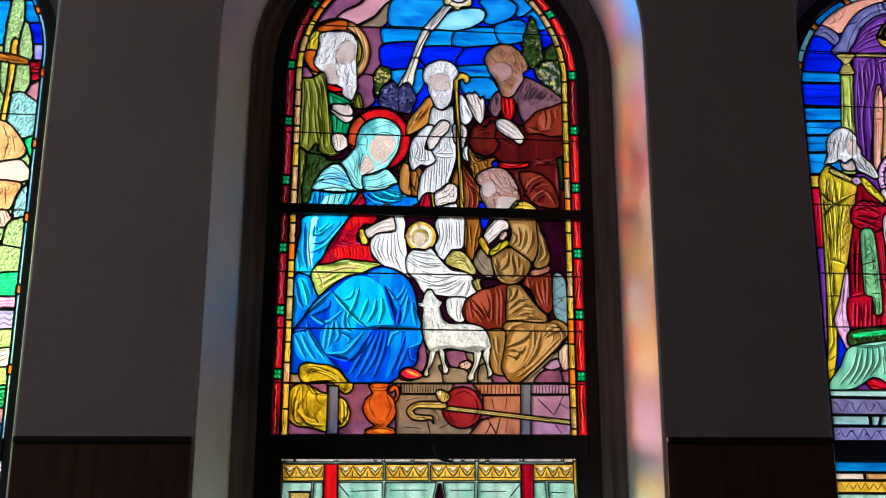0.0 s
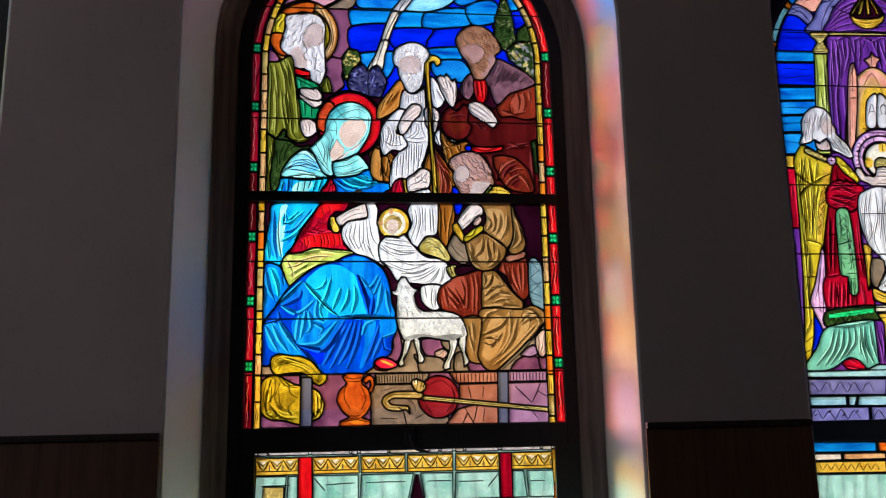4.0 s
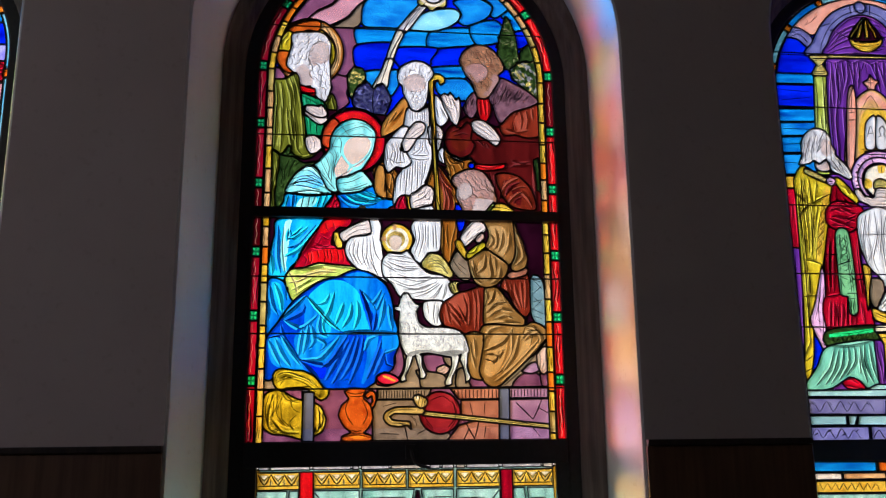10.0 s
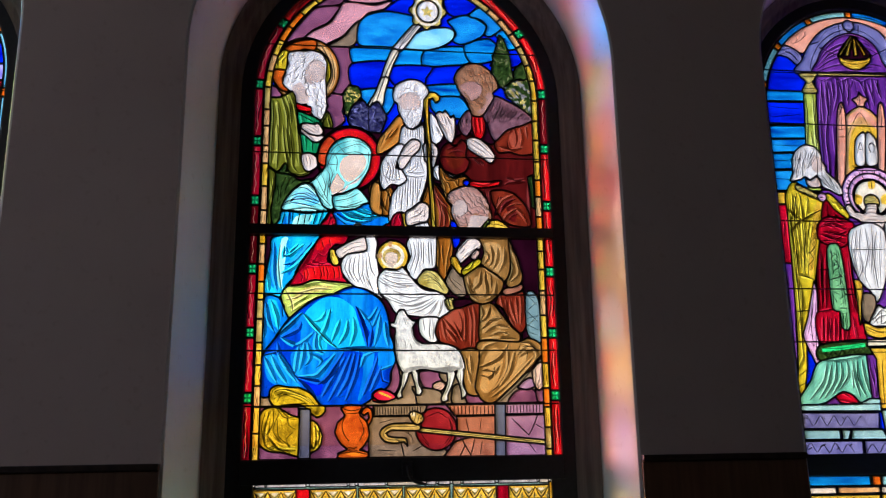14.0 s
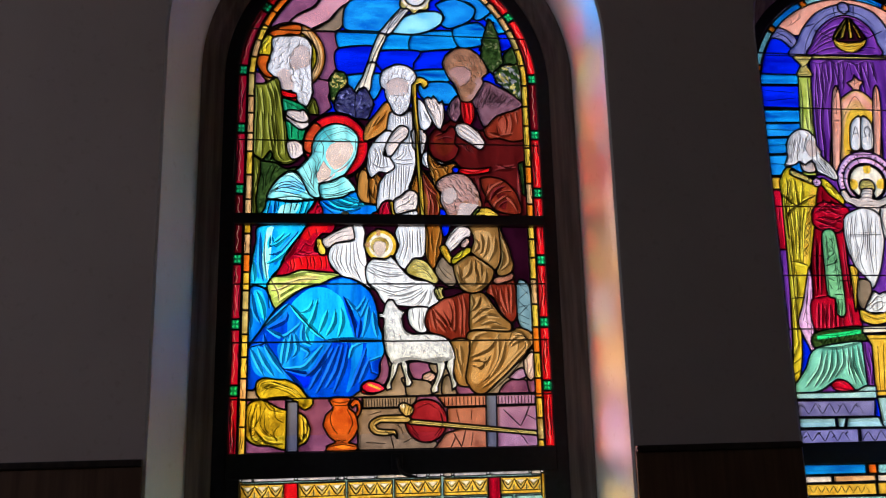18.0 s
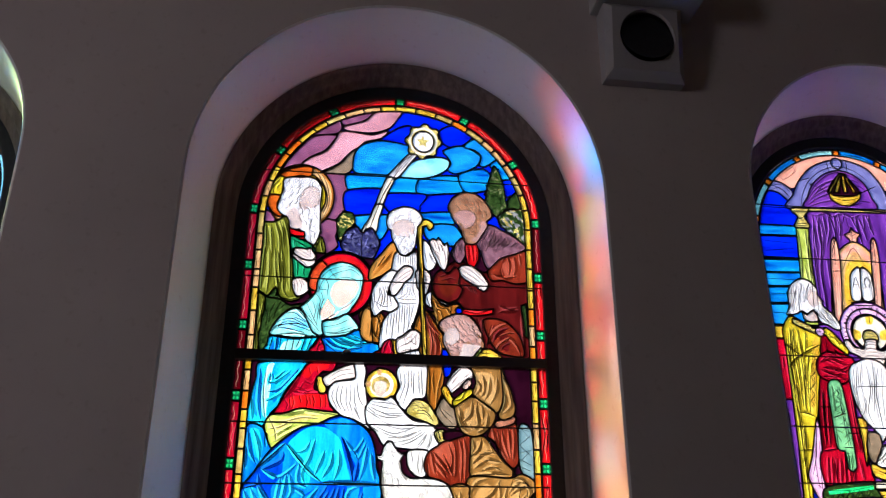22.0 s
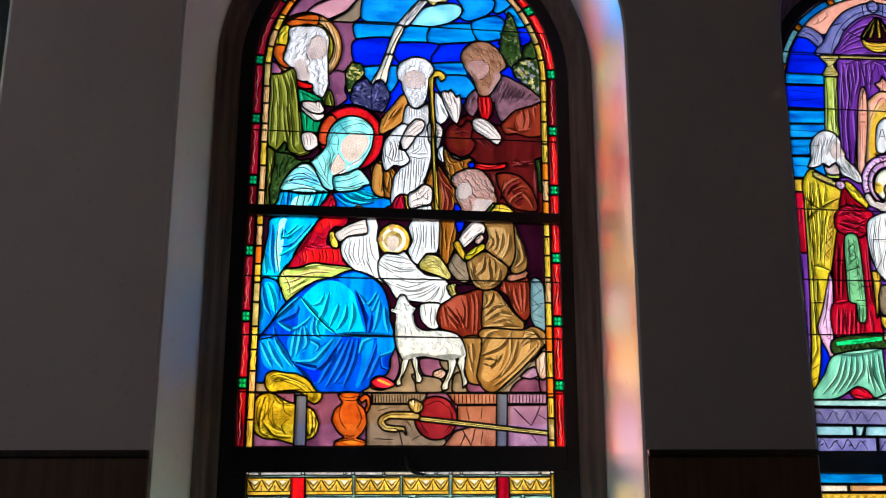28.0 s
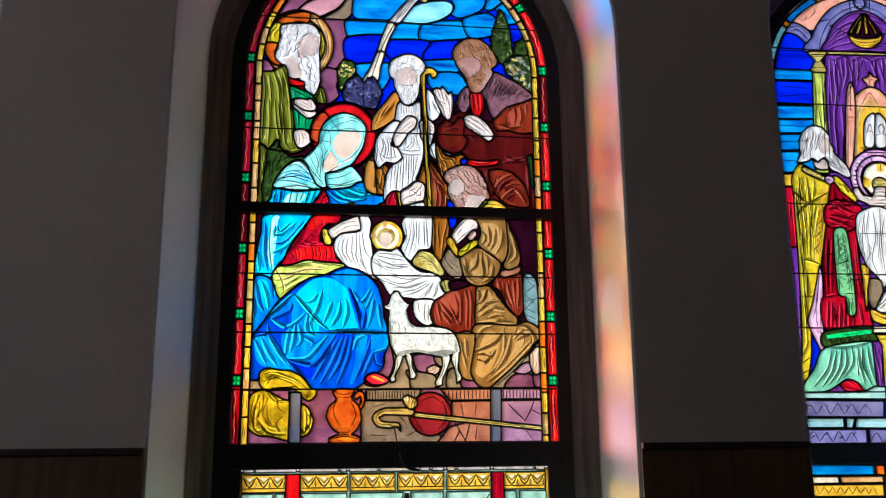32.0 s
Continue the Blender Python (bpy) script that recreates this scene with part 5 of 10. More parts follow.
D.ink(3, (22.7, 175.2), (21.9, 171.8), (21.2, 169.8))
D.ink(3, (-1.3, 174.2), (-0.2, 169.5))
D.ink(3, (-1.3, 174.2), (-3, 175.2))
D.ink(2, (24.9, 181.1), (24.5, 178))
D.hard("steel", (-34, 185.9), (-30.1, 186), (-30.1, 169.6), (-33.8, 169.6))
D.hard("steel", (29.6, 186), (33.1, 186), (32.7, 169.4), (29.3, 169.4))
D.soft("ochre", (-45.1, 184.6), (-41.1, 185.7), (-35.9, 183), (-28.8, 181), (-26.5, 176.9), (-27.5, 172.6), (-33.3, 170.3), (-38.7, 171.6), (-42.9, 172), (-45.9, 174.3), (-46.6, 180.3), group="sack")
D.soft("ochre_lit", (-42.5, 180.3), (-39.2, 182), (-35.7, 179.4), (-34.2, 175.3), (-37.2, 173.6), (-41.4, 175.3), group="sack")
D.soft("ochre", (-43.3, 188.7), (-42.4, 191.3), (-39.8, 192.7), (-34.2, 191.8), (-29.9, 189.6), (-27.1, 186.1), (-25.4, 184.4), (-28, 182.3), (-30.8, 184.3), (-33.5, 186.9), (-37.8, 187.2), (-40.3, 185.3), (-42.5, 186.7), group="sackB")
D.hard("steel", (-33.6, 185), (-30.2, 185), (-30.1, 169.6), (-33.8, 169.6))
D.soft("pot", (-20.6, 185.1), (-17.1, 185.9), (-14.2, 185.3), (-14.8, 183.4), (-13, 181), (-11.4, 176.9), (-13, 173.4), (-15, 171.4), (-12.1, 170.9), (-11.9, 169.6), (-21.6, 169.6), (-21.2, 170.9), (-17.6, 171.7), (-20.4, 173.9), (-22.4, 177.8), (-20.8, 181), (-19.3, 183), group="jug")
D.soft("orange", (-17.9, 181.2), (-15.6, 180.3), (-14.5, 176.9), (-15.8, 174.2), (-18.2, 174.3), (-19.3, 177.3), group="jug")
D.soft("pot", (-14.1, 183.7), (-12.6, 185.4), (-10.9, 184.8), (-10.4, 182), (-11.6, 179.6), (-12.8, 180), (-11.5, 182), (-11.9, 183.7), (-13.2, 182.7))
D.disc("ball", 10.1, 178.2, 6.7, 6.7)
D.ink(2, (5.7, 181.2), (5.3, 176.9), (7.8, 173.5))
D.ink(2, (14.5, 181.2), (15.2, 176.9), (12.7, 173.5))
D.ink(1.8, (7.1, 182.1), (11, 183.5), (13.6, 181.7))
D.hard("straw", (4.6, 178.8), (46.5, 174.2), (46.5, 172.8), (4.6, 177.3))
D.ink(1.6, (5, 178), (46, 173.5))
D.ink(2.4, (14.9, 185.4), (14.9, 182.8))
D.ink(2.4, (16.1, 185.4), (16.1, 182.8))
D.ink(2.4, (17.4, 185.4), (17.4, 182.8))
D.ink(2.4, (18.6, 185.4), (18.6, 182.8))
D.ink(2.4, (19.9, 185.4), (19.9, 182.8))
D.ink(2.4, (21.1, 185.4), (21.1, 182.8))
D.ink(2.4, (22.4, 185.4), (22.4, 182.8))
D.ink(2.4, (23.7, 185.4), (23.6, 182.8))
D.ink(2.4, (24.9, 185.4), (24.9, 182.8))
D.ink(2.4, (26.2, 185.4), (26.1, 182.8))
D.ink(2.4, (27.4, 185.4), (27.4, 182.8))
D.ink(2.4, (28.7, 185.4), (28.7, 182.8))
D.ink(2.4, (33.8, 185.4), (33.7, 183))
D.ink(2.4, (34.9, 185.4), (34.8, 183))
D.ink(2.4, (35.9, 185.5), (35.9, 183))
D.ink(2.4, (37, 185.5), (37, 183))
D.ink(2.4, (38.1, 185.5), (38.1, 183))
D.ink(2.4, (39.2, 185.5), (39.2, 183))
D.ink(2.4, (40.3, 185.5), (40.3, 183))
D.ink(2.4, (41.4, 185.5), (41.3, 183))
D.ink(2.4, (42.5, 185.5), (42.4, 183))
D.ink(2.4, (43.6, 185.5), (43.5, 183))
D.ink(2.4, (44.7, 185.5), (44.6, 183))
D.ink(2.4, (45.8, 185.5), (45.7, 183))
D.ink(2.4, (-9.8, 185.3), (-9.8, 182.7))
D.ink(2.4, (-8.9, 185.3), (-8.9, 182.7))
D.ink(2.4, (-8.1, 185.3), (-8, 182.7))
D.ink(2.4, (-7.2, 185.3), (-7.1, 182.7))
D.ink(2.4, (-6.3, 185.3), (-6.3, 182.7))
D.ink(2.4, (-5.4, 185.3), (-5.4, 182.7))
D.ink(2.4, (-4.6, 185.3), (-4.5, 182.7))
D.ink(2.4, (-3.7, 185.3), (-3.7, 182.7))
D.ink(2.4, (-2.8, 185.3), (-2.8, 182.7))
D.ink(2.4, (-1.9, 185.3), (-1.9, 182.7))
D.ink(2.4, (-1.1, 185.3), (-1, 182.7))
D.ink(2.4, (-0.2, 185.3), (-0.2, 182.7))
D.ink(2.4, (0.7, 185.3), (0.7, 182.7))
D.ink(2.4, (1.6, 185.3), (1.6, 182.7))
D.ink(2.4, (2.5, 185.3), (2.5, 182.7))
D.ink(2.4, (3.3, 185.3), (3.4, 182.7))
D.ink(2.4, (4.2, 185.3), (4.2, 182.7))
D.ink(2.4, (5.1, 185.3), (5.1, 182.7))
D.ink(2, (-8.3, 180.3), (-4, 181.4))
D.ink(2, (-9, 171.9), (-3, 171.5))
D.ink(2, (2.6, 171.5), (6.1, 173.2))
D.ink(2, (19.9, 181.4), (20.9, 176.9))
D.ink(2, (25.1, 174.2), (24.4, 170.1))
D.ink(2, (35, 175.2), (39.5, 174.2), (43, 170.1))
D.ink(2, (42.4, 179.7), (46.1, 177.6))
# drawing on the old man
D.soft("white", (-40.4, 308.3), (-36.8, 309.2), (-32.3, 308.7), (-29, 307.7), (-27, 305.2), (-27.1, 302.9), (-27.5, 300.4), (-27.3, 298.3), (-27, 293.7), (-27, 288.8), (-27.8, 284.6), (-29, 283.2), (-30, 284.6), (-31.2, 287.3), (-32.5, 290), (-33.5, 293.3), (-34.9, 296), (-36.2, 297.4), (-37.5, 295.6), (-38.9, 295), (-41, 295.9), (-41.8, 297.3), (-41.4, 299), (-40.5, 300.9), (-40.2, 303), (-40.7, 305.8), group="headA")
D.soft("flesh", (-33.8, 303.1), (-32.7, 305), (-30.2, 305.9), (-27.9, 304.6), (-27.6, 301.5), (-27.6, 298.8), (-28.8, 297.6), (-31, 297.1), (-33, 296.3), (-34.1, 297.1), (-34.7, 299.7), group="headA")
D.soft("flesh", (-38.9, 294.7), (-36.2, 297.2), (-34.7, 295.6), (-33.4, 292.8), (-33.1, 289.4), (-36.3, 289), (-37.3, 291.1), group="headA")
D.soft("red", (-37.3, 289.3), (-34.7, 288.5), (-32.3, 288.1), (-31.9, 286.6), (-34.7, 286.4), (-36.9, 287), group="collarA")
D.locks("white", 60, 2.4, 3, -120, -42.3, -26.8, 297.3, 308.9)
D.locks("white", 46, 2.4, 3.6, -75, -35.2, -26.6, 283.3, 296.5)
D.ink(1, (-33.8, 303.1), (-32.7, 305), (-30.2, 305.9), (-27.9, 304.6))
D.ink(1, (-33, 296.3), (-34.1, 297.1), (-34.7, 299.7), (-33.8, 303.1))
D.ink(1, (-36.8, 287.9), (-35.7, 287.7))
D.ink(1, (-35.1, 287.5), (-34, 287.3))
D.ink(1, (-33.6, 287.2), (-32.4, 287.1))
D.ink(2.4, (-42.5, 292), (-40.4, 285.5), (-39.8, 277.7))
D.ink(2.4, (-39.6, 293.2), (-37.6, 287), (-36.1, 277.8))
D.ink(2.4, (-45.3, 290.2), (-44.8, 284), (-44.9, 277.5))
D.ink(2.4, (-43.7, 290.2), (-42.9, 284.1), (-42.4, 277.6))
D.ink(2.4, (-41, 292.4), (-39.5, 288.3), (-38.6, 281.5))
D.ink(2.4, (-46.5, 289.4), (-46, 283.9), (-46, 277.8))
D.ink(1.6, (-35.6, 285.7), (-35, 282.3), (-35.3, 278.9))
D.ink(1.6, (-34, 285.8), (-33.5, 282.7))
D.ink(1.6, (-32.7, 285.8), (-31.6, 283.1))
D.ink(1.6, (-31.1, 283.8), (-30.5, 280.4))
D.ink(1.6, (-29.8, 282.5), (-29.4, 279.1))
D.soft("pale", (-35.5, 281.7), (-33.3, 282.1), (-31, 281.8), (-29.8, 282.4), (-27.8, 279.1), (-29, 277.7), (-32.2, 278), (-35.3, 280.1), group="handA")
D.ink(1.4, (-35.1, 281.2), (-32.3, 279.5), (-30, 278.4))
D.ink(1.4, (-34.7, 280.4), (-32.3, 278.6))
D.ink(1.4, (-34.2, 281.6), (-31.3, 280.2), (-29.1, 278.7))
D.ink(1.4, (-31.2, 281.6), (-30.1, 280.4))
D.ink(2.4, (-45, 281.2), (-45.1, 273.1), (-45.2, 266.4))
D.ink(2.4, (-43.4, 281.3), (-42.9, 273.2), (-43.2, 265.1))
D.ink(2.4, (-41.5, 281.4), (-40.7, 273.2), (-39.5, 265.9), (-41, 263.7))
D.ink(2.4, (-39.3, 281.5), (-38.3, 273.3), (-37.6, 265.9), (-35.7, 264.1))
D.ink(2.4, (-36.8, 281.5), (-36, 274.8), (-35.4, 266))
D.ink(2.4, (-45.6, 265.3), (-43.8, 263.9), (-41.3, 263.3), (-39.1, 263.8))
D.ink(2.4, (-38.1, 263.8), (-35.1, 263.2), (-32.6, 264.2))
D.ink(2.4, (-40.4, 280), (-39.6, 274), (-38.8, 268.6))
D.ink(2, (-44.4, 262.1), (-42.4, 257.8), (-42.6, 253.2))
D.ink(2, (-40, 262.2), (-41.5, 258.5), (-41.7, 254.6))
D.ink(2, (-38.2, 262.3), (-39.6, 259.2), (-40.4, 255.9))
D.ink(2, (-45, 261.1), (-44.2, 257.1), (-44.4, 252.5))
D.ink(2, (-36.3, 262), (-38, 260.3))
D.ink(2, (-45.4, 253.2), (-44.6, 249.3), (-44.7, 245.4))
D.ink(1.4, (-34, 270.8), (-33, 268.1), (-33.2, 265.4))
D.ink(1.4, (-33, 270.8), (-31.9, 268.5), (-32.1, 266))
D.ink(1.4, (-32.1, 270.5), (-30.9, 268.5))
D.ink(1.4, (-34.3, 269.1), (-33.9, 266.7))
# drawing on the seated figure
D.comb(0.8, 46, [(-18.6 + 7.6 * math.cos(radians(a)), 269.6 + 8.0 * math.sin(radians(a))) for a in range(-40, 196, 12)], [(-18.6 + 9.4 * math.cos(radians(a)), 269.6 + 9.9 * math.sin(radians(a))) for a in range(-40, 196, 12)])
D.soft("aqua", (-26.9, 266.6), (-26.7, 269.6), (-25.5, 273.1), (-23.3, 275.7), (-19.4, 277), (-15.6, 276.8), (-12.6, 274.9), (-11.2, 272.2), (-11.5, 268.8), (-12.8, 266), (-14.2, 263.9), (-16.7, 261.9), (-19.2, 260), (-20.2, 259), (-21.7, 257.6), (-24.6, 257.1), (-24.7, 255), (-24, 251.4), (-27.3, 252.3), (-31.2, 260.1), (-32.4, 260.5), (-31.1, 261.6), (-28.8, 264.2), group="veil")
D.soft("ivory", (-21.9, 267.6), (-20.3, 270.1), (-16.8, 271.3), (-13.7, 270.7), (-12.8, 268.7), (-13.5, 266), (-15.1, 263.8), (-17.3, 261.7), (-18.9, 261.1), (-20.5, 262.3), (-22, 265.1), group="veil")
D.soft("ivory", (-22.8, 264.2), (-21.8, 262.7), (-20.2, 260.8), (-20.5, 259.2), (-21.7, 257.8), (-24.6, 257.2), (-25.2, 258.8), (-24.2, 261.3), group="veil")
D.ink(2, (-25.1, 271.7), (-22.6, 274.5), (-18.1, 276.1))
D.ink(2, (-24.4, 269.7), (-21.3, 272.9), (-15.5, 274.9), (-12.4, 272.8))
D.ink(2, (-26.3, 266.3), (-25.1, 269.7), (-23.8, 272.4))
D.ink(2, (-26.9, 265.6), (-25.3, 263.6), (-25.8, 258.9), (-26.1, 254.9))
D.ink(2, (-28.1, 263.5), (-26.8, 260.2), (-27.2, 256.2))
D.ink(2, (-25.3, 266.3), (-24.3, 263.7), (-25.4, 259.6), (-25.1, 256.3))
D.ink(2, (-20.3, 271.3), (-16.8, 272.1), (-13.2, 271.1))
D.ink(2, (-29.7, 262.2), (-28.1, 258.9), (-25.8, 254.3))
D.ink(2, (-19.2, 260.1), (-16.1, 261.9), (-13.4, 265), (-12, 268.8))
D.ink(2, (-23.3, 275.5), (-21.9, 273.5), (-20.3, 271.4))
D.ink(2, (-23.8, 271.1), (-22.8, 269.1), (-23.1, 265))
D.ink(2, (-12.2, 272.2), (-12.1, 268.7))
D.ink(2, (-27.5, 264.9), (-29.4, 262.5), (-31.1, 261.1))
D.ink(2, (-17.5, 276.2), (-14.3, 275.5), (-12.2, 273.7))
D.ink(2, (-23.8, 264.2), (-24.9, 261.6), (-25, 258.3))
D.ink(2, (-26.3, 268.3), (-25.5, 267.3), (-23.1, 267.2))
D.ink(2.2, (-41, 252), (-36.1, 254.7), (-30.5, 253.5), (-26.7, 252))
D.ink(2.2, (-37.9, 258), (-33.7, 258.7), (-29.2, 255.5))
D.ink(2.2, (-39.2, 255.3), (-34.3, 256.7), (-29.2, 254.1))
D.ink(2.2, (-23.5, 252.4), (-19.1, 252.5), (-13.8, 254.6))
D.ink(2.2, (-23.6, 254.2), (-19.2, 255.1), (-15.4, 257.1))
D.ink(2.2, (-23, 256.2), (-19.2, 256.8), (-17.2, 258.5))
D.ink(2.2, (-40.1, 253.3), (-35.5, 255.7), (-31.7, 255.1))
D.ink(2.2, (-31.2, 260.5), (-29.3, 257.5), (-24.8, 252.3))
D.ink(2.2, (-35.6, 259.3), (-32.5, 260), (-29.9, 258.2))
D.ink(2.2, (-22.3, 251.7), (-16.6, 252.5), (-13.1, 253.9))
D.ink(2.2, (-24.9, 256), (-23, 256.9), (-20.2, 258.8))
D.ink(2.6, (-40, 250), (-41.1, 245.1))
D.ink(2.6, (-38.5, 250.7), (-38.9, 245.2))
D.ink(2.6, (-34.8, 251.1), (-35.9, 245.2))
D.ink(2.6, (-32.9, 251), (-33.7, 245.3))
D.ink(2.6, (-29.2, 250.9), (-30.8, 245.3))
D.ink(2.6, (-27.2, 251), (-29, 245.4))
D.ink(2.6, (-37.2, 250.9), (-37.6, 246.8))
D.ink(2.6, (-30.7, 250.8), (-32.2, 246.9))
D.ink(2.6, (-23.5, 250.4), (-20.3, 247.8), (-15.3, 246.8), (-10.2, 247.9))
D.ink(2.6, (-22.8, 248.4), (-19, 245.6))
D.ink(2.6, (-19.1, 250.5), (-14, 248.6), (-7.7, 249.4))
D.ink(2.6, (-15.3, 252.2), (-10.2, 250), (-4.8, 249.5))
D.ink(2.6, (-21.6, 250.8), (-17.8, 248.5), (-12.8, 247.9))
D.ink(2.6, (-17.8, 251.5), (-12.8, 249.8), (-9, 250.2))
D.ink(2, (-24.6, 249.1), (-25.6, 245.4))
D.ink(2, (-23.5, 249.1), (-22.8, 245.5))
D.ink(2, (-24.1, 247.1), (-24.2, 245.3))
D.ink(1.4, (-21.4, 236.8), (-17.7, 239.4), (-14, 240.1))
D.ink(1.4, (-20.8, 235.8), (-17.1, 238.1), (-13, 238.8))
D.ink(1.4, (-20.2, 235.2), (-16.4, 236.7), (-13, 237.4))
D.ink(1.4, (-21.7, 234.8), (-19.5, 234.5))
D.fold(2.8, (-34.9, 229.6), (-33.6, 228), (-34.2, 226.1))
D.fold(2.8, (-32.4, 230.8), (-31.8, 228.6), (-32.3, 226.5))
D.fold(2.8, (-30.3, 231.2), (-29.6, 228.7), (-30.2, 226.7))
D.fold(2.8, (-28.1, 231.2), (-27.5, 229), (-27.8, 226.9))
D.fold(2.8, (-26, 231.3), (-25.3, 229), (-25.6, 227))
D.fold(2.8, (-23.8, 231.3), (-23.2, 229.4), (-23.3, 227.2))
D.fold(2.8, (-22, 231.3), (-21.6, 229.4), (-21.6, 227.3))
D.fold(2.8, (-32.5, 234.7), (-30, 233.4), (-28.8, 235.4))
D.fold(2.8, (-28.9, 236), (-26.4, 234.8), (-25.2, 236.7))
D.fold(2.8, (-31.3, 232.8), (-27.6, 232.5), (-24.5, 233.2))
D.fold(2.8, (-27.7, 240.5), (-27, 238))
D.fold(2.8, (-25.2, 240.9), (-24.6, 238.3))
D.fold(2.8, (-22.7, 240.9), (-22.2, 238.7))
D.fold(2.8, (-36.3, 228), (-35.4, 226.4))
D.fold(2.8, (-33.3, 230.2), (-32.8, 227.4))
D.fold(2.8, (-26.9, 231.2), (-26.5, 228.1))
D.fold(3, (-39.3, 224.5), (-34.7, 224.8), (-28.7, 226.1), (-21.3, 225))
D.fold(3, (-38.3, 222.6), (-34.1, 222.6), (-29.2, 223.9), (-23.7, 223.7))
D.fold(3, (-39.2, 220.1), (-35.9, 220.7), (-32.3, 222.6))
D.fold(3, (-38.2, 217.6), (-35.2, 219.5), (-31.6, 221.7))
D.fold(3, (-37.2, 216.1), (-34, 218.3), (-28.6, 221.4))
D.fold(3, (-21.9, 225.6), (-18.8, 225.2), (-16.3, 224.7))
D.fold(3, (-39.3, 223.8), (-37, 219.5), (-36.6, 216.4))
D.ink(1.4, (-32.8, 232.1), (-28.8, 231.7), (-21.4, 232.3))
D.soft("cyan", (-21.5, 222), (-16.3, 224.1), (-10.7, 222.2), (-7.3, 219.1), (-5.7, 214.1), (-4.8, 209.1), (-3.8, 204.1), (-12.1, 204.1), (-13.7, 210.3), (-15.5, 215.3), (-18.1, 219), group="skirt")
D.soft("turquoise", (-32.7, 215.2), (-29.7, 218.9), (-26.1, 221.1), (-21.2, 220.9), (-17.5, 218.4), (-15.5, 215.3), (-13.7, 210.3), (-12.7, 204.7), (-13.6, 204.1), (-21, 204.1), (-25.9, 207.8), (-29, 210.9), group="skirt")
D.soft("cyan", (-40.3, 208.4), (-33.3, 215.5), (-29, 210.9), (-34.3, 205.3), group="skirt")
D.soft("blue", (-39.7, 207.9), (-34.4, 211.2), (-33.9, 206.6), (-35.2, 206.1), group="skirt")
D.soft("cyan", (-34.3, 205.3), (-29, 210.9), (-22.2, 204.4), (-26.3, 200.5), (-34.6, 195.4), (-36.9, 201.7), group="skirt")
D.soft("turquoise", (-28.6, 210.2), (-25.3, 207.2), (-25.8, 202.9), (-27.6, 202.3), group="skirt")
D.soft("cyan", (-34.6, 195.2), (-26.3, 200), (-21.6, 203.8), (-19.7, 203.6), (-23.9, 196.8), (-28, 193.7), group="skirt")
D.soft("blue", (-13.7, 212.2), (-11.7, 210.3), (-10.6, 204.1), (-11.9, 204.1), group="skirt")
D.soft("cyan", (-13.6, 203.4), (-10, 203.4), (-10.6, 198), (-13.5, 188.9), (-15.2, 187.6), (-13.6, 195.6), group="skirt")
D.soft("cyan", (-8.4, 203.4), (-3.9, 203.6), (-3.6, 199.2), (-7.4, 196.9), (-8.6, 198.6), group="skirt")
D.soft("deep", (-34, 194.2), (-26.8, 193.2), (-27.9, 189), group="skirt")
D.soft("cyan", (-45.3, 201.4), (-41.3, 202), (-35.9, 195.2), (-32.6, 192.1), (-39.3, 192.1), (-43.9, 194.4), group="skirt")
D.fold(3.6, (-25.7, 217.1), (-27.2, 214), (-29.9, 213))
D.fold(3.6, (-24.2, 217.7), (-25.9, 211.5), (-28, 206.6), (-26.4, 202.9))
D.fold(3.6, (-21.1, 214), (-22.9, 209), (-24, 206))
D.fold(3.6, (-18.6, 214), (-19.2, 209.7), (-21.6, 205.3))
D.fold(3.6, (-16.8, 214.6), (-16.5, 209.7), (-17.9, 204.7))
D.fold(3.6, (-28.6, 209.9), (-29.2, 205.9), (-28.5, 203.5), (-26.1, 202.6))
D.fold(3.6, (-15.3, 217.8), (-11.9, 213.7), (-8.8, 218.1))
D.fold(3.6, (-11.9, 213.7), (-10.6, 211.5), (-8.8, 215.3), (-7.9, 216.9))
D.fold(3.6, (-15.3, 214.6), (-13.1, 209.7), (-11.8, 204.4))
D.fold(3.6, (-10.6, 210.9), (-11.2, 206.6), (-11.7, 204.2))
D.fold(3.6, (-7.9, 215.3), (-8.8, 209.1), (-10, 204.7))
D.fold(3.6, (-6.6, 213.4), (-6, 208.5), (-5.1, 204.4))
D.fold(3.6, (-40.6, 208.1), (-34.9, 205.3), (-29.5, 209.6))
D.fold(3.6, (-40, 207.8), (-34.4, 210.8), (-33.9, 213.3))
D.fold(3.6, (-34.3, 205.3), (-35, 200.5), (-35.5, 195.7))
D.fold(3.6, (-32.5, 206.6), (-33, 201.7), (-34, 196.9))
D.fold(3.6, (-34.9, 195.1), (-31, 195.3), (-28.1, 195.9), (-22.2, 202.9))
D.fold(3.6, (-34.9, 195.1), (-26.8, 193.5), (-22.7, 198.6), (-19.7, 203.2))
D.fold(3.6, (-31.2, 202.9), (-26.9, 200.2), (-28.7, 198))
D.fold(3.6, (-31.6, 206.6), (-30.6, 201.1), (-32.3, 198.7))
D.fold(3.6, (-26.7, 188.4), (-23.8, 193.8), (-19.1, 201.7))
D.fold(3.6, (-24.6, 187.2), (-20.8, 194.4), (-17.3, 202.9))
D.fold(3.6, (-21.9, 188.4), (-18.4, 194.4), (-16.1, 202.9))
D.fold(3.6, (-19.2, 187.2), (-16, 195.6), (-14.6, 202.9))
D.fold(3.6, (-34.6, 194.5), (-29.1, 189.1), (-27.9, 187.3))
D.fold(3.6, (-28, 192.6), (-23.3, 196.8), (-20.9, 201.1))
D.fold(3.6, (-14.2, 198), (-13, 201.7), (-10, 202.9))
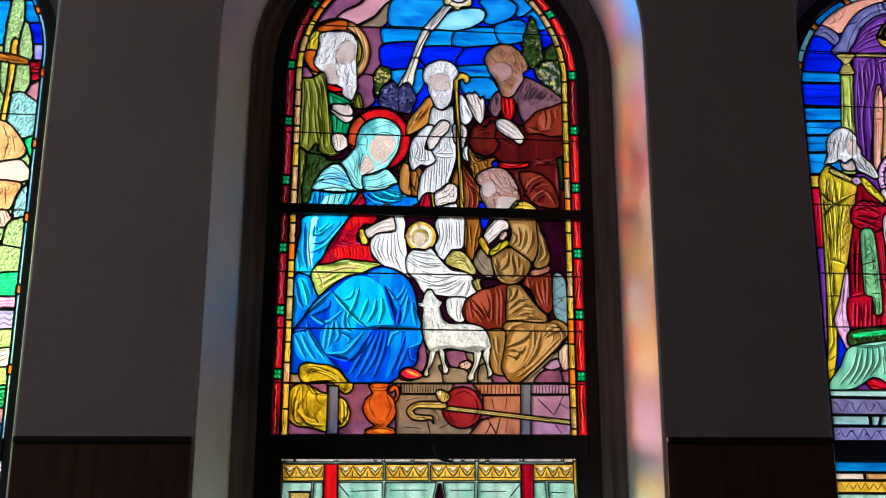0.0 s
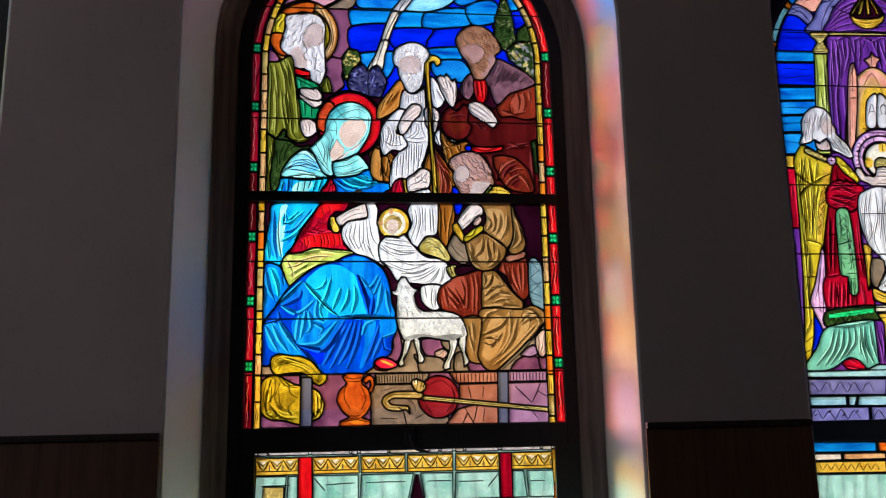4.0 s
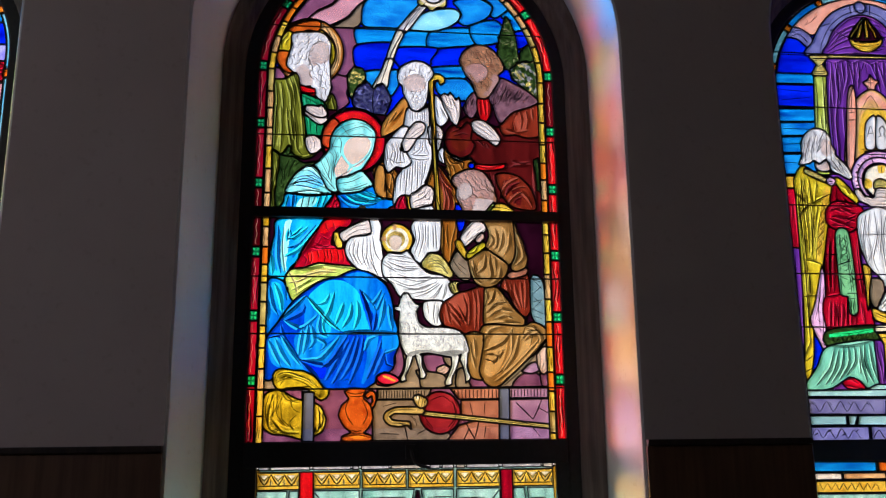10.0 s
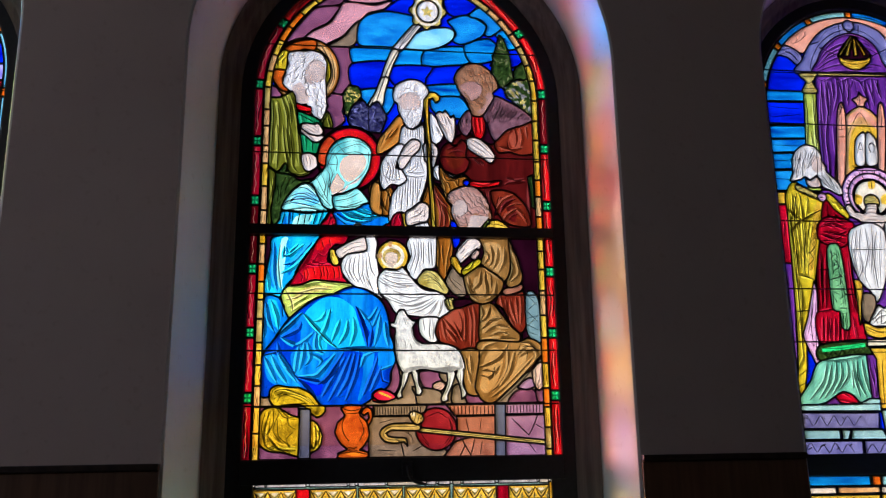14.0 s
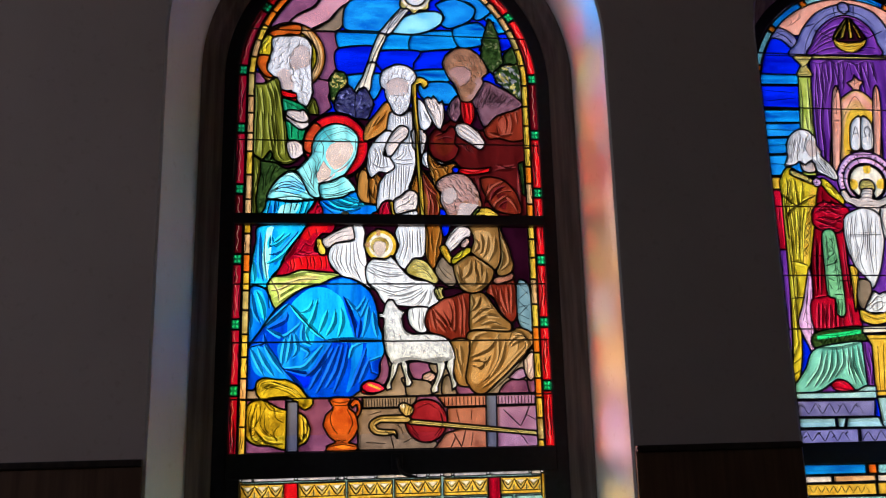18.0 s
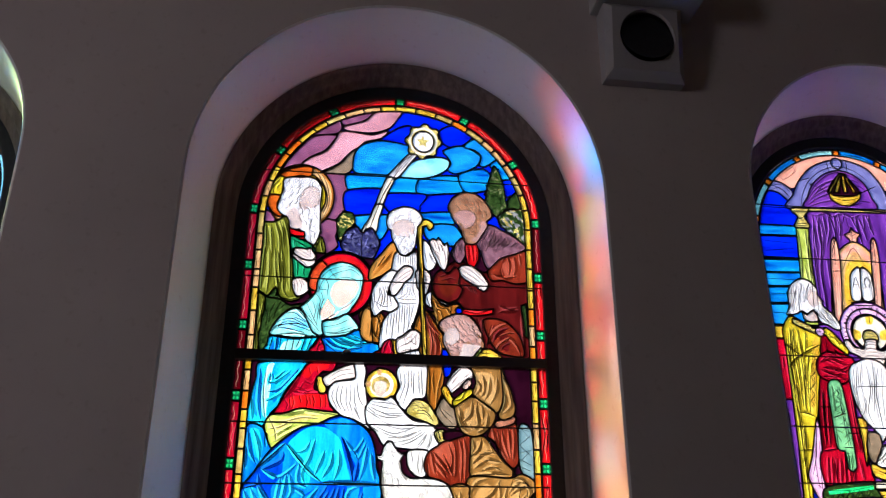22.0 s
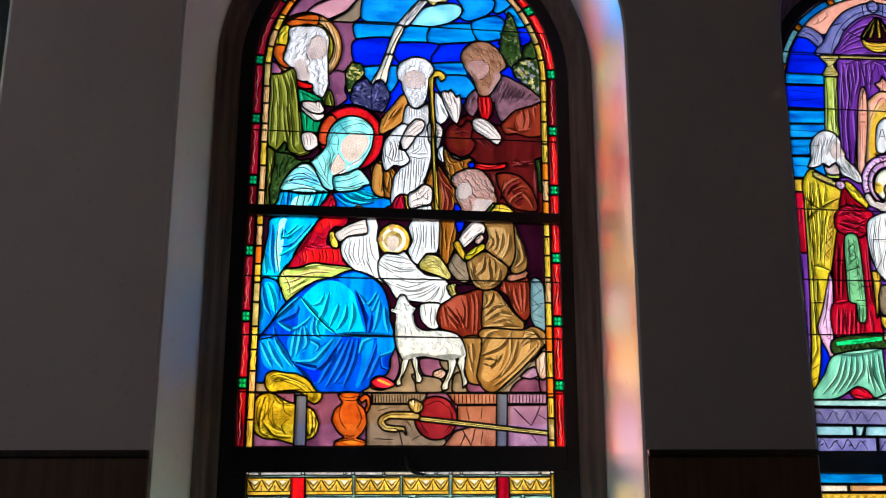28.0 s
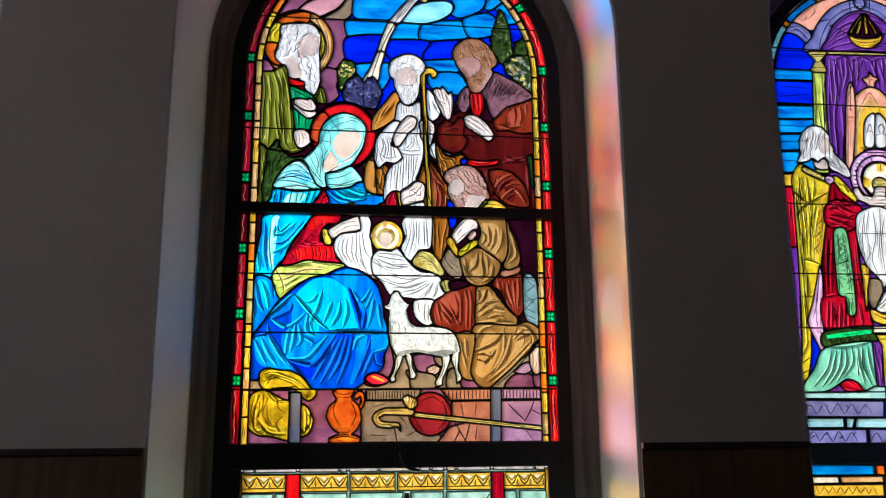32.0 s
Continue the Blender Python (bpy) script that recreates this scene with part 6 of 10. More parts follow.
D.fold(3.6, (-13.5, 188.9), (-10.5, 196.2), (-8.7, 201.7))
D.fold(3.6, (-11.1, 190.1), (-8.7, 195.6), (-7.5, 198.6))
D.fold(3.6, (-7.8, 197.1), (-3.8, 198.6))
D.fold(3.6, (-7.8, 197.1), (-7.2, 193.7), (-5, 192.8))
D.fold(3.6, (-41.2, 206.5), (-40.1, 201.7), (-35.2, 195.4))
D.fold(3.6, (-45.2, 201.7), (-42.9, 196.9), (-40.4, 192.1))
D.fold(3.6, (-43.1, 202.3), (-40.6, 196.9), (-37.5, 192.7))
D.fold(3.6, (-41.1, 202.9), (-38.2, 198.1), (-34.6, 193.3))
D.fold(3.6, (-43.7, 220.1), (-41.7, 214.5), (-40.9, 209))
D.fold(3.6, (-45.2, 219.4), (-44.4, 213.3), (-41.5, 208.4))
D.fold(3.6, (-40.1, 219.5), (-39.6, 214.5), (-37.5, 213.9))
D.fold(3.6, (-43.1, 239.6), (-43.1, 228.8), (-41.7, 222.9))
D.fold(3.6, (-41.2, 239), (-41.6, 232), (-40.5, 223.5))
D.fold(3.6, (-39.7, 238.4), (-40.2, 234.6), (-38.1, 235.2), (-33.2, 239.1))
D.fold(3.6, (-40.1, 232), (-36.2, 233.3), (-30.8, 239.8))
D.fold(3.6, (-40.9, 228.8), (-35.5, 232.1), (-29.6, 239.9))
D.fold(3.6, (-39.9, 224.5), (-34.9, 230.2), (-30.1, 237.9))
D.fold(3.6, (-45.2, 230), (-44.4, 222.8))
D.fold(3.6, (-45.9, 215.1), (-45.4, 207.7))
D.fold(3.6, (-39.1, 237.8), (-38.7, 235.9), (-35.1, 239.1))
D.ink(3.4, (-33.3, 215.8), (-29, 210.9), (-25.2, 206.9), (-21.6, 204.1))
D.ink(3.4, (-21.6, 204.1), (-13.6, 204), (-3.5, 203.8))
D.ink(3.4, (-45.5, 202), (-40.8, 203.2))
D.ink(3.4, (-41.2, 208.4), (-33.3, 216.1))
D.ink(1.6, (-15.3, 217.8), (-11.9, 213.7), (-8.8, 218.1))
D.ink(1.6, (-16.2, 218.4), (-13.7, 211.5), (-12.1, 204.7))
D.ink(1.6, (-40.6, 208.1), (-34.9, 205.3), (-29.5, 209.6))
D.ink(1.6, (-34.9, 195.1), (-31, 195.3), (-28.1, 195.9), (-22.2, 202.9))
D.ink(1.6, (-34.9, 195.1), (-26.8, 193.5), (-22.7, 198.6), (-19.7, 203.2))
D.ink(1.6, (-41.2, 206.5), (-40.1, 201.7), (-35.2, 195.4), (-27.9, 187.3))
D.ink(1.6, (-24.2, 217.7), (-25.9, 211.5), (-28, 206.6), (-26.4, 202.9))
D.ink(1.6, (-7.8, 197.1), (-3.8, 198.6))
D.ink(1.6, (-7.8, 197.1), (-7.2, 193.7), (-5, 192.8))
D.ink(1.6, (-21.3, 188.4), (-19.5, 189), (-18.3, 186.9))
D.ink(1.6, (-40.1, 232), (-36.2, 233.3), (-30.8, 239.8))
D.ink(1.6, (-39.7, 238.4), (-40.2, 234.6), (-38.1, 235.2), (-33.2, 239.1))
D.ink(1.6, (-18.6, 214), (-19.2, 209.7), (-21.6, 205.3))
D.ink(1.6, (-13.5, 188.9), (-10.5, 196.2), (-8.7, 201.7))
D.soft("ruby_lit", (-10.5, 189.2), (-8.2, 191), (-5, 190.3), (-2.8, 188.5), (-5, 187.3), (-8.6, 187.4), group="shoeB")
D.soft("gold", (-8.6, 190.1), (-7.6, 190.1), (-4.1, 188.5), (-4.5, 188.1), (-8.2, 189.6), group="shoeB")
D.ink(1.4, (-7.6, 190.1), (-7.8, 189.5))
D.ink(1.4, (-6.7, 189.7), (-7, 189.1))
D.ink(1.4, (-5.9, 189.3), (-6.1, 188.7))
D.ink(1.4, (-5, 188.9), (-5.3, 188.3))
# drawing on the shepherd
D.soft("white", (-3.6, 295.5), (-2.6, 297.6), (0.1, 299.2), (3.4, 299.8), (6.8, 298.6), (8.9, 296), (8.5, 293.8), (7.1, 292.4), (6.9, 290.2), (6.4, 286), (5, 283.1), (3, 281.2), (1.1, 282.3), (-0.6, 285), (-1.9, 287.8), (-2.2, 290.6), (-3.2, 292.6), group="headC")
D.soft("flesh", (-1.6, 292.6), (0.1, 294.2), (2.8, 295), (5.1, 294.4), (6.2, 292.3), (5.9, 289.6), (4.4, 288.2), (1.7, 288.3), (-0.6, 288.5), (-1.6, 290.6), group="headC")
D.locks("white", 34, 2.2, 2.4, 60, -3.6, 8.9, 292.8, 299.7)
D.locks("white", 40, 2.2, 2.6, -90, -2.2, 7, 281.4, 289.9)
D.ink(1, (-1.6, 290.6), (-1.6, 292.6), (0.1, 294.2), (2.8, 295), (5.1, 294.4), (6.2, 292.3), (5.9, 289.6))
D.ink(1, (-0.6, 288.5), (1.7, 288.3), (4.4, 288.2))
D.fold(3, (-3.2, 261.6), (-4.2, 255.5), (-4.5, 251.5))
D.fold(3, (0, 262.3), (-0.6, 255.6), (-1, 251.2))
D.fold(3, (3.3, 263.1), (3.2, 257), (2.9, 251.7))
D.fold(3, (6.2, 263.2), (5.5, 259.1), (4.2, 253.7))
D.fold(3, (0.7, 264), (3.9, 263.4), (7.2, 263.9))
D.fold(3, (1, 265.2), (3.9, 264.9), (6.9, 265.2))
D.fold(2.6, (-1.9, 261.9), (-2.6, 255.5), (-2.9, 251.5))
D.fold(2.6, (1.6, 262.7), (1.3, 255.6), (1, 251.6))
D.fold(2.6, (4.9, 263.1), (4.7, 257.1), (4.2, 253))
D.fold(2.6, (2.4, 282.3), (2.4, 278.2))
D.fold(2.6, (4, 282.4), (4.3, 277.5))
D.fold(2.6, (5.7, 281.8), (5.6, 277.6))
D.fold(2.6, (0.7, 281.6), (0.7, 278.1))
D.fold(2.6, (6.6, 274.1), (5.9, 269.3), (7.2, 265.4))
D.fold(2.6, (4.3, 270.6), (3.9, 267.2), (0.8, 264.9))
D.fold(2.6, (2.6, 270.6), (2.1, 266.5))
D.fold(2.6, (-2.6, 261.6), (-3.3, 256.2))
D.fold(2.6, (-1, 262), (-1.5, 255.6))
D.fold(2.6, (0.8, 262.3), (0.4, 256.3))
D.fold(2.6, (2.5, 262.9), (2.3, 257))
D.fold(2.6, (4.1, 263.1), (4, 257.7))
D.fold(2.6, (1.4, 280.9), (1.6, 277.4))
D.fold(2.6, (3.2, 281), (3.3, 277.1))
D.fold(2.6, (4.9, 281), (5, 277.7))
D.fold(2.6, (4.9, 270), (4.9, 266.9), (2.6, 265))
D.fold(2.6, (1, 269.2), (1.5, 266.4))
D.fold(2.8, (-7.7, 268.9), (-7.1, 264.8), (-7.7, 260.8))
D.fold(2.8, (-6.1, 269.6), (-5.2, 266.2), (-6.3, 262.8), (-5.1, 260.7))
D.fold(2.8, (-4.5, 269.7), (-3.5, 266.3), (-4.2, 262.1))
D.fold(2.8, (-2.9, 269.4), (-1.9, 266.3), (-1.3, 262.2))
D.fold(2.8, (-7.1, 264), (-3.9, 262.1), (-0.6, 262.8))
D.fold(2.8, (11.8, 267.4), (13.1, 264.7), (17, 263.3))
D.fold(2.8, (11.1, 266), (13.7, 262.7), (15.6, 259.7))
D.fold(2.8, (9.8, 269.4), (12.4, 262), (15, 259.3))
D.fold(2.8, (-8.1, 266.2), (-7.6, 262.1))
D.fold(2.8, (-5.5, 269), (-4.4, 265.6), (-5.1, 261.8))
D.fold(2.8, (-3.7, 269.4), (-2.7, 266), (-2.6, 262.3))
D.fold(2.8, (12.4, 266.1), (15, 264.1))
D.fold(2.8, (10.5, 266.7), (11.9, 262.7))
D.fold(2.8, (13.8, 265.8), (17.3, 264.2))
D.fold(2.6, (10, 282.6), (10.6, 279.1))
D.fold(2.6, (11.3, 283), (12.6, 279.2))
D.fold(2.6, (9.3, 281.9), (9.7, 278.4))
D.fold(2.6, (12, 282), (13.6, 278.2))
D.ink(1.4, (-0.6, 272.5), (2.7, 276.1), (5, 276.9))
D.ink(1.4, (0, 271.5), (3.3, 274.7), (5.4, 275.8))
D.ink(1.4, (0.7, 270.9), (4, 273.7), (5.4, 274.7))
D.ink(1.4, (-0.9, 269.8), (1.3, 271.6))
D.ink(1.4, (7.3, 275.9), (11.2, 275))
D.ink(1.4, (7.4, 274.5), (11.5, 273.6))
D.ink(1.4, (7.6, 273.1), (11.3, 272.4))
D.ink(1.4, (7.8, 271.8), (10.9, 271.4))
D.ink(1.4, (9.9, 270.1), (11.2, 268.8))
D.ink(2.2, (7.9, 260.5), (5.3, 255.1))
D.ink(2.2, (10.4, 260.6), (12.3, 255.9), (15.7, 252.6))
D.ink(2.2, (11.1, 262), (16.2, 255.9))
D.ink(2.2, (11.7, 255.9), (12.9, 250.5), (12.2, 245.2))
D.ink(2.2, (13.6, 253.9), (15.9, 249.3), (15.4, 245.3))
D.ink(2.2, (9.7, 250.5), (10.9, 245.2))
D.ink(2.2, (-5.1, 259.5), (-6.4, 251.4))
D.ink(2.2, (-7.7, 258.7), (-8.3, 251.4))
D.ink(2.2, (8.4, 259.2), (7.1, 255.1))
D.ink(2.2, (12.9, 253.9), (14.3, 249.2), (13.8, 245.2))
D.ink(2.2, (-6.5, 278.5), (-8.1, 274.3))
D.ink(2.2, (-3.9, 280.7), (-6.5, 276.5))
D.ink(2.2, (-1.9, 281.5), (-5.2, 277.2))
D.soft("white", (1.9, 246), (3.8, 247.7), (6.4, 248.9), (8.1, 247.6), (8.3, 245), (1.3, 244.9), group="clothM")
D.ink(1.4, (3.8, 247.4), (3.2, 245))
D.ink(1.4, (5.4, 248.3), (5.4, 245.1))
D.ink(1.4, (6.9, 248.4), (7.2, 245.2))
D.soft("crimson", (-4.7, 246.7), (-3.4, 249.7), (-1, 250.8), (0.2, 246.3), (-0.5, 245.1), (-4.4, 245), group="cuffM")
D.soft("gold", (-0.9, 250.8), (0.6, 250.5), (1.1, 245.8), (0, 245.2), group="braidM")
D.soft("pale", (0.6, 250.7), (2.8, 252.3), (5.3, 254.4), (7.7, 254), (8.8, 252), (8.2, 248), (5.2, 246.9), (1.1, 246.1), group="handM")
D.ink(1.2, (5.3, 254.1), (3.9, 252.6), (4.2, 251))
D.ink(1.2, (6.5, 253.9), (5.5, 252), (5.9, 250))
D.ink(1.2, (7.6, 253.4), (7, 251.1), (7.3, 249.1))
D.ink(1.2, (4.2, 251), (5.9, 250), (7.3, 249.1))
D.ink(1.2, (3.2, 251.9), (3.8, 249))
D.ink(1.2, (8.8, 252), (7.9, 251.1))
# drawing on the man in maroon
D.soft("tawny", (18.4, 300), (19.3, 302.9), (21, 305.1), (23.8, 306.4), (27.2, 306.6), (29.9, 305.3), (32.3, 302.5), (33.6, 299.3), (33.2, 297.1), (31.4, 296.3), (30.9, 295.2), (29.4, 295.5), (30.1, 293.3), (28.9, 290.4), (27.2, 288.5), (25.1, 288.8), (23.5, 290.6), (22.9, 293), (21.9, 295.1), (20.2, 297.2), (19.2, 298.3), group="headE")
D.soft("ruddy", (20.2, 297.8), (22.3, 299.6), (25.7, 299.9), (27.7, 298.8), (28.4, 296.9), (27.6, 294.7), (26.2, 293.2), (24.2, 292.4), (23.2, 294.5), (21.7, 295.8), group="headE")
D.soft("ruddy", (29.6, 295.3), (31.6, 296.1), (32.5, 294), (30.2, 290.1), (28.2, 287.8), (26.3, 288.2), (28.6, 290.3), (29.9, 292.9), group="headE")
D.locks("tawny", 90, 2.2, 1.9, -60, 18.3, 33.6, 288.5, 306.2)
D.ink(1, (20.2, 297.8), (22.3, 299.6), (25.7, 299.9), (27.7, 298.8), (28.4, 296.9), (27.6, 294.7), (26.2, 293.2), (24.2, 292.4), (23.2, 294.5), (21.7, 295.8), (20.2, 297.8))
D.comb(0.8, 26, ((19.4, 286.5), (21.1, 287.6), (22.1, 288), (23.4, 286.6)), ((19, 282.2), (19.9, 279.5), (20.9, 279.9), (24, 283.8)))
D.comb(0.8, 44, ((33, 295.3), (36.5, 293.2), (40.5, 291.6), (43.9, 288.9), (45.5, 286.4)), ((28.7, 281.2), (32.1, 284.1), (34.8, 283.5), (39, 285.1), (44.4, 285.7)))
D.comb(0.8, 30, ((34.4, 293.5), (37.8, 291.5), (41.8, 289.5)), ((29.8, 284.1), (33.5, 284.9), (37.6, 285.4)))
D.ink(1.5, (25.1, 286.7), (25.3, 282.5), (25.6, 280))
D.ink(1.5, (26.4, 286.8), (27, 282.5), (27.2, 280.1))
D.ink(1.5, (27.8, 286.8), (28.4, 283.3), (28, 280.1))
D.ink(1.5, (12.7, 288), (14.1, 284.2))
D.ink(1.5, (14, 287.3), (15.2, 284.2))
D.ink(1.5, (15.5, 286.3), (16.3, 283.4))
D.ink(1.5, (13.3, 283.4), (16, 282.1))
D.ink(1.5, (12, 286.2), (14, 282.4), (15.4, 280.7))
D.soft("rust", (33.2, 273.6), (36.1, 280.1), (39.6, 282.7), (44.4, 283.5), (45.5, 280.4), (45.1, 275.8), (42.7, 274.3), (37.2, 273.6), group="armE")
D.soft("rust_lit", (37.4, 279.4), (39.9, 281.6), (42.2, 281.3), (42.2, 277.5), (40.3, 274.9), (38.3, 275.9), group="armE")
D.fold(3.2, (31.1, 245.6), (31.9, 251.6), (34.7, 255.8), (38.8, 257.9), (42.8, 258.7))
D.fold(3.2, (33.2, 249.7), (34.6, 253.7), (37.4, 255.8), (42.1, 256.6))
D.fold(3.2, (33.8, 247), (35.9, 250.4), (39.3, 252.5), (41.8, 249.8), (43.1, 246.5))
D.fold(3.2, (35.1, 245.7), (37.2, 249.7), (39.5, 250.8))
D.fold(3.2, (36, 253.1), (39.3, 254.5), (42.7, 253.9))
D.fold(3.2, (33.1, 257.1), (32, 253), (31.6, 249.6))
D.fold(3.2, (27.5, 261), (28.5, 257.7), (28.1, 254.9))
D.fold(3.2, (34.9, 261.2), (36.9, 262.3), (43, 262.8))
D.fold(3.2, (35.6, 264), (39.6, 263.1), (45, 264.6))
D.fold(3.2, (43.6, 261.5), (44, 255.3), (44.4, 247.9))
D.fold(3.2, (29.5, 260.4), (30, 255), (29.6, 249.6))
D.fold(3.2, (26.2, 261), (26.8, 256.3), (28.3, 252.2))
D.fold(3, (37.4, 280.1), (38.9, 283), (40.1, 279.5), (39.7, 275.3))
D.fold(3, (41.6, 283.1), (42.2, 278.9), (41.3, 274.6))
D.fold(3, (43.7, 283.9), (44.2, 278.9))
D.fold(3, (36.7, 278), (37.3, 274.5))
D.fold(3, (13.9, 275.8), (17.2, 276.6), (19.8, 275.3))
D.fold(3, (15.2, 273.7), (18.5, 275.2))
D.fold(3, (33.3, 275.7), (37.3, 274.5), (42.7, 275.4))
D.fold(3, (15.8, 272.4), (19.2, 273.5), (21.1, 272.9))
D.ink(1.6, (31.1, 245.6), (31.9, 251.6), (34.7, 255.8), (38.8, 257.9))
D.ink(1.6, (33.8, 247), (35.9, 250.4), (39.3, 252.5))
D.ink(1.3, (21.9, 277.4), (25.8, 274.7))
D.ink(1.3, (23.2, 278.2), (26.9, 275.8))
D.ink(1.3, (25.3, 278.6), (28, 276.5))
D.ink(1.3, (22.2, 276.1), (25.3, 273.2))
D.ink(1.3, (24.5, 273.4), (27.8, 271.4))
D.comb(0.9, 12, ((23.8, 272.3), (25.4, 271.3), (27.4, 270)), ((25.1, 269.6), (26.7, 268.2), (28.7, 267.6)))
# drawing on the kneeling man
D.soft("rosewood", (14.9, 256.3), (15.6, 258), (17.6, 259.4), (20.2, 260.3), (23.6, 260.6), (26.2, 259.3), (28.4, 256.3), (29.7, 253.6), (29.3, 250.9), (27.9, 249.5), (26, 250), (25, 251.2), (23.7, 250), (22.6, 248.1), (21.3, 246.3), (19.3, 245.9), (18.4, 247.9), (17.4, 249.3), (16.8, 251.3), (17.4, 253.3), (16.2, 255.2), group="headF")
D.soft("flesh", (16.9, 254), (18.9, 255.6), (21.1, 255.4), (22.1, 253.4), (21.9, 251.4), (20.4, 250), (18.7, 249.3), (17.8, 250), (17.2, 251.3), group="headF")
D.soft("flesh", (23.3, 250), (26, 250), (29.4, 249.4), (27.9, 247.4), (25.9, 245.3), (21.8, 245.3), (22.5, 247.7), group="headF")
D.locks("rosewood", 70, 2.4, 2.1, -50, 14.9, 29.7, 246.1, 260.4)
D.ink(1, (16.9, 254), (18.9, 255.6), (21.1, 255.4), (22.1, 253.4), (21.9, 251.4), (20.4, 250), (18.7, 249.3), (17.8, 250), (17.2, 251.3), (16.9, 254))
D.ink(1.4, (41.6, 222.7), (45.3, 218.7))
D.ink(1.4, (45.4, 220.1), (41.4, 216.7))
D.ink(1.4, (41.4, 216.9), (45.5, 213))
D.ink(1.4, (45.6, 215.6), (41.5, 211.6))
D.ink(1.4, (41.2, 212.4), (45.4, 210.4))
D.ink(1.4, (42.2, 222), (44.8, 221.3))
D.ink(1.4, (41.6, 214.3), (45.2, 215.3))
D.ink(1.4, (41.8, 209.8), (45, 208.6))
D.ink(1.8, (39.1, 206), (41.6, 206), (44.8, 203.5))
D.ink(1.8, (39.7, 204.8), (42.9, 204.8), (45.5, 202.1))
D.ink(1.8, (38, 203.5), (39.1, 206))
D.ink(1.8, (41.5, 203.5), (40.8, 200.5))
D.ink(1.8, (43.5, 202.9), (43.4, 200.5))
D.ink(1.2, (43.7, 192.3), (43.3, 190.7))
D.ink(1.2, (44.6, 191.9), (44.4, 190.5))
D.ink(1.2, (45.6, 192.2), (45.6, 190.6))
D.ink(1.2, (46.5, 192.7), (46.8, 191.5))
D.ink(1.2, (11, 193), (10.8, 191.5))
D.ink(1.2, (11.9, 193), (11.9, 191.3))
D.ink(1.2, (12.7, 192.7), (12.6, 191.5))
# drawing on the lamb
D.soft("wool", (-5.1, 212.8), (-3.5, 212.7), (-2.7, 215.2), (-1.5, 217.2), (-0.1, 217.1), (1, 215.2), (2.8, 213.4), (4.7, 213.9), (3.5, 212.5), (2.6, 211), (3.6, 207.5), (6.1, 205.9), (9.9, 206), (14.2, 205.6), (17.4, 204.3), (19.1, 201.6), (19.9, 197.6), (17.2, 196.8), (14.1, 196), (9.8, 196.7), (6, 197.3), (2.6, 196.6), (-0.1, 195.8), (-2, 198.6), (-3.1, 202.3), (-3.3, 206.6), (-3.1, 211), (-4.4, 211.3), group="lamb")
D.soft("wool", (-0.7, 196.1), (1.4, 196.7), (0.5, 193.1), (-1, 189.9), (-0.8, 188.5), (-2.3, 187.9), (-2.7, 189.1), (-1.4, 191.9), group="lamb")
D.soft("wool", (2.3, 196.9), (4.2, 196.7), (4.5, 193.1), (5.8, 190.3), (5.1, 189.1), (3.8, 189.1), (3.5, 191.9), (2.8, 194.3), group="lamb")
D.soft("wool", (14, 196.7), (16.7, 196.4), (15.7, 192.4), (14.1, 188.8), (14.1, 187.2), (12.1, 186.8), (11.8, 188), (13.1, 190.6), (14.1, 193.6), group="lamb")
D.soft("wool", (17.6, 197.2), (19.5, 197.3), (19.2, 192.4), (20.3, 189.9), (20.1, 188.7), (18.7, 187.6), (18.6, 189.6), (17.8, 193), (16.9, 195.5), group="lamb")
D.locks("wool", 130, 1.5, 1, -60, 2.4, 19.7, 196.1, 206.3)
D.locks("wool", 44, 1.5, 0.9, -80, -3.3, 2.6, 196.1, 210.9)
D.soft("wool_dim", (-0.7, 196), (2.6, 196.9), (6, 197.5), (9.8, 196.8), (14.1, 196.2), (18.5, 197.3), (16, 198.4), (9.8, 197.8), (4.8, 198.5), (0.5, 197.7), group="lamb")
D.soft("wool_dim", (-3.3, 208.5), (-2.3, 206), (-2.1, 201), (-1.2, 197.4), (-2.1, 198.7), (-3.1, 202.3), group="lamb")
D.soft("wool_dim", (2.8, 211), (3.4, 207.5), (5.9, 205.9), (4.5, 205.2), (2.8, 207.2), (2.1, 210.3), group="lamb")
D.soft("wool_dim", (18.6, 201.8), (19.5, 197.9), (18.5, 197.4), (18.1, 200.4), group="lamb")
D.ink(1.3, (-4.3, 211.9), (-2.7, 212.2))
D.ink(1.3, (2.7, 212.7), (4.2, 213.4))
D.ink(1.3, (-1.3, 214.1), (-1.8, 212.2))
D.ink(1.3, (-0.1, 214.1), (0.5, 212.2))
D.ink(1.3, (-0.8, 216.6), (-0.6, 215.3))
D.ink(1.3, (-2, 206), (-1.5, 203.5))
D.ink(1.3, (-0.1, 207.2), (0.5, 204.7), (0, 202.3))
D.ink(1.3, (1.8, 206), (2.5, 203.5))
D.ink(1.3, (9.9, 205.4), (11.7, 204.1))
D.ink(1.3, (14.9, 204.8), (16.1, 202.9))
D.ink(1.2, (-0.1, 195.5), (-0.3, 192.8), (-1.5, 189.8))
D.ink(1.2, (3.6, 196.1), (3.8, 193.1), (4.8, 190.3))
D.ink(1.2, (15, 195.8), (14.7, 192.4), (13.2, 189.1))
D.ink(1.2, (18.5, 196.4), (18.4, 192.7), (19.4, 189.6))
D.soft("tan_lit", (27.2, 239.9), (30.3, 240.6), (33.2, 239.4), (33.5, 234.3), (32.4, 230.1), (29.6, 231.6), (27.7, 234.8), group="torsoF")
D.soft("tan_lit", (23.9, 228), (28.3, 229.7), (30.4, 225.4), (26.9, 221.4), (23.5, 223.7), group="sleeveF")
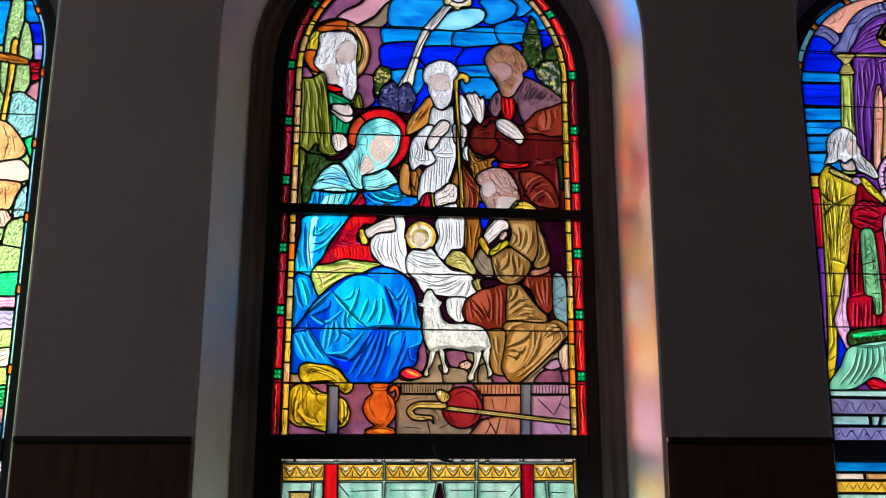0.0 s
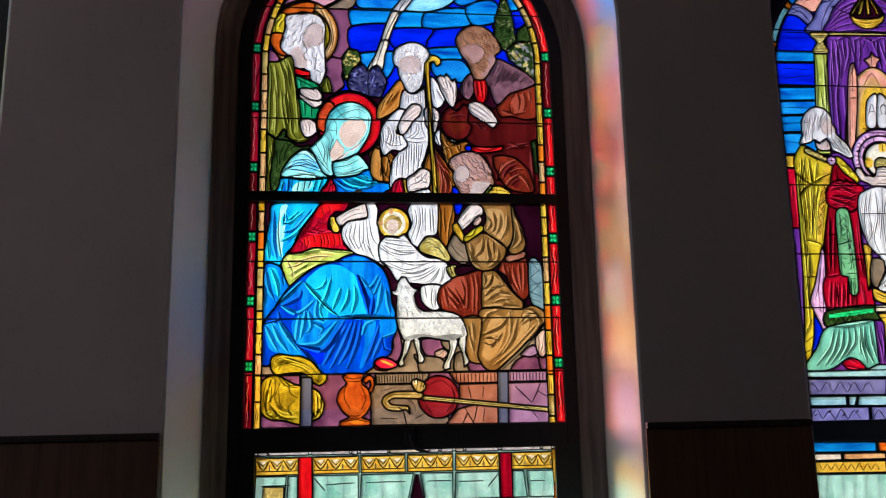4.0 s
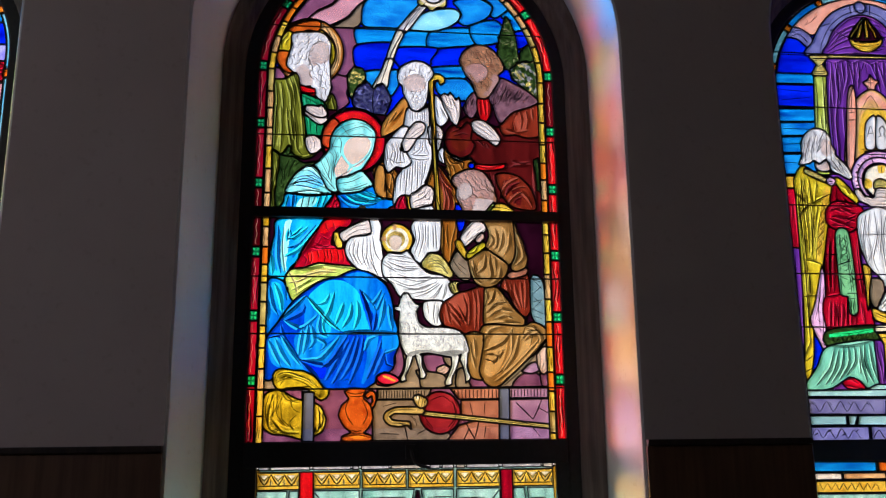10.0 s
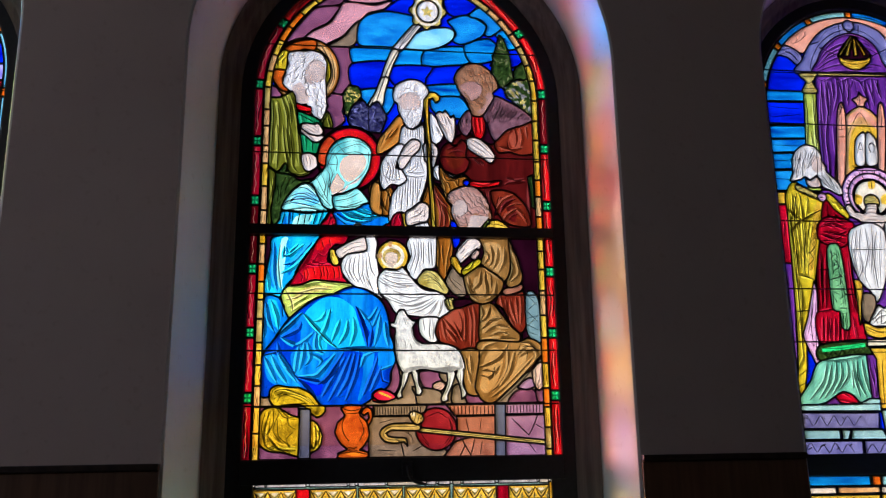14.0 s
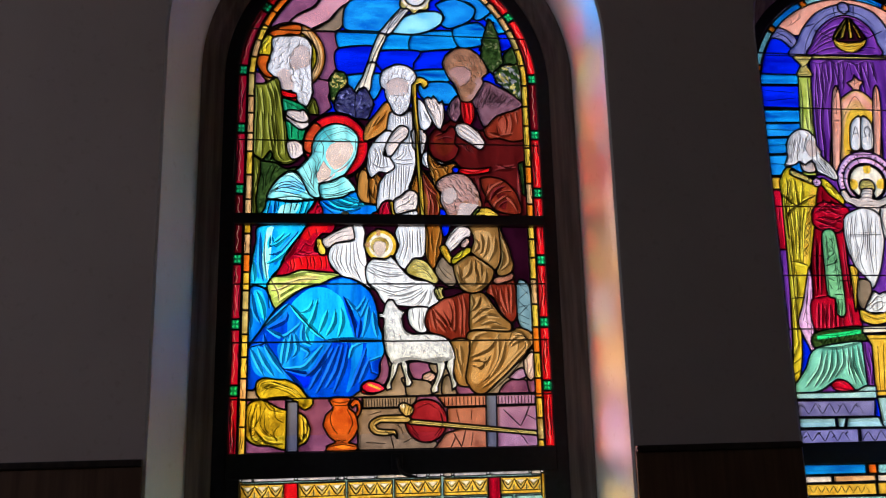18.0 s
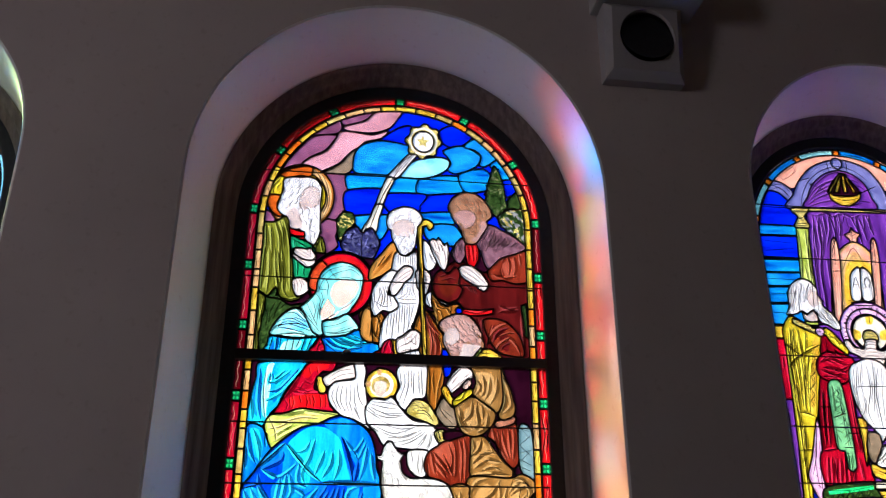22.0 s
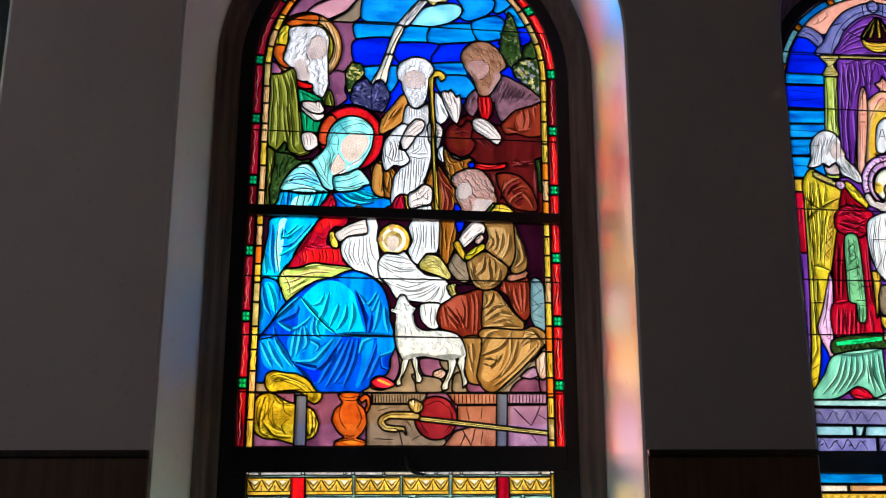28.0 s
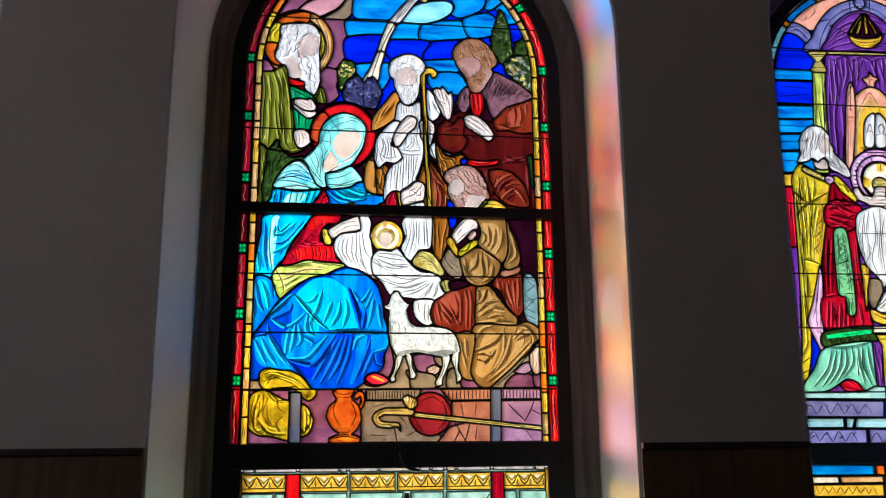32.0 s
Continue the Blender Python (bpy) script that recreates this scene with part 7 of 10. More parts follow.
D.soft("rust_lit", (12.7, 211.5), (14.6, 216.1), (18.5, 217.8), (19.8, 214), (17.6, 209.1), (14.2, 208.2), group="robeF")
D.soft("tan_lit", (26.2, 216.6), (29.4, 217.9), (31.8, 213.6), (29.3, 211.7), (26.1, 209.2), group="thighF")
D.soft("tan_lit", (25.5, 194.3), (26.9, 201.4), (30.5, 204.5), (32.9, 200.9), (30.8, 193.6), (27.2, 189.5), (24.8, 191.2), group="legF")
D.soft("tan_lit", (39, 204.6), (41.8, 204.9), (40.7, 200.4), (35.7, 193.7), (32.1, 190.2), (37, 197.9), group="legF")
D.fold(3.4, (26.4, 238.9), (28.9, 235.6), (26.2, 231.6))
D.fold(3.4, (29.7, 239.6), (30.2, 234.3), (27.5, 230.3))
D.fold(3.4, (32.3, 238.9), (31.5, 233.7), (29.4, 229.7))
D.fold(3.4, (34.6, 239), (34.1, 233.7), (31.3, 228.4))
D.fold(3.4, (36.5, 239), (38.7, 234.4), (39.5, 230.5))
D.fold(3.4, (35.8, 236.4), (37.3, 231.8), (35.8, 227.2))
D.fold(3.4, (38.1, 235.7), (39.2, 229.8), (35.8, 226.5))
D.fold(3.4, (21.6, 229), (22.8, 223.8), (25.3, 221.3))
D.fold(3.4, (27.8, 230.7), (27.4, 227.7), (27.9, 223.2), (26, 221.3), (25.4, 223.2))
D.fold(3.4, (29.4, 229.7), (29.6, 224.5))
D.fold(3.4, (26.2, 231), (25.4, 226.4), (22.8, 223.8))
D.fold(3.4, (31.3, 227.1), (30.5, 222.6), (27.2, 220.3))
D.fold(3.4, (21.3, 226.4), (22.8, 221.9), (25.3, 220.3))
D.fold(3.4, (34.1, 223.9), (34.9, 216.8), (37.3, 211.7))
D.fold(3.4, (35.7, 223.9), (36.2, 218.1), (38, 212.4))
D.fold(3.4, (37.7, 224.3), (38.2, 218.1), (38.6, 212.4))
D.fold(3.4, (39.3, 224.3), (39.8, 218.1), (39.2, 211.7))
D.fold(3.4, (32.5, 222.6), (33.6, 217.5), (35.4, 214.3))
D.fold(3.4, (12.5, 214.2), (13.6, 207.9), (14.3, 206.6))
D.fold(3.4, (13.1, 214.2), (18.1, 207.9), (19.4, 211.7), (18.2, 216.7))
D.fold(3.4, (16.3, 213.5), (19.9, 206.6), (20.4, 214.2), (19.5, 218))
D.fold(3.4, (21.4, 218.7), (22.6, 213.6), (22.1, 204.8))
D.fold(3.4, (23, 219), (23.9, 213.6), (23.4, 204.8))
D.fold(3.4, (13.7, 211), (17.4, 206))
D.fold(3.4, (11.2, 210.4), (11.7, 206.6))
D.fold(3.4, (25.9, 218.7), (26.5, 215.5), (25.1, 212.3))
D.fold(3.4, (29.1, 218.7), (27.7, 214.9), (25.5, 213))
D.fold(3.4, (25.7, 210.4), (29.7, 214.2), (34.8, 213.6))
D.fold(3.4, (26.7, 209.2), (30.2, 211.7), (35.4, 211.1))
D.fold(3.4, (28.9, 208.5), (32.1, 209.8), (35.3, 208.6))
D.fold(3.4, (31, 218.1), (33.5, 214.9), (28.4, 213.6))
D.fold(3.4, (31.7, 216.8), (35.4, 214.3))
D.fold(3.4, (24.2, 199.1), (26.9, 204.8), (30.7, 206))
D.fold(3.4, (24.5, 197.9), (31.2, 201), (35.2, 206))
D.fold(3.4, (25.4, 196.7), (30.5, 196.7), (31.2, 198.5))
D.fold(3.4, (24.8, 195.4), (27.9, 194.8), (31.8, 198.5))
D.fold(3.4, (29.9, 197.9), (29.2, 194.8), (27.9, 193.6))
D.fold(3.4, (34.5, 205.4), (34.3, 197.9), (31.6, 192.9), (28.4, 189.9))
D.fold(3.4, (37.1, 204.1), (34.9, 196.6), (31, 191.1))
D.fold(3.4, (28.4, 188), (34.8, 192.9), (44.1, 202.2))
D.fold(3.4, (30.2, 187.4), (36.7, 192.9), (45.3, 201.6))
D.fold(3.4, (31.5, 186.8), (38.6, 192.9), (46.3, 201.6))
D.fold(3.4, (37.6, 201.6), (39.6, 204.1), (43.5, 205.4))
D.fold(3.4, (38.2, 201), (40.2, 202.9), (44.1, 204.1), (45.3, 201.6))
D.fold(3.4, (42.3, 206), (44.4, 201.6), (40.7, 196.6))
D.fold(3.4, (20.2, 201.6), (21, 196.7), (22.2, 191.8))
D.fold(3.4, (21.7, 202.3), (22.2, 195.4))
D.ink(1.5, (26.2, 232.9), (29.4, 230.4), (32.9, 227.5))
D.ink(1.5, (25, 207.1), (31.4, 207.4), (37.8, 207.3))
D.ink(1.5, (34.5, 205.4), (34.3, 197.9), (31.6, 192.9), (28.4, 189.9))
D.ink(1.5, (13.1, 214.2), (18.1, 207.9), (19.4, 211.7))
D.ink(1.5, (29.1, 218.7), (27.7, 214.9), (25.5, 213))
D.ink(1.5, (27.8, 230.7), (27.4, 227.7), (27.9, 223.2), (26, 221.3), (25.4, 223.2))
D.ink(1.5, (24.5, 197.9), (31.2, 201), (35.2, 206))
D.ink(1.5, (30.2, 187.4), (36.7, 192.9), (45.3, 201.6))
D.ink(1.2, (14.6, 230.8), (15.8, 227), (19.6, 223.1))
D.ink(1.2, (15.2, 228.2), (17.7, 224.4))
D.ink(1.2, (16.5, 227.6), (19.6, 225.1))
# drawing on the white cloth and the straw
D.disc("gold", -3.9, 235.2, 4.7, 4.8, group="haloG")
D.disc("cream", -3.9, 235.2, 4.0, 4.1, group="haloG")
D.soft("wheat", (-5.6, 240.8), (-4, 240.9), (-4.2, 238.5), (-5.2, 238.5), group="haloG")
D.soft("wheat", (-9.5, 236.1), (-7.5, 236.4), (-7.4, 234.7), (-9.5, 234.7), group="haloG")
D.soft("brass", (-7.2, 235), (-6.7, 237), (-4.4, 238.1), (-2.1, 237.3), (-1.1, 235.7), (-1.4, 234), (-2, 233), (-6.3, 232.9), group="haloG")
D.soft("ivory", (-6.5, 234.8), (-5.8, 236.3), (-4, 236.7), (-2.4, 236.1), (-2.1, 234.5), (-2.8, 232.6), (-4, 231.5), (-5.6, 232.3), group="haloG")
D.ink(0.9, (-6.5, 234.8), (-5.8, 236.3), (-4, 236.7), (-2.4, 236.1), (-2.1, 234.5), (-2.8, 232.6), (-4, 231.5), (-5.6, 232.3), (-6.5, 234.8))
D.ink(0.9, (-7.5, 237), (-6.4, 237.5))
D.ink(0.9, (-5.2, 238.1), (-3.9, 238.1))
D.ink(0.9, (-2.7, 237.8), (-1.5, 237))
D.ink(0.9, (-7.2, 235.1), (-7.5, 233.9))
D.fold(2.8, (1.9, 240.4), (2.5, 235.8), (0.6, 231.3))
D.fold(2.8, (4.8, 240.5), (5, 235.2), (3.1, 228.7))
D.fold(2.8, (6.7, 240.5), (6.6, 232.7))
D.fold(2.8, (-7.6, 230.5), (-3.2, 230.3), (1.8, 228.7))
D.fold(2.8, (-8.2, 229.2), (-3.2, 228), (3.1, 227.3))
D.fold(2.8, (-7.6, 228), (-2, 226), (3.7, 226.1))
D.fold(2.8, (-7, 226.1), (-2, 224.7), (3.1, 225.1))
D.fold(2.8, (-4.5, 231.9), (-0.7, 231.3), (1.3, 229.2))
D.fold(2.8, (-3.8, 223.5), (1.2, 222.2), (7.6, 222.9))
D.fold(2.8, (-5.1, 221.6), (0.5, 219.6), (7, 221.6))
D.fold(2.8, (-2, 218.5), (3.7, 218.4), (9.5, 221))
D.fold(2.8, (0.5, 215.4), (6.2, 217.2), (10.8, 220.4))
D.fold(2.8, (6.8, 214.1), (10, 217.2), (11.4, 220.4))
D.fold(2.8, (11.2, 214.8), (12.5, 217.2), (12.9, 220.4))
D.fold(2.8, (8.7, 213.5), (8.3, 209.7), (8.7, 207.2))
D.fold(2.8, (6.2, 214.1), (6.8, 210.2))
D.fold(2.8, (3.2, 240.4), (3.8, 235.9), (2, 230.3))
D.fold(2.8, (5.8, 240.5), (5.9, 234.6))
D.fold(2.8, (8.3, 240.5), (8.5, 232.7))
D.fold(2.8, (9.2, 240.5), (9.6, 232.1))
D.fold(2.8, (-6.4, 229.6), (-1.3, 229.3), (2.5, 228.1))
D.fold(2.8, (-5.7, 227), (-0.7, 225.4), (3.6, 225.5))
D.fold(2.8, (-2.6, 222.3), (3.1, 221.1), (8.8, 222.1))
D.fold(2.8, (-4.5, 220.4), (1.8, 218.5), (8.1, 220.5))
D.fold(2.8, (-0.7, 216.6), (5.6, 217.9), (10, 220.5))
D.fold(2.8, (3.7, 214.4), (8.1, 216), (11.1, 219.9))
D.fold(2.8, (9.9, 214.1), (11.9, 216.7), (12.3, 220.2))
D.fold(2.8, (9.9, 212.9), (9.6, 207.2))
D.fold(2.8, (4.6, 212.2), (5.5, 209.4))
D.fold(2.8, (-18.9, 234.2), (-19.8, 231), (-17.9, 227.1))
D.fold(2.8, (-16.4, 234.9), (-17, 229.8), (-15, 225.9))
D.fold(2.8, (-13.9, 236.9), (-13.9, 229.2), (-16.2, 225.8))
D.fold(2.8, (-13, 238.2), (-12.3, 229.2), (-10, 222.7))
D.fold(2.8, (-10.8, 231.1), (-8.9, 227.3), (-3.7, 224.1))
D.fold(2.8, (-10.7, 226.7), (-7.6, 222.2), (-4.3, 220.2))
D.fold(2.8, (-8.9, 228.6), (-5.7, 225.9))
D.fold(2.8, (-17.7, 234.6), (-18.4, 230.4), (-16.4, 226.5))
D.fold(2.8, (-15, 235.6), (-15.2, 229.5), (-13.8, 225.7))
D.fold(2.8, (-12, 236.3), (-10.7, 229.9), (-6.3, 224.8))
D.fold(2.8, (-10.1, 224.8), (-7, 221.6))
D.fold(2.8, (-12.6, 227.9), (-10.7, 224.1))
D.fold(2.8, (-8.2, 221.6), (-4.5, 219.1))
D.fold(2.8, (-13.9, 228.9), (-13.2, 226.6))
D.ink(1.4, (5, 228.8), (8.8, 229.8), (12.1, 226.9))
D.ink(1.4, (6.3, 227.5), (10.1, 228.2), (13, 224.2))
D.ink(1.4, (7.5, 226.2), (10.7, 226.1), (13.3, 223.6))
D.ink(1.4, (14.5, 221.8), (15.7, 217.9))
D.ink(1.4, (15.4, 221.8), (16.7, 218.5))
D.ink(1.4, (13.8, 221.2), (14.8, 217.5))
D.ink(1.4, (5.6, 229.7), (10.1, 230.4), (12.6, 227.9))
D.ink(1.4, (6.9, 226.9), (10.4, 227.2), (13.2, 224))
D.ink(1.4, (4.7, 228.1), (7.7, 228.8), (11.3, 226.3))
D.ink(1.4, (16, 221.2), (17.1, 218.9))
D.ink(1.4, (14.2, 222.4), (15.3, 218.1))
# drawing on the sack and the jug
D.fold(5, (-42.7, 184.4), (-44.3, 179.2), (-44.1, 174), (-40.6, 171.8))
D.fold(5, (-40.1, 183.5), (-41.7, 178.3), (-38.5, 174.3))
D.fold(5, (-37.4, 183.1), (-36.9, 180), (-34.5, 178.6))
D.fold(5, (-43.3, 176.6), (-39.7, 172.6), (-34.5, 172.1))
D.fold(5, (-29.4, 180.3), (-27.1, 176.4), (-29.1, 172.5))
D.fold(5, (-42, 190.2), (-38.5, 191.3), (-33.2, 189.5), (-28.6, 186.1))
D.fold(5, (-42.1, 188), (-38.5, 189.5), (-33.1, 187.7), (-29.9, 185.2))
D.fold(5, (-42.7, 182.2), (-42.9, 177.4))
D.fold(5, (-40.5, 181.8), (-39.9, 176.5), (-36.3, 173.7))
D.fold(5, (-35.5, 177.8), (-37.6, 175.6), (-36.3, 173))
D.fold(5, (-28.5, 179), (-28.2, 174.6))
D.soft("ochre", (-43.3, 189.6), (-42.8, 191.5), (-40.5, 192.5), (-37.5, 191.8), (-33.9, 190.6), (-30.9, 189.4), (-28.5, 187.6), (-27.6, 186.1), (-25.5, 185.8), (-26.3, 183.1), (-28.3, 182.4), (-29.5, 184.2), (-33.8, 186.4), (-39.7, 186.2), (-42.1, 187.4), group="sackB")
D.soft("ochre_lit", (-39.8, 191.8), (-36.3, 190.8), (-32.1, 189.1), (-29.5, 187.2), (-30.8, 187.2), (-35, 189.1), (-38.6, 189.7), (-40.9, 188.4), (-41.4, 189.7), group="sackB")
D.soft("ochre_dim", (-41.8, 190), (-39.8, 190.8), (-37.4, 190.4), (-35.6, 189.7), (-39.2, 189.6), (-41, 188.8), group="sackB")
D.soft("ochre_dim", (-29.7, 186.7), (-28.3, 185.5), (-28.7, 183.4), (-27.7, 183.1), (-26.6, 184.9), (-27.6, 186), group="sackB")
D.ink(2, (-42.1, 188.4), (-41.6, 190.6), (-38.6, 191.2), (-35.1, 190), (-30.9, 188.5), (-28.7, 186.1))
D.ink(2, (-40.9, 187.1), (-39.8, 189.1), (-36.2, 189.7), (-32.1, 188.2), (-29.5, 186.1))
D.ink(2, (-38.9, 190.3), (-40.8, 189.4))
D.ink(2, (-33.8, 186.7), (-31.4, 186.6), (-29.7, 185))
D.ink(2, (-40.4, 192.1), (-42.2, 190.8), (-42.6, 189.2))
D.soft("ochre", (-44.2, 182.7), (-41.9, 183.6), (-39, 181.5), (-34.8, 181.1), (-33.9, 178.5), (-35.2, 174.4), (-39.3, 174.5), (-42.3, 177.4), group="sack")
D.soft("ochre_lit", (-29.4, 181.4), (-28.2, 180.2), (-27.9, 176.1), (-28.9, 173.2), group="sack")
D.ink(2, (-40.8, 185.6), (-38.7, 182.6), (-34.7, 181.7))
D.ink(2, (-41.7, 184.4), (-41.8, 180.3), (-43.9, 176.9))
D.ink(2, (-44.3, 183.9), (-45.3, 179.2), (-44.2, 174.6))
D.ink(2, (-36.7, 184.4), (-37.7, 183.2), (-39.3, 184.4))
D.ink(2, (-28.9, 181.4), (-28.1, 176.7), (-28.8, 172.5))
D.ink(2, (-39.6, 185), (-37.2, 182.5), (-34.3, 182.6))
D.ink(2, (-43.1, 184.4), (-43.7, 181.5))
D.ink(2, (-27.8, 180.8), (-27.1, 177.2), (-27.6, 173.2))
D.ink(2, (-38.7, 184.4), (-37.3, 183.8))
D.comb(1, 20, ((-45.5, 178.1), (-45.1, 174.6), (-42.2, 171.9), (-38.1, 171)), ((-43.8, 178.6), (-42.3, 175.7), (-39.3, 173.3), (-35.2, 172.1)))
D.comb(1, 12, ((-29.6, 172), (-28.5, 172.6), (-27.3, 174.3)), ((-30, 174.4), (-29.1, 174.9), (-28.1, 176.1)))
D.soft("brass", (2.4, 180.1), (-4.3, 180), (-7.4, 178.5), (-8.1, 176.6), (-6.5, 174.5), (-3.1, 173.9), (-0.3, 174.3), (0.8, 173), (0.3, 175.4), (-2.5, 175.7), (-5.3, 176.1), (-6, 177.1), (-4.5, 178), (4.6, 177.8), (4.6, 179.8), group="crook")
D.ink(1.8, (3.9, 179.1), (-4.3, 179.1), (-6.6, 177.7), (-6.9, 176.3), (-5.4, 175.1), (-0.8, 174.8))
D.ink(1.8, (2.1, 179.8), (-1.4, 180.4))
D.soft("brass", (1.4, 183.2), (3.1, 184), (6, 182.5), (5.7, 180.5), (3.7, 179.6), (1.7, 181.6), group="bell")
D.soft("cream", (1.6, 183.3), (3, 183.8), (3.5, 182.5), (2.1, 182.1), group="bell")
D.ink(1.6, (3.7, 183.3), (3, 180.8))
D.ink(1.6, (4.8, 183), (4.1, 180.1))
D.ink(1.6, (5.6, 182.5), (5, 180.1))
D.ink(1.6, (0.3, 180.8), (-0.2, 179.1))
D.ink(1.6, (0, 177.4), (2.1, 176.3), (2.7, 174))
D.ink(1.6, (1, 177.4), (1.9, 175.7))
D.ink(1.8, (13.9, 182), (15.4, 179.1), (14.9, 175.1), (12.7, 172.3))
D.ink(1.8, (7.4, 184.3), (5, 181.4))
D.ink(1.8, (14.5, 183.1), (16.1, 179.7))
D.ink(1.8, (5.6, 175.1), (8, 172.6))
D.soft("pot", (-19.5, 186), (-16.8, 186.1), (-13.7, 185.7), (-14.6, 183.8), (-14.3, 182.6), (-12.5, 181.1), (-11.6, 178.2), (-12.2, 175.3), (-14.2, 173.6), (-15.1, 173), (-14.5, 172.1), (-11.8, 171.2), (-11.5, 170), (-15.7, 169.5), (-20.8, 169.8), (-21.4, 171), (-18.7, 172.1), (-18.1, 173), (-20.5, 174.7), (-22, 178.2), (-21.5, 180.7), (-19.5, 182.4), (-18.9, 183.9), (-20.1, 184.8), group="jug")
D.soft("orange", (-19, 170.8), (-15.8, 171.3), (-13.4, 170.6), (-15.7, 170.1), group="jug")
D.ink(2.2, (-19, 182.9), (-20.1, 180.1), (-19.6, 177.2), (-17.8, 174.7))
D.ink(2.2, (-14.9, 182.4), (-13.1, 178.2), (-14.6, 174.7))
D.ink(2.2, (-21.1, 170.8), (-16.3, 171.5), (-11.9, 170.6))
D.ink(2.2, (-19.7, 184.9), (-17.1, 184.2), (-14.2, 184.9))
D.ink(2.2, (-18.8, 183.6), (-16.5, 183.4), (-14.6, 183.6))
D.ink(2.2, (-18.1, 172.9), (-16.4, 172.5), (-15.1, 172.9))
D.ink(2.2, (-18, 171.9), (-16.4, 172.1), (-15, 171.8))
D.ink(1.1, (-22.8, 264.2), (-21.8, 262.7), (-20.2, 260.8))
D.ink(1.1, (-24.6, 257.2), (-25.2, 258.8), (-24.2, 261.3), (-22.8, 264.2))
# the border lies over the scene
TOTAL = 2 * (GS - GF) + math.pi * 0.5
MARKS = [1.886, 2.094, 2.305, 2.54, 2.751, 2.96]
spots = [z - GF for z in MARKS] + [GS - GF + 0.5 * radians(a) for a in (32, 61, 90, 119, 148)]
spots += [TOTAL - s for s in spots[:6]]
spots.sort()
for s0, s1 in zip([0, *spots], [*spots, TOTAL]):
    lo, hi = s0 + (0.017 if s0 else 0.001), s1 - (0.017 if s1 < TOTAL else 0.001)
    tone = "ruby_dim" if abs(s0 - 2.305 + GF) < 0.01 or abs(TOTAL - s1 - 2.751 + GF) < 0.01 else "red" if s0 > TOTAL / 2 - 0.1 or rng.random() < 0.5 else "crimson"
    band(D, tone, 0.5, GF, GS, lo, hi, -0.0145, 0.0155, "strip%d" % int(s0 * 1000))
    waved(D, "salmon", 0.5, GF, GS, lo + 0.008, hi - 0.008, 0.001, 0.0025, 0.0013, "strip%d" % int(s0 * 1000))
    waved(D, "plum", 0.5, GF, GS, lo + 0.004, hi - 0.004, 0.0085, 0.0015, 0.0018, "strip%d" % int(s0 * 1000))
for s in spots:
    # a green square with four lighter leaves
    band(D, "green_dim", 0.5, GF, GS, s - 0.017, s + 0.017, -0.0145, 0.0155, "square%d" % int(s * 1000))
    p, o = along(0.5, GF, GS, s)
    u = Vector((-o.y, o.x))
    for k, j in ((-1, -1), (-1, 1), (1, -1), (1, 1)):
        leaf = ((0.0016, 0.0018), (0.0030, 0.0100), (0.0070, 0.0128), (0.0102, 0.0092), (0.0075, 0.0034))
        D.raw("emerald", [p + o * (0.0005 + k * a) + u * (j * b) for a, b in leaf], "square%d" % int(s * 1000))
s = 0.0
while s < TOTAL - 0.01:
    e = min(TOTAL, s + rng.uniform(0.055, 0.085))
    band(D, rng.choice(("gold", "wheat", "gold", "brass", "orange")), 0.5, GF, GS, s, e, -0.0395, -0.0175)
    s = e
D.drape(FOLDS, ("shoeB", "collarA", "handA", "jug", "sack", "sackB", "clothM", "torsoF", "sleeveF", "robeF", "thighF", "legF", "skirt", "lamb", "haloG", "star", "star2", "veil", "torsoC", "sleeveC", "armC", "cuffC", "headA", "headC", "headE", "headF", "clothG", "clothH", "swadG", "mantC", "armE", "sleeveE"), {"lamb": (2.6, 1.5)})
D.build(centre)
window_frame(centre, 0.0, 0.5, GS, 2.437, (1.619, 1.694))
saddle_bars(centre, 0.0, 0.51, (2.709, 2.222, 2.035, 1.859))
saddle_bars(centre, 0.0, 0.49, (3.11,))

# ---- the lower light of the centre window ----
L = Design(0.0)
LF, LH = FOOT + 0.03, 1.612
L.raw("mint", [(-0.478, LF), (0.478, LF), (0.478, LH), (-0.478, LH)])
for k in (-1, 1):
    for z in range(6):
        L.hard("orange" if z % 2 else "gold", (46.6 * k, 161 - z * 11), (47.8 * k, 161 - z * 11), (47.8 * k, 150.4 - z * 11), (46.6 * k, 150.4 - z * 11))
    L.hard("crimson", (29.6 * k, 159.5), (33.6 * k, 159.5), (33.6 * k, 96), (29.6 * k, 96))
for x in (-20, 0, 20):
    L.hard("ice", (x - 8, 145), (x + 8, 145), (x + 8, 105), (x - 8, 105))
L.hard("white", (-46.7, 162), (-43.7, 162), (-43.7, 161), (-46.7, 161))
L.hard("white", (-43.2, 162.2), (-31.1, 162.2), (-31, 161), (-43.2, 161))
L.hard("white", (-30, 162.2), (-18.3, 162.2), (-18.3, 160.9), (-30, 161))
L.hard("white", (-17.6, 162.2), (-15.8, 162.2), (-15.8, 160.9), (-17.6, 160.9))
L.hard("white", (-14.9, 162.2), (-6.3, 162.2), (-6.3, 160.9), (-14.9, 160.9))
L.hard("cream", (-5.6, 162.2), (5, 162.1), (5, 160.9), (-5.6, 160.9))
L.hard("white", (6.8, 162.1), (10.1, 162.1), (9.7, 160.9), (6.8, 160.9))
L.hard("white", (10.9, 162.1), (14.4, 162.1), (14.3, 160.9), (10.5, 160.9))
L.hard("cream", (15.3, 162.1), (17.9, 162.1), (17.8, 160.9), (15.3, 160.9))
L.hard("white", (18.6, 162.1), (29, 162.1), (29, 160.9), (18.6, 160.9))
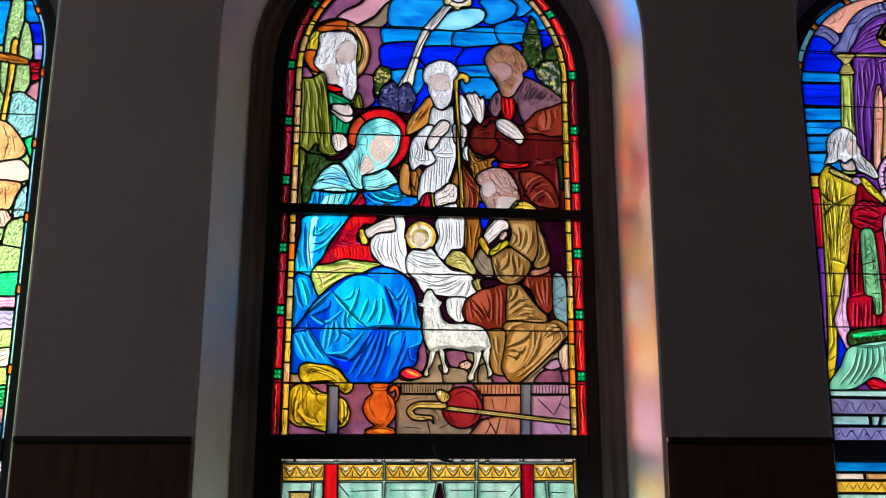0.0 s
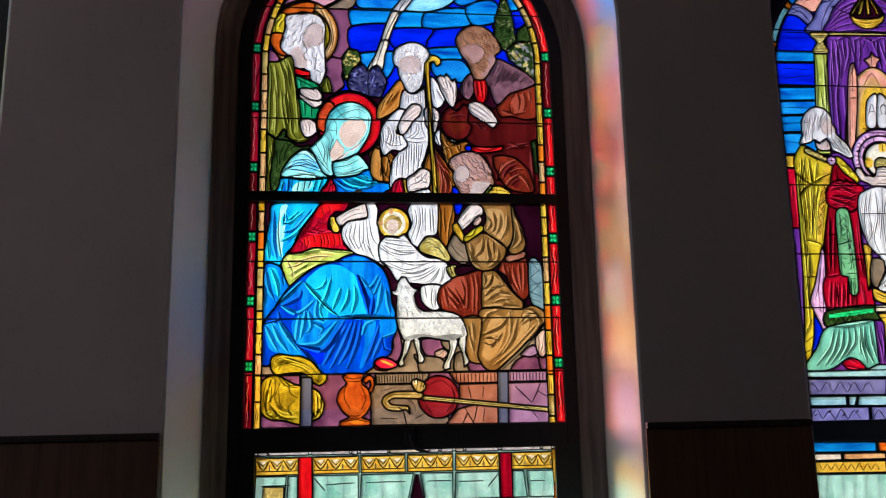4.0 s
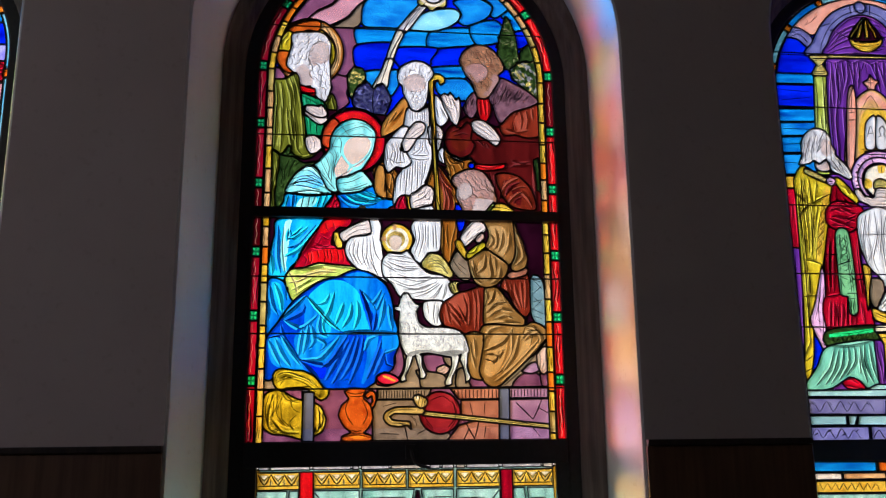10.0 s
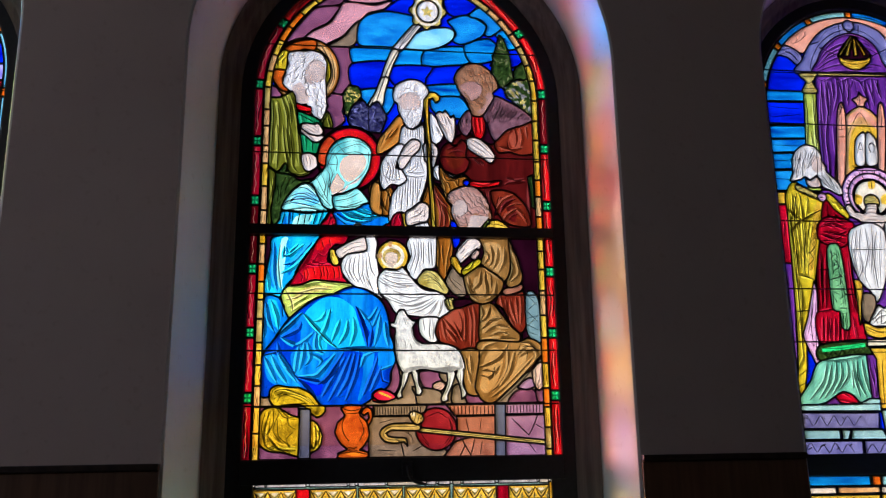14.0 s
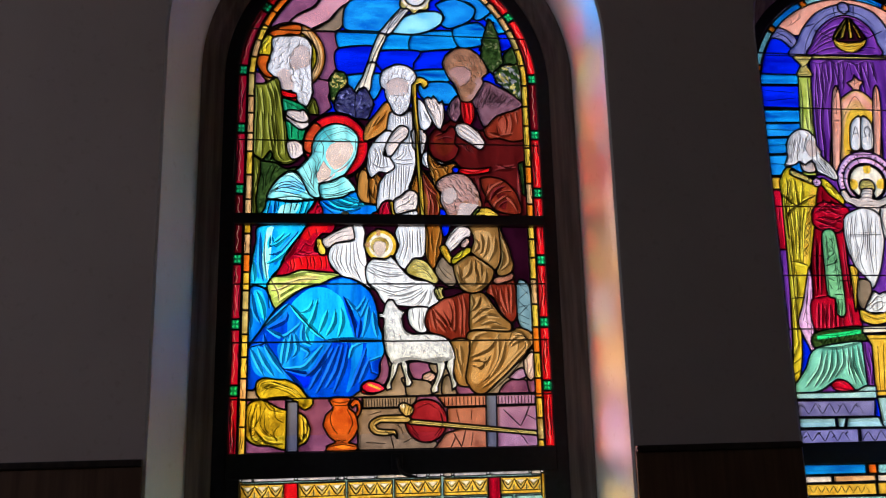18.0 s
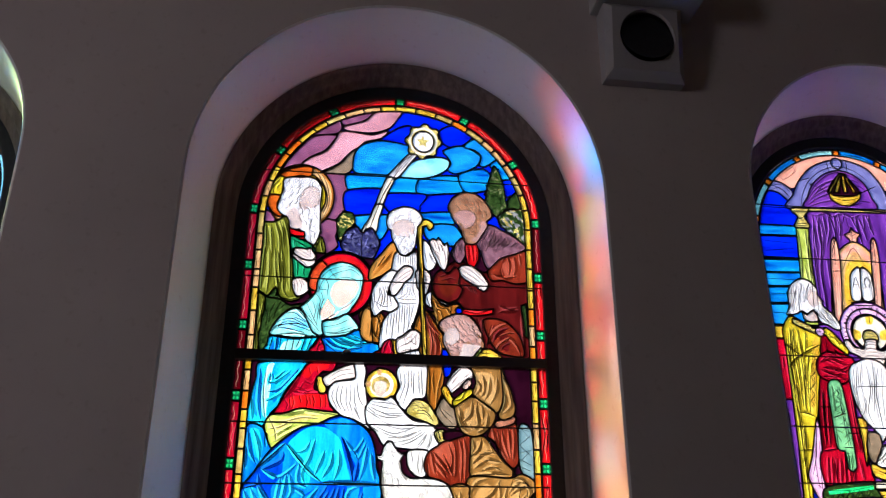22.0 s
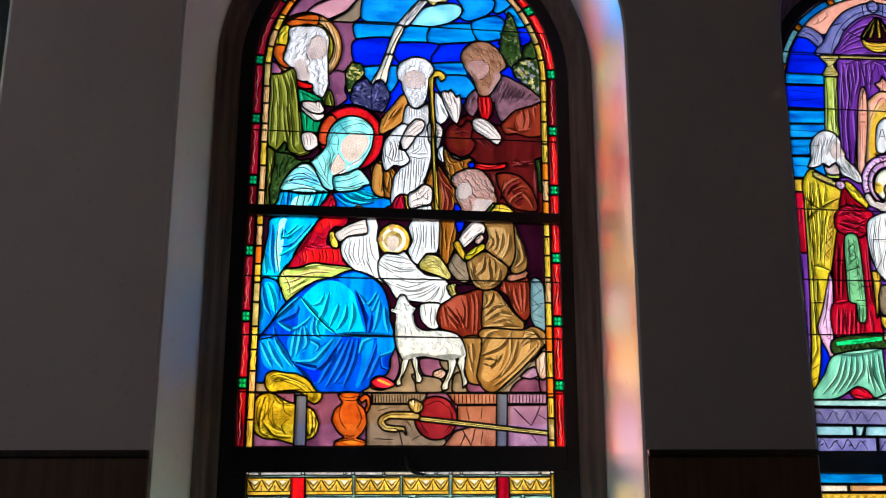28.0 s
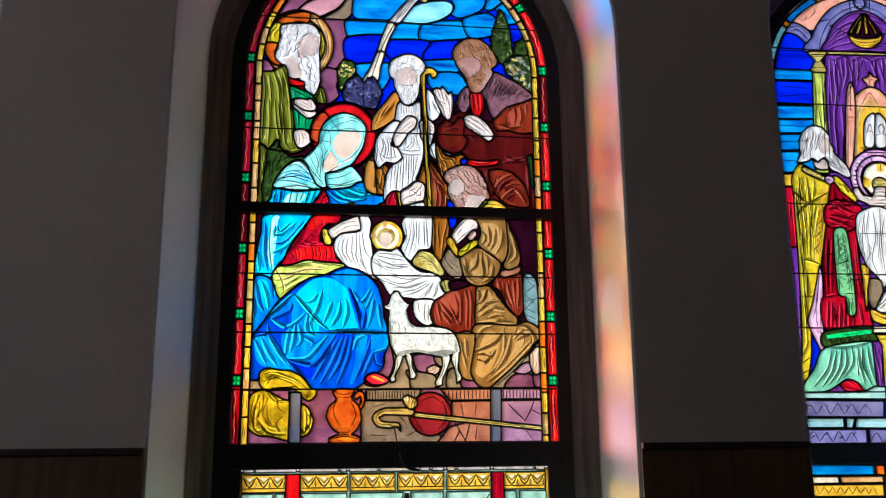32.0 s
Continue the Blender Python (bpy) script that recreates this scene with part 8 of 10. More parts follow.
L.hard("white", (30.1, 162.1), (42.8, 162.1), (42.8, 160.9), (30.1, 160.9))
L.hard("cream", (43.6, 162.1), (46.6, 162.1), (46.5, 160.8), (43.5, 160.8))
L.hard("gold", (-47.2, 160.5), (-34.2, 160.4), (-34.1, 155.2), (-47, 155.1), group="friezeA")
L.hard("gold", (-29.8, 160.4), (-15.4, 160.4), (-15.3, 155.2), (-29.6, 155.2), group="friezeB")
L.hard("gold", (-14.7, 160.4), (-0.9, 160.4), (-0.8, 155.1), (-14.6, 155.2), group="friezeC")
L.hard("gold", (-0.1, 160.4), (14.3, 160.4), (14.3, 155.1), (-0.1, 155.1), group="friezeD")
L.hard("gold", (15.3, 160.4), (29.1, 160.3), (29.1, 155), (15.2, 155.1), group="friezeE")
L.hard("gold", (33.4, 160.3), (46.5, 160.3), (46.4, 155), (33.3, 155), group="friezeF")
L.hard("red", (-34.1, 160.4), (-30, 160.4), (-29.7, 146.8), (-34, 146.8))
L.hard("crimson", (29.5, 160.3), (33.2, 160.3), (33.2, 146.4), (29.5, 146.4))
L.hard("mint", (-47, 154.8), (-37.8, 154.7), (-38.2, 146.8), (-47.3, 146.9))
L.hard("mint", (-37.1, 154.7), (-34.4, 154.7), (-34.3, 146.8), (-37.5, 146.8))
L.hard("mint", (-29.6, 154.7), (-15.6, 154.6), (-15.5, 146.7), (-29.4, 146.8))
L.hard("mint", (-14.6, 154.6), (1.7, 154.6), (-0.1, 146.6), (-14.8, 146.7))
L.hard("mint", (3.9, 154.6), (14.1, 154.5), (14.1, 146.5), (5.4, 146.6))
L.hard("mint", (15.2, 154.5), (29, 154.5), (29.1, 146.4), (14.8, 146.5))
L.hard("mint", (33.5, 154.5), (37, 154.5), (38, 146.4), (33.3, 146.4))
L.hard("mint", (38.1, 154.5), (46.7, 154.4), (46.9, 146.3), (38.7, 146.4))
L.hard("straw", (-44.7, 151.7), (-38.4, 151.6), (-38.6, 146.8), (-44.9, 146.9))
L.hard("plum", (2.4, 154.2), (3.2, 154.2), (5, 146.6), (0.7, 146.6))
L.ink(2.5, (-45.5, 152), (-36.6, 152))
L.ink(2.5, (-25.6, 151.9), (-16.7, 152.2))
L.ink(2.5, (-13.1, 152.2), (-0.8, 152.2))
L.ink(2.5, (6.1, 152.1), (13.8, 152.1))
L.ink(2.5, (15.9, 151.7), (24.2, 151.7))
L.ink(2.5, (39, 151.3), (44, 151.3))
L.ink(3, (-29.2, 154), (-25.9, 150.2))
L.ink(3, (28.9, 153.8), (25.5, 149.9))
L.hard("straw", (-46.3, 159.6), (-43.3, 159.6), (-44.8, 156.8), group="friezeA")
L.hard("cream", (-45.9, 159.4), (-43.8, 159.4), (-44.8, 158.4), group="friezeA")
L.ink(3.2, (-46.8, 159.8), (-44.8, 156.6), (-42.8, 159.8))
L.ink(2.2, (-46.3, 159.2), (-44.8, 157.9), (-43.4, 159.2))
L.disc("straw", -42.8, 157.2, 0.6, 0.7, group="friezeA")
L.ink(2, (-42.8, 156.3), (-42.9, 158.2))
L.hard("straw", (-42.2, 159.6), (-39.2, 159.6), (-40.5, 156.8), group="friezeA")
L.hard("cream", (-41.7, 159.4), (-39.5, 159.4), (-40.6, 158.4), group="friezeA")
L.ink(3.2, (-42.8, 159.8), (-40.5, 156.6), (-38.7, 159.7))
L.ink(2.2, (-42, 159.2), (-40.6, 157.8), (-39.2, 159.2))
L.disc("straw", -38.8, 157.2, 0.6, 0.7, group="friezeA")
L.ink(2, (-38.7, 156.3), (-38.8, 158.2))
L.hard("straw", (-38.1, 159.6), (-34.9, 159.6), (-36.4, 156.8), group="friezeA")
L.hard("cream", (-37.6, 159.4), (-35.5, 159.4), (-36.5, 158.4), group="friezeA")
L.ink(3.2, (-38.7, 159.7), (-36.4, 156.6), (-34.4, 159.7))
L.ink(2.2, (-37.9, 159.2), (-36.5, 157.8), (-35.1, 159.2))
L.disc("straw", -34.5, 157.1, 0.5, 0.7, group="friezeA")
L.ink(2, (-34.5, 156.3), (-34.5, 158.2))
L.ink(2.6, (-46.7, 156.3), (-34.3, 156.3))
L.ink(2, (-46.8, 160.1), (-34.4, 160.1))
L.hard("straw", (-28.9, 159.6), (-25.5, 159.5), (-27.2, 156.8), group="friezeB")
L.hard("cream", (-28.3, 159.4), (-26.2, 159.4), (-27.2, 158.3), group="friezeB")
L.ink(3.2, (-29.4, 159.7), (-27.2, 156.6), (-24.9, 159.7))
L.ink(2.2, (-28.7, 159.2), (-27.2, 157.8), (-25.8, 159.2))
L.disc("straw", -25.1, 157.1, 0.6, 0.7, group="friezeB")
L.ink(2, (-25, 156.2), (-25.1, 158.2))
L.hard("straw", (-24.4, 159.5), (-20.8, 159.5), (-22.5, 156.8), group="friezeB")
L.hard("cream", (-23.7, 159.4), (-21.5, 159.4), (-22.6, 158.3), group="friezeB")
L.ink(3.2, (-24.9, 159.7), (-22.5, 156.6), (-20.2, 159.7))
L.ink(2.2, (-24, 159.2), (-22.5, 157.8), (-21.1, 159.2))
L.disc("straw", -20.4, 157.1, 0.5, 0.7, group="friezeB")
L.ink(2, (-20.3, 156.2), (-20.4, 158.1))
L.hard("straw", (-19.7, 159.5), (-16.1, 159.5), (-17.8, 156.7), group="friezeB")
L.hard("cream", (-19, 159.4), (-16.8, 159.4), (-17.9, 158.3), group="friezeB")
L.ink(3.2, (-20.2, 159.7), (-17.8, 156.6), (-15.6, 159.7))
L.ink(2.2, (-19.3, 159.2), (-17.9, 157.8), (-16.4, 159.2))
L.disc("straw", -15.7, 157.1, 0.5, 0.7, group="friezeB")
L.ink(2, (-15.7, 156.2), (-15.7, 158.1))
L.ink(2.6, (-29.3, 156.3), (-15.5, 156.2))
L.ink(2, (-29.4, 160.1), (-15.6, 160.1))
L.hard("straw", (-13.7, 159.5), (-10.5, 159.5), (-12.1, 156.7), group="friezeC")
L.hard("cream", (-13.2, 159.4), (-11, 159.3), (-12.1, 158.3), group="friezeC")
L.ink(3.2, (-14.3, 159.7), (-12.1, 156.5), (-9.9, 159.7))
L.ink(2.2, (-13.6, 159.2), (-12.1, 157.8), (-10.7, 159.2))
L.disc("straw", -10.1, 157.1, 0.5, 0.7, group="friezeC")
L.ink(2, (-10.1, 156.2), (-10.1, 158.1))
L.hard("straw", (-9.4, 159.5), (-6.1, 159.5), (-7.7, 156.7), group="friezeC")
L.hard("cream", (-8.9, 159.3), (-6.7, 159.3), (-7.8, 158.3), group="friezeC")
L.ink(3.2, (-9.9, 159.7), (-7.7, 156.5), (-5.6, 159.7))
L.ink(2.2, (-9.2, 159.2), (-7.8, 157.8), (-6.3, 159.2))
L.disc("straw", -5.8, 157.1, 0.5, 0.7, group="friezeC")
L.ink(2, (-5.7, 156.2), (-5.8, 158.1))
L.hard("straw", (-5, 159.5), (-1.6, 159.5), (-3.4, 156.7), group="friezeC")
L.hard("cream", (-4.5, 159.3), (-2.3, 159.3), (-3.4, 158.3), group="friezeC")
L.ink(3.2, (-5.6, 159.7), (-3.4, 156.5), (-1, 159.7))
L.ink(2.2, (-4.9, 159.2), (-3.4, 157.8), (-2, 159.2))
L.disc("straw", -1.2, 157, 0.5, 0.7, group="friezeC")
L.ink(2, (-1.2, 156.2), (-1.2, 158.1))
L.ink(2.6, (-14.2, 156.2), (-1, 156.2))
L.ink(2, (-14.3, 160.1), (-1, 160))
L.hard("straw", (0.8, 159.5), (4.2, 159.5), (2.4, 156.7), group="friezeD")
L.hard("cream", (1.3, 159.3), (3.5, 159.3), (2.4, 158.3), group="friezeD")
L.ink(3.2, (0.2, 159.7), (2.4, 156.5), (4.8, 159.7))
L.ink(2.2, (1, 159.1), (2.4, 157.7), (3.9, 159.1))
L.disc("straw", 4.7, 157, 0.5, 0.7, group="friezeD")
L.ink(2, (4.6, 156.2), (4.6, 158.1))
L.hard("straw", (5.3, 159.5), (8.8, 159.5), (7.2, 156.7), group="friezeD")
L.hard("cream", (6.1, 159.3), (8.3, 159.3), (7.2, 158.3), group="friezeD")
L.ink(3.2, (4.8, 159.7), (7.2, 156.5), (9.4, 159.7))
L.ink(2.2, (5.7, 159.1), (7.2, 157.7), (8.6, 159.1))
L.disc("straw", 9.2, 157, 0.6, 0.7, group="friezeD")
L.ink(2, (9.2, 156.1), (9.2, 158.1))
L.hard("straw", (9.9, 159.5), (13.6, 159.5), (11.8, 156.7), group="friezeD")
L.hard("cream", (10.7, 159.3), (12.9, 159.3), (11.8, 158.2), group="friezeD")
L.ink(3.2, (9.4, 159.7), (11.8, 156.5), (14.2, 159.7))
L.ink(2.2, (10.3, 159.1), (11.8, 157.7), (13.2, 159.1))
L.disc("straw", 13.9, 157, 0.5, 0.7, group="friezeD")
L.ink(2, (14, 156.1), (14, 158.1))
L.ink(2.6, (0.3, 156.2), (14.1, 156.1))
L.ink(2, (0.2, 160), (14.2, 160))
L.hard("straw", (16.2, 159.5), (19.5, 159.5), (17.8, 156.6), group="friezeE")
L.hard("cream", (16.7, 159.3), (18.9, 159.3), (17.8, 158.2), group="friezeE")
L.ink(3.2, (15.6, 159.6), (17.8, 156.5), (20.1, 159.6))
L.ink(2.2, (16.4, 159.1), (17.8, 157.7), (19.3, 159.1))
L.disc("straw", 19.9, 157, 0.5, 0.7, group="friezeE")
L.ink(2, (19.8, 156.1), (19.9, 158))
L.hard("straw", (20.6, 159.5), (23.9, 159.5), (22.2, 156.6), group="friezeE")
L.hard("cream", (21.2, 159.3), (23.4, 159.3), (22.3, 158.2), group="friezeE")
L.ink(3.2, (20.1, 159.6), (22.2, 156.5), (24.5, 159.6))
L.ink(2.2, (20.8, 159.1), (22.3, 157.7), (23.7, 159.1))
L.disc("straw", 24.2, 157, 0.6, 0.7, group="friezeE")
L.ink(2, (24.3, 156.1), (24.3, 158))
L.hard("straw", (25, 159.5), (28.4, 159.4), (26.7, 156.6), group="friezeE")
L.hard("cream", (25.6, 159.3), (27.8, 159.3), (26.7, 158.2), group="friezeE")
L.ink(3.2, (24.5, 159.6), (26.7, 156.4), (28.9, 159.6))
L.ink(2.2, (25.2, 159.1), (26.7, 157.7), (28.2, 159.1))
L.disc("straw", 28.7, 157, 0.6, 0.7, group="friezeE")
L.ink(2, (28.7, 156.1), (28.7, 158))
L.ink(2.6, (15.6, 156.1), (28.9, 156.1))
L.ink(2, (15.6, 160), (29, 160))
L.hard("straw", (34.3, 159.4), (37.3, 159.4), (35.8, 156.6), group="friezeF")
L.hard("cream", (34.7, 159.3), (36.9, 159.3), (35.8, 158.2), group="friezeF")
L.ink(3.2, (33.8, 159.6), (35.8, 156.4), (37.9, 159.6))
L.ink(2.2, (34.3, 159.1), (35.8, 157.7), (37.3, 159.1))
L.disc("straw", 37.7, 156.9, 0.6, 0.7, group="friezeF")
L.ink(2, (37.6, 156.1), (37.7, 158))
L.hard("straw", (38.4, 159.4), (41.4, 159.4), (39.9, 156.6), group="friezeF")
L.hard("cream", (38.8, 159.2), (41.1, 159.2), (39.9, 158.2), group="friezeF")
L.ink(3.2, (37.9, 159.6), (39.9, 156.4), (42, 159.6))
L.ink(2.2, (38.4, 159.1), (39.9, 157.6), (41.4, 159.1))
L.disc("straw", 41.8, 156.9, 0.6, 0.7, group="friezeF")
L.ink(2, (41.7, 156), (41.8, 158))
L.hard("straw", (42.6, 159.4), (45.8, 159.4), (44, 156.6), group="friezeF")
L.hard("cream", (42.9, 159.2), (45.2, 159.2), (44, 158.2), group="friezeF")
L.ink(3.2, (42, 159.6), (44, 156.4), (46.3, 159.6))
L.ink(2.2, (42.6, 159.1), (44, 157.6), (45.6, 159.1))
L.disc("straw", 46, 156.9, 0.6, 0.7, group="friezeF")
L.ink(2, (46, 156), (46.1, 158))
L.ink(2.6, (33.7, 156.1), (46.2, 156))
L.ink(2, (33.8, 160), (46.3, 160))
L.build(centre, 0.004)
part("sash_filler", boxes((-0.52, -0.474, -0.014, 0.02, FOOT, 1.62), (0.474, 0.52, -0.014, 0.02, FOOT, 1.62), (-0.5, 0.5, -0.014, 0.02, FOOT, FOOT + 0.034), bevel=0.002), SASH, centre, "black lower sash")

# ---- the window to the east ----
east = stained_window("narrower round-headed stained glass window with purple, yellow and red panes", 1.744)
E = Design(1.744)
EF, ES, EH = 1.68, 2.955, 0.395
E.raw("plum", arch(0, EH + 0.008, EF, ES, 60))
E.raw("deep", arch(0, EH - 0.02, EF, ES, 60))
E.hard("sky", (-46.8, 301.3), (-20.9, 301.3), (-21.3, 297.4), (-47.3, 296.8))
E.hard("deep", (-47.3, 296.3), (-21.4, 297), (-22.4, 288.1), (-48.2, 287.2))
E.hard("sky", (-48.2, 286.7), (-22.5, 287.5), (-23, 282.5), (-48.7, 281.6))
E.hard("cloud", (-48.8, 281.2), (-23.1, 282.3), (-23.7, 277.2), (-49.3, 275.9))
E.hard("sky", (-49.3, 275.5), (-23.7, 276.8), (-24.4, 270.6), (-49.9, 269.4))
E.hard("cloud", (-49.9, 268.9), (-24.5, 270.1), (-25.4, 262.3), (-50.7, 261.2))
E.hard("gold", (-50.7, 260.8), (-26.5, 261.6), (-27.1, 256.9), (-51.1, 256.3))
E.ink(3, (-34.9, 308.7), (-22.3, 308.8))
E.ink(2, (-36.3, 294.6), (-25.1, 294.1))
E.ink(2, (-36.3, 290.5), (-24.9, 291.9))
E.ink(2, (-37.5, 279.4), (-25.7, 279.3))
E.ink(2, (-37.4, 273.2), (-26.9, 274))
E.ink(2, (-37.5, 266.3), (-30.5, 266.1))
E.hard("crimson", (-46.8, 256.2), (-31.5, 256.6), (-33.9, 234.6), (-46.8, 234.5))
E.hard("violet", (-46.8, 234.5), (-33.9, 234.6), (-37.5, 183.9), (-45.7, 183.9))
E.hard("violet", (-22.9, 262.8), (28.2, 264.2), (15.6, 182.8), (-31.3, 183.2), group="under")
E.soft("salmon", (-31.9, 320), (-25, 326.4), (-16.4, 330.7), (-7.9, 333.1), (0.5, 334.3), (8.8, 334.1), (17, 332.6), (25.2, 329.2), (31, 323.3), (23.6, 320), (17.4, 318.7), (13.4, 324), (7, 329.2), (-0.5, 330.2), (-8.5, 328.3), (-15.4, 322.7), (-20.7, 317.3), group="arcs")
E.soft("periwinkle", (-32.7, 316.2), (-29.6, 320.1), (-25.5, 319.4), (-21.7, 316.3), (-21.8, 311.6), (-24.4, 312.4), (-27.4, 315.1), (-30.5, 315.8))
E.ink(2, (-29.3, 318.2), (-25, 316.1), (-22.5, 313))
E.soft("periwinkle", (-23.1, 308.3), (-21.5, 314.4), (-18, 320.7), (-12.6, 326.6), (-5.9, 330.1), (0.2, 331.4), (6, 330.8), (12, 328), (16.1, 322.5), (18.1, 316.4), (18.1, 310.3), group="archI")
E.soft("violet", (-16.6, 308.6), (-15.3, 314.3), (-12, 320.1), (-6.6, 324.6), (-0.5, 326.6), (5.3, 325.2), (9.7, 321.2), (11.5, 315.6), (11.5, 310))
E.ink(2.5, (-18.9, 309), (-17.6, 314.2), (-13.8, 320.9), (-7.6, 326), (-0.2, 328.3), (6.7, 326.7), (11.7, 322.2))
E.ink(2, (-13.8, 309.2), (-12.2, 314.4), (-8.9, 318.8), (-1, 322.5), (6.2, 319.6), (8.7, 315.5))
E.ink(3, (-18, 320.7), (-13.2, 322.4))
E.ink(3, (-4.7, 330.4), (-4.3, 325.7))
E.ink(3, (3.9, 330.9), (3.3, 326.6))
E.ink(3, (-13.9, 320), (-5.5, 316.2))
E.ink(3, (5.7, 316.3), (14.3, 320.5))
E.disc("periwinkle", -0.5, 329.7, 2.3, 2.4)
E.ink(2, (-26.5, 323.1), (-24, 324.6), (-22.4, 322.8), (-24.4, 320.8), (-25.7, 322.2))
E.ink(2, (-22.2, 324.7), (-19.6, 326.7), (-18.4, 324.9), (-20.5, 323.4))
E.hard("violet", (-17.1, 308.2), (35.3, 310.1), (30, 263.8), (-20.2, 262.4), group="curtain")
E.ink(3, (-13.4, 307), (-13.1, 296), (-15.6, 282.4), (-15.7, 266.9))
E.ink(3, (-8, 307.2), (-6.8, 298.5), (-9.5, 291.6))
E.ink(3, (0.8, 307.1), (2.8, 301.2), (3.8, 294.4))
E.ink(3, (-10.4, 306.6), (-10.5, 298.4))
E.ink(2.5, (-14.7, 305), (-17.1, 289), (-17.9, 271.2))
E.ink(3, (7.6, 307.5), (9.1, 299.2))
E.ink(2, (-16.8, 306.8), (-13.5, 306), (-9.8, 307.6), (-6.5, 306.1), (-2.9, 307.7), (1.6, 306.2), (5.3, 307.8), (8.7, 306.8))
E.hard("straw", (-17, 309.3), (35.4, 311.1), (35.2, 309.7), (-17.2, 307.9))
E.soft("straw", (-23.5, 308.8), (-16.1, 309.1), (-16.8, 307.3), (-18.4, 305.3), (-17.3, 303.1), (-17, 301), (-23, 300.8), (-22.3, 302.9), (-21.1, 305.2), (-22.8, 307))
E.ink(2, (-22, 306.1), (-20.3, 304.3), (-17.8, 306.3))
E.ink(2, (-22.7, 307.4), (-16.7, 307.7))
E.ink(2, (-22.4, 302.4), (-17.3, 302.6))
E.hard("lime", (-22.6, 300.6), (-17.5, 300.8), (-20.3, 262), (-25.6, 261.9))
E.ink(2.5, (-19, 300.3), (-20, 280), (-21.3, 264.6))
E.soft("plum", (0.5, 325), (6.7, 316.8), (-6.5, 316.1))
E.ink(2.5, (0.5, 324.5), (-6, 316.1))
E.soft("gold", (-6.1, 317.1), (-4.2, 315.5), (0.4, 315.3), (5.2, 316), (7.3, 317.8), (6.4, 314.4), (1.8, 311.4), (-2.4, 311.6), (-5.8, 313.8))
E.soft("gold", (0.1, 325.4), (1.1, 325.5), (-2.2, 316.8), (-3.6, 316.7))
E.soft("gold", (0.8, 325.5), (1.7, 325), (1.6, 317), (0.2, 316.9))
E.soft("gold", (1.3, 325.5), (2.2, 325.1), (5.4, 317.2), (4.2, 317.1))
E.soft("gold", (-0.1, 325.4), (0.5, 325), (-5, 316.7), (-6.1, 317.1))
E.ink(2, (-5.3, 314.3), (0.2, 313.4), (6, 314.9))
E.soft("salmon", (-3.1, 298.7), (-0.6, 300.1), (0.1, 302), (1.3, 300.2), (3.5, 299.4), (1.9, 297.5), (1, 294.3), (-1.4, 294.2), (-1.5, 296.9))
E.soft("wheat", (0, 296), (7.6, 288.1), (5, 262.7), (-13.6, 262.2), (-9.5, 287.5), group="gable")
E.soft("salmon", (-0.1, 295.1), (6.7, 288.6), (5.1, 287.1), (-0.5, 291.9), (-7.8, 286.7), (-9, 288), group="gable")
E.soft("gold", (-5.3, 285), (-1.2, 288.5), (3.4, 288), (6.2, 284.9), (4.3, 270.8), (-7.6, 270.4), group="gable")
E.soft("salmon", (-7.8, 297.5), (-6.8, 294.4), (-7.4, 284.4), (-11.1, 262.7), (-13.5, 262.6), (-11.3, 284.3), (-9.6, 294.3))
E.soft("salmon", (8.5, 298.2), (9.4, 295.1), (8.7, 285), (4.8, 263.1), (2.8, 263), (5.3, 284.9), (6.9, 295))
E.ink(2, (-8, 296.2), (-9.1, 285.9))
E.ink(2, (-10.5, 283.7), (-7.7, 283.8))
E.ink(2, (8.5, 296.9), (7.3, 286.6))
E.soft("white", (-5.2, 272.9), (-4.4, 281), (-2.6, 284.2), (0.2, 285.2), (-1.4, 273), group="doorP")
E.soft("white", (-0.9, 273.1), (0.7, 285.2), (3.3, 284.4), (4.5, 281.3), (3.7, 273.2), group="doorQ")
E.ink(2.5, (-4, 277), (-2.1, 281.5), (-1.3, 277))
E.ink(2, (-3.4, 278.5), (-1.3, 278.6))
E.ink(2.5, (0.1, 277.1), (1.5, 277.6), (0.9, 279.8), (2.5, 281.6), (3.7, 279.9), (2.7, 277.6), (4, 277.2))
E.ink(3, (-6.9, 272), (4.5, 272.3))
E.ink(3, (-7.2, 270.2), (4.2, 270.6))
E.ink(2, (-26.7, 276.2), (-28.6, 270.9), (-29.5, 266.9))
E.ink(2, (-23.8, 277.6), (-26.3, 272.1), (-26.8, 267))
E.ink(1.8, (-17.9, 269), (-15.8, 266), (-14.5, 262.2))
E.ink(1.8, (-20.2, 266.8), (-17.8, 264.2))
E.ink(1.8, (-21, 278.6), (-23.8, 273.7))
E.disc("violet", -0.5, 260.5, 11.8, 11.3, group="haloP")
E.disc("pink", -0.5, 260.4, 11.3, 10.9, group="haloP")
E.disc("mauve", -0.5, 260.4, 9.3, 8.9, group="haloP2")
E.disc("pink", -0.6, 260.4, 8.9, 8.5, group="haloP2")
E.disc("plum", -0.6, 259.9, 7.5, 7.2)
E.disc("cream", -0.6, 259.9, 6.8, 6.6, group="haloQ")
E.soft("gold", (-1.1, 266.4), (1.6, 266.5), (1, 263.4), (-1.3, 263.4), group="haloQ")
E.soft("gold", (-7.2, 261), (-4.4, 260.2), (-4.7, 257.6), (-7.5, 257.1), group="haloQ")
E.soft("gold", (6.2, 261.4), (3.3, 260.4), (3, 257.8), (5.6, 257.5), group="haloQ")
E.disc("straw", -0.9, 258.1, 3.1, 3)
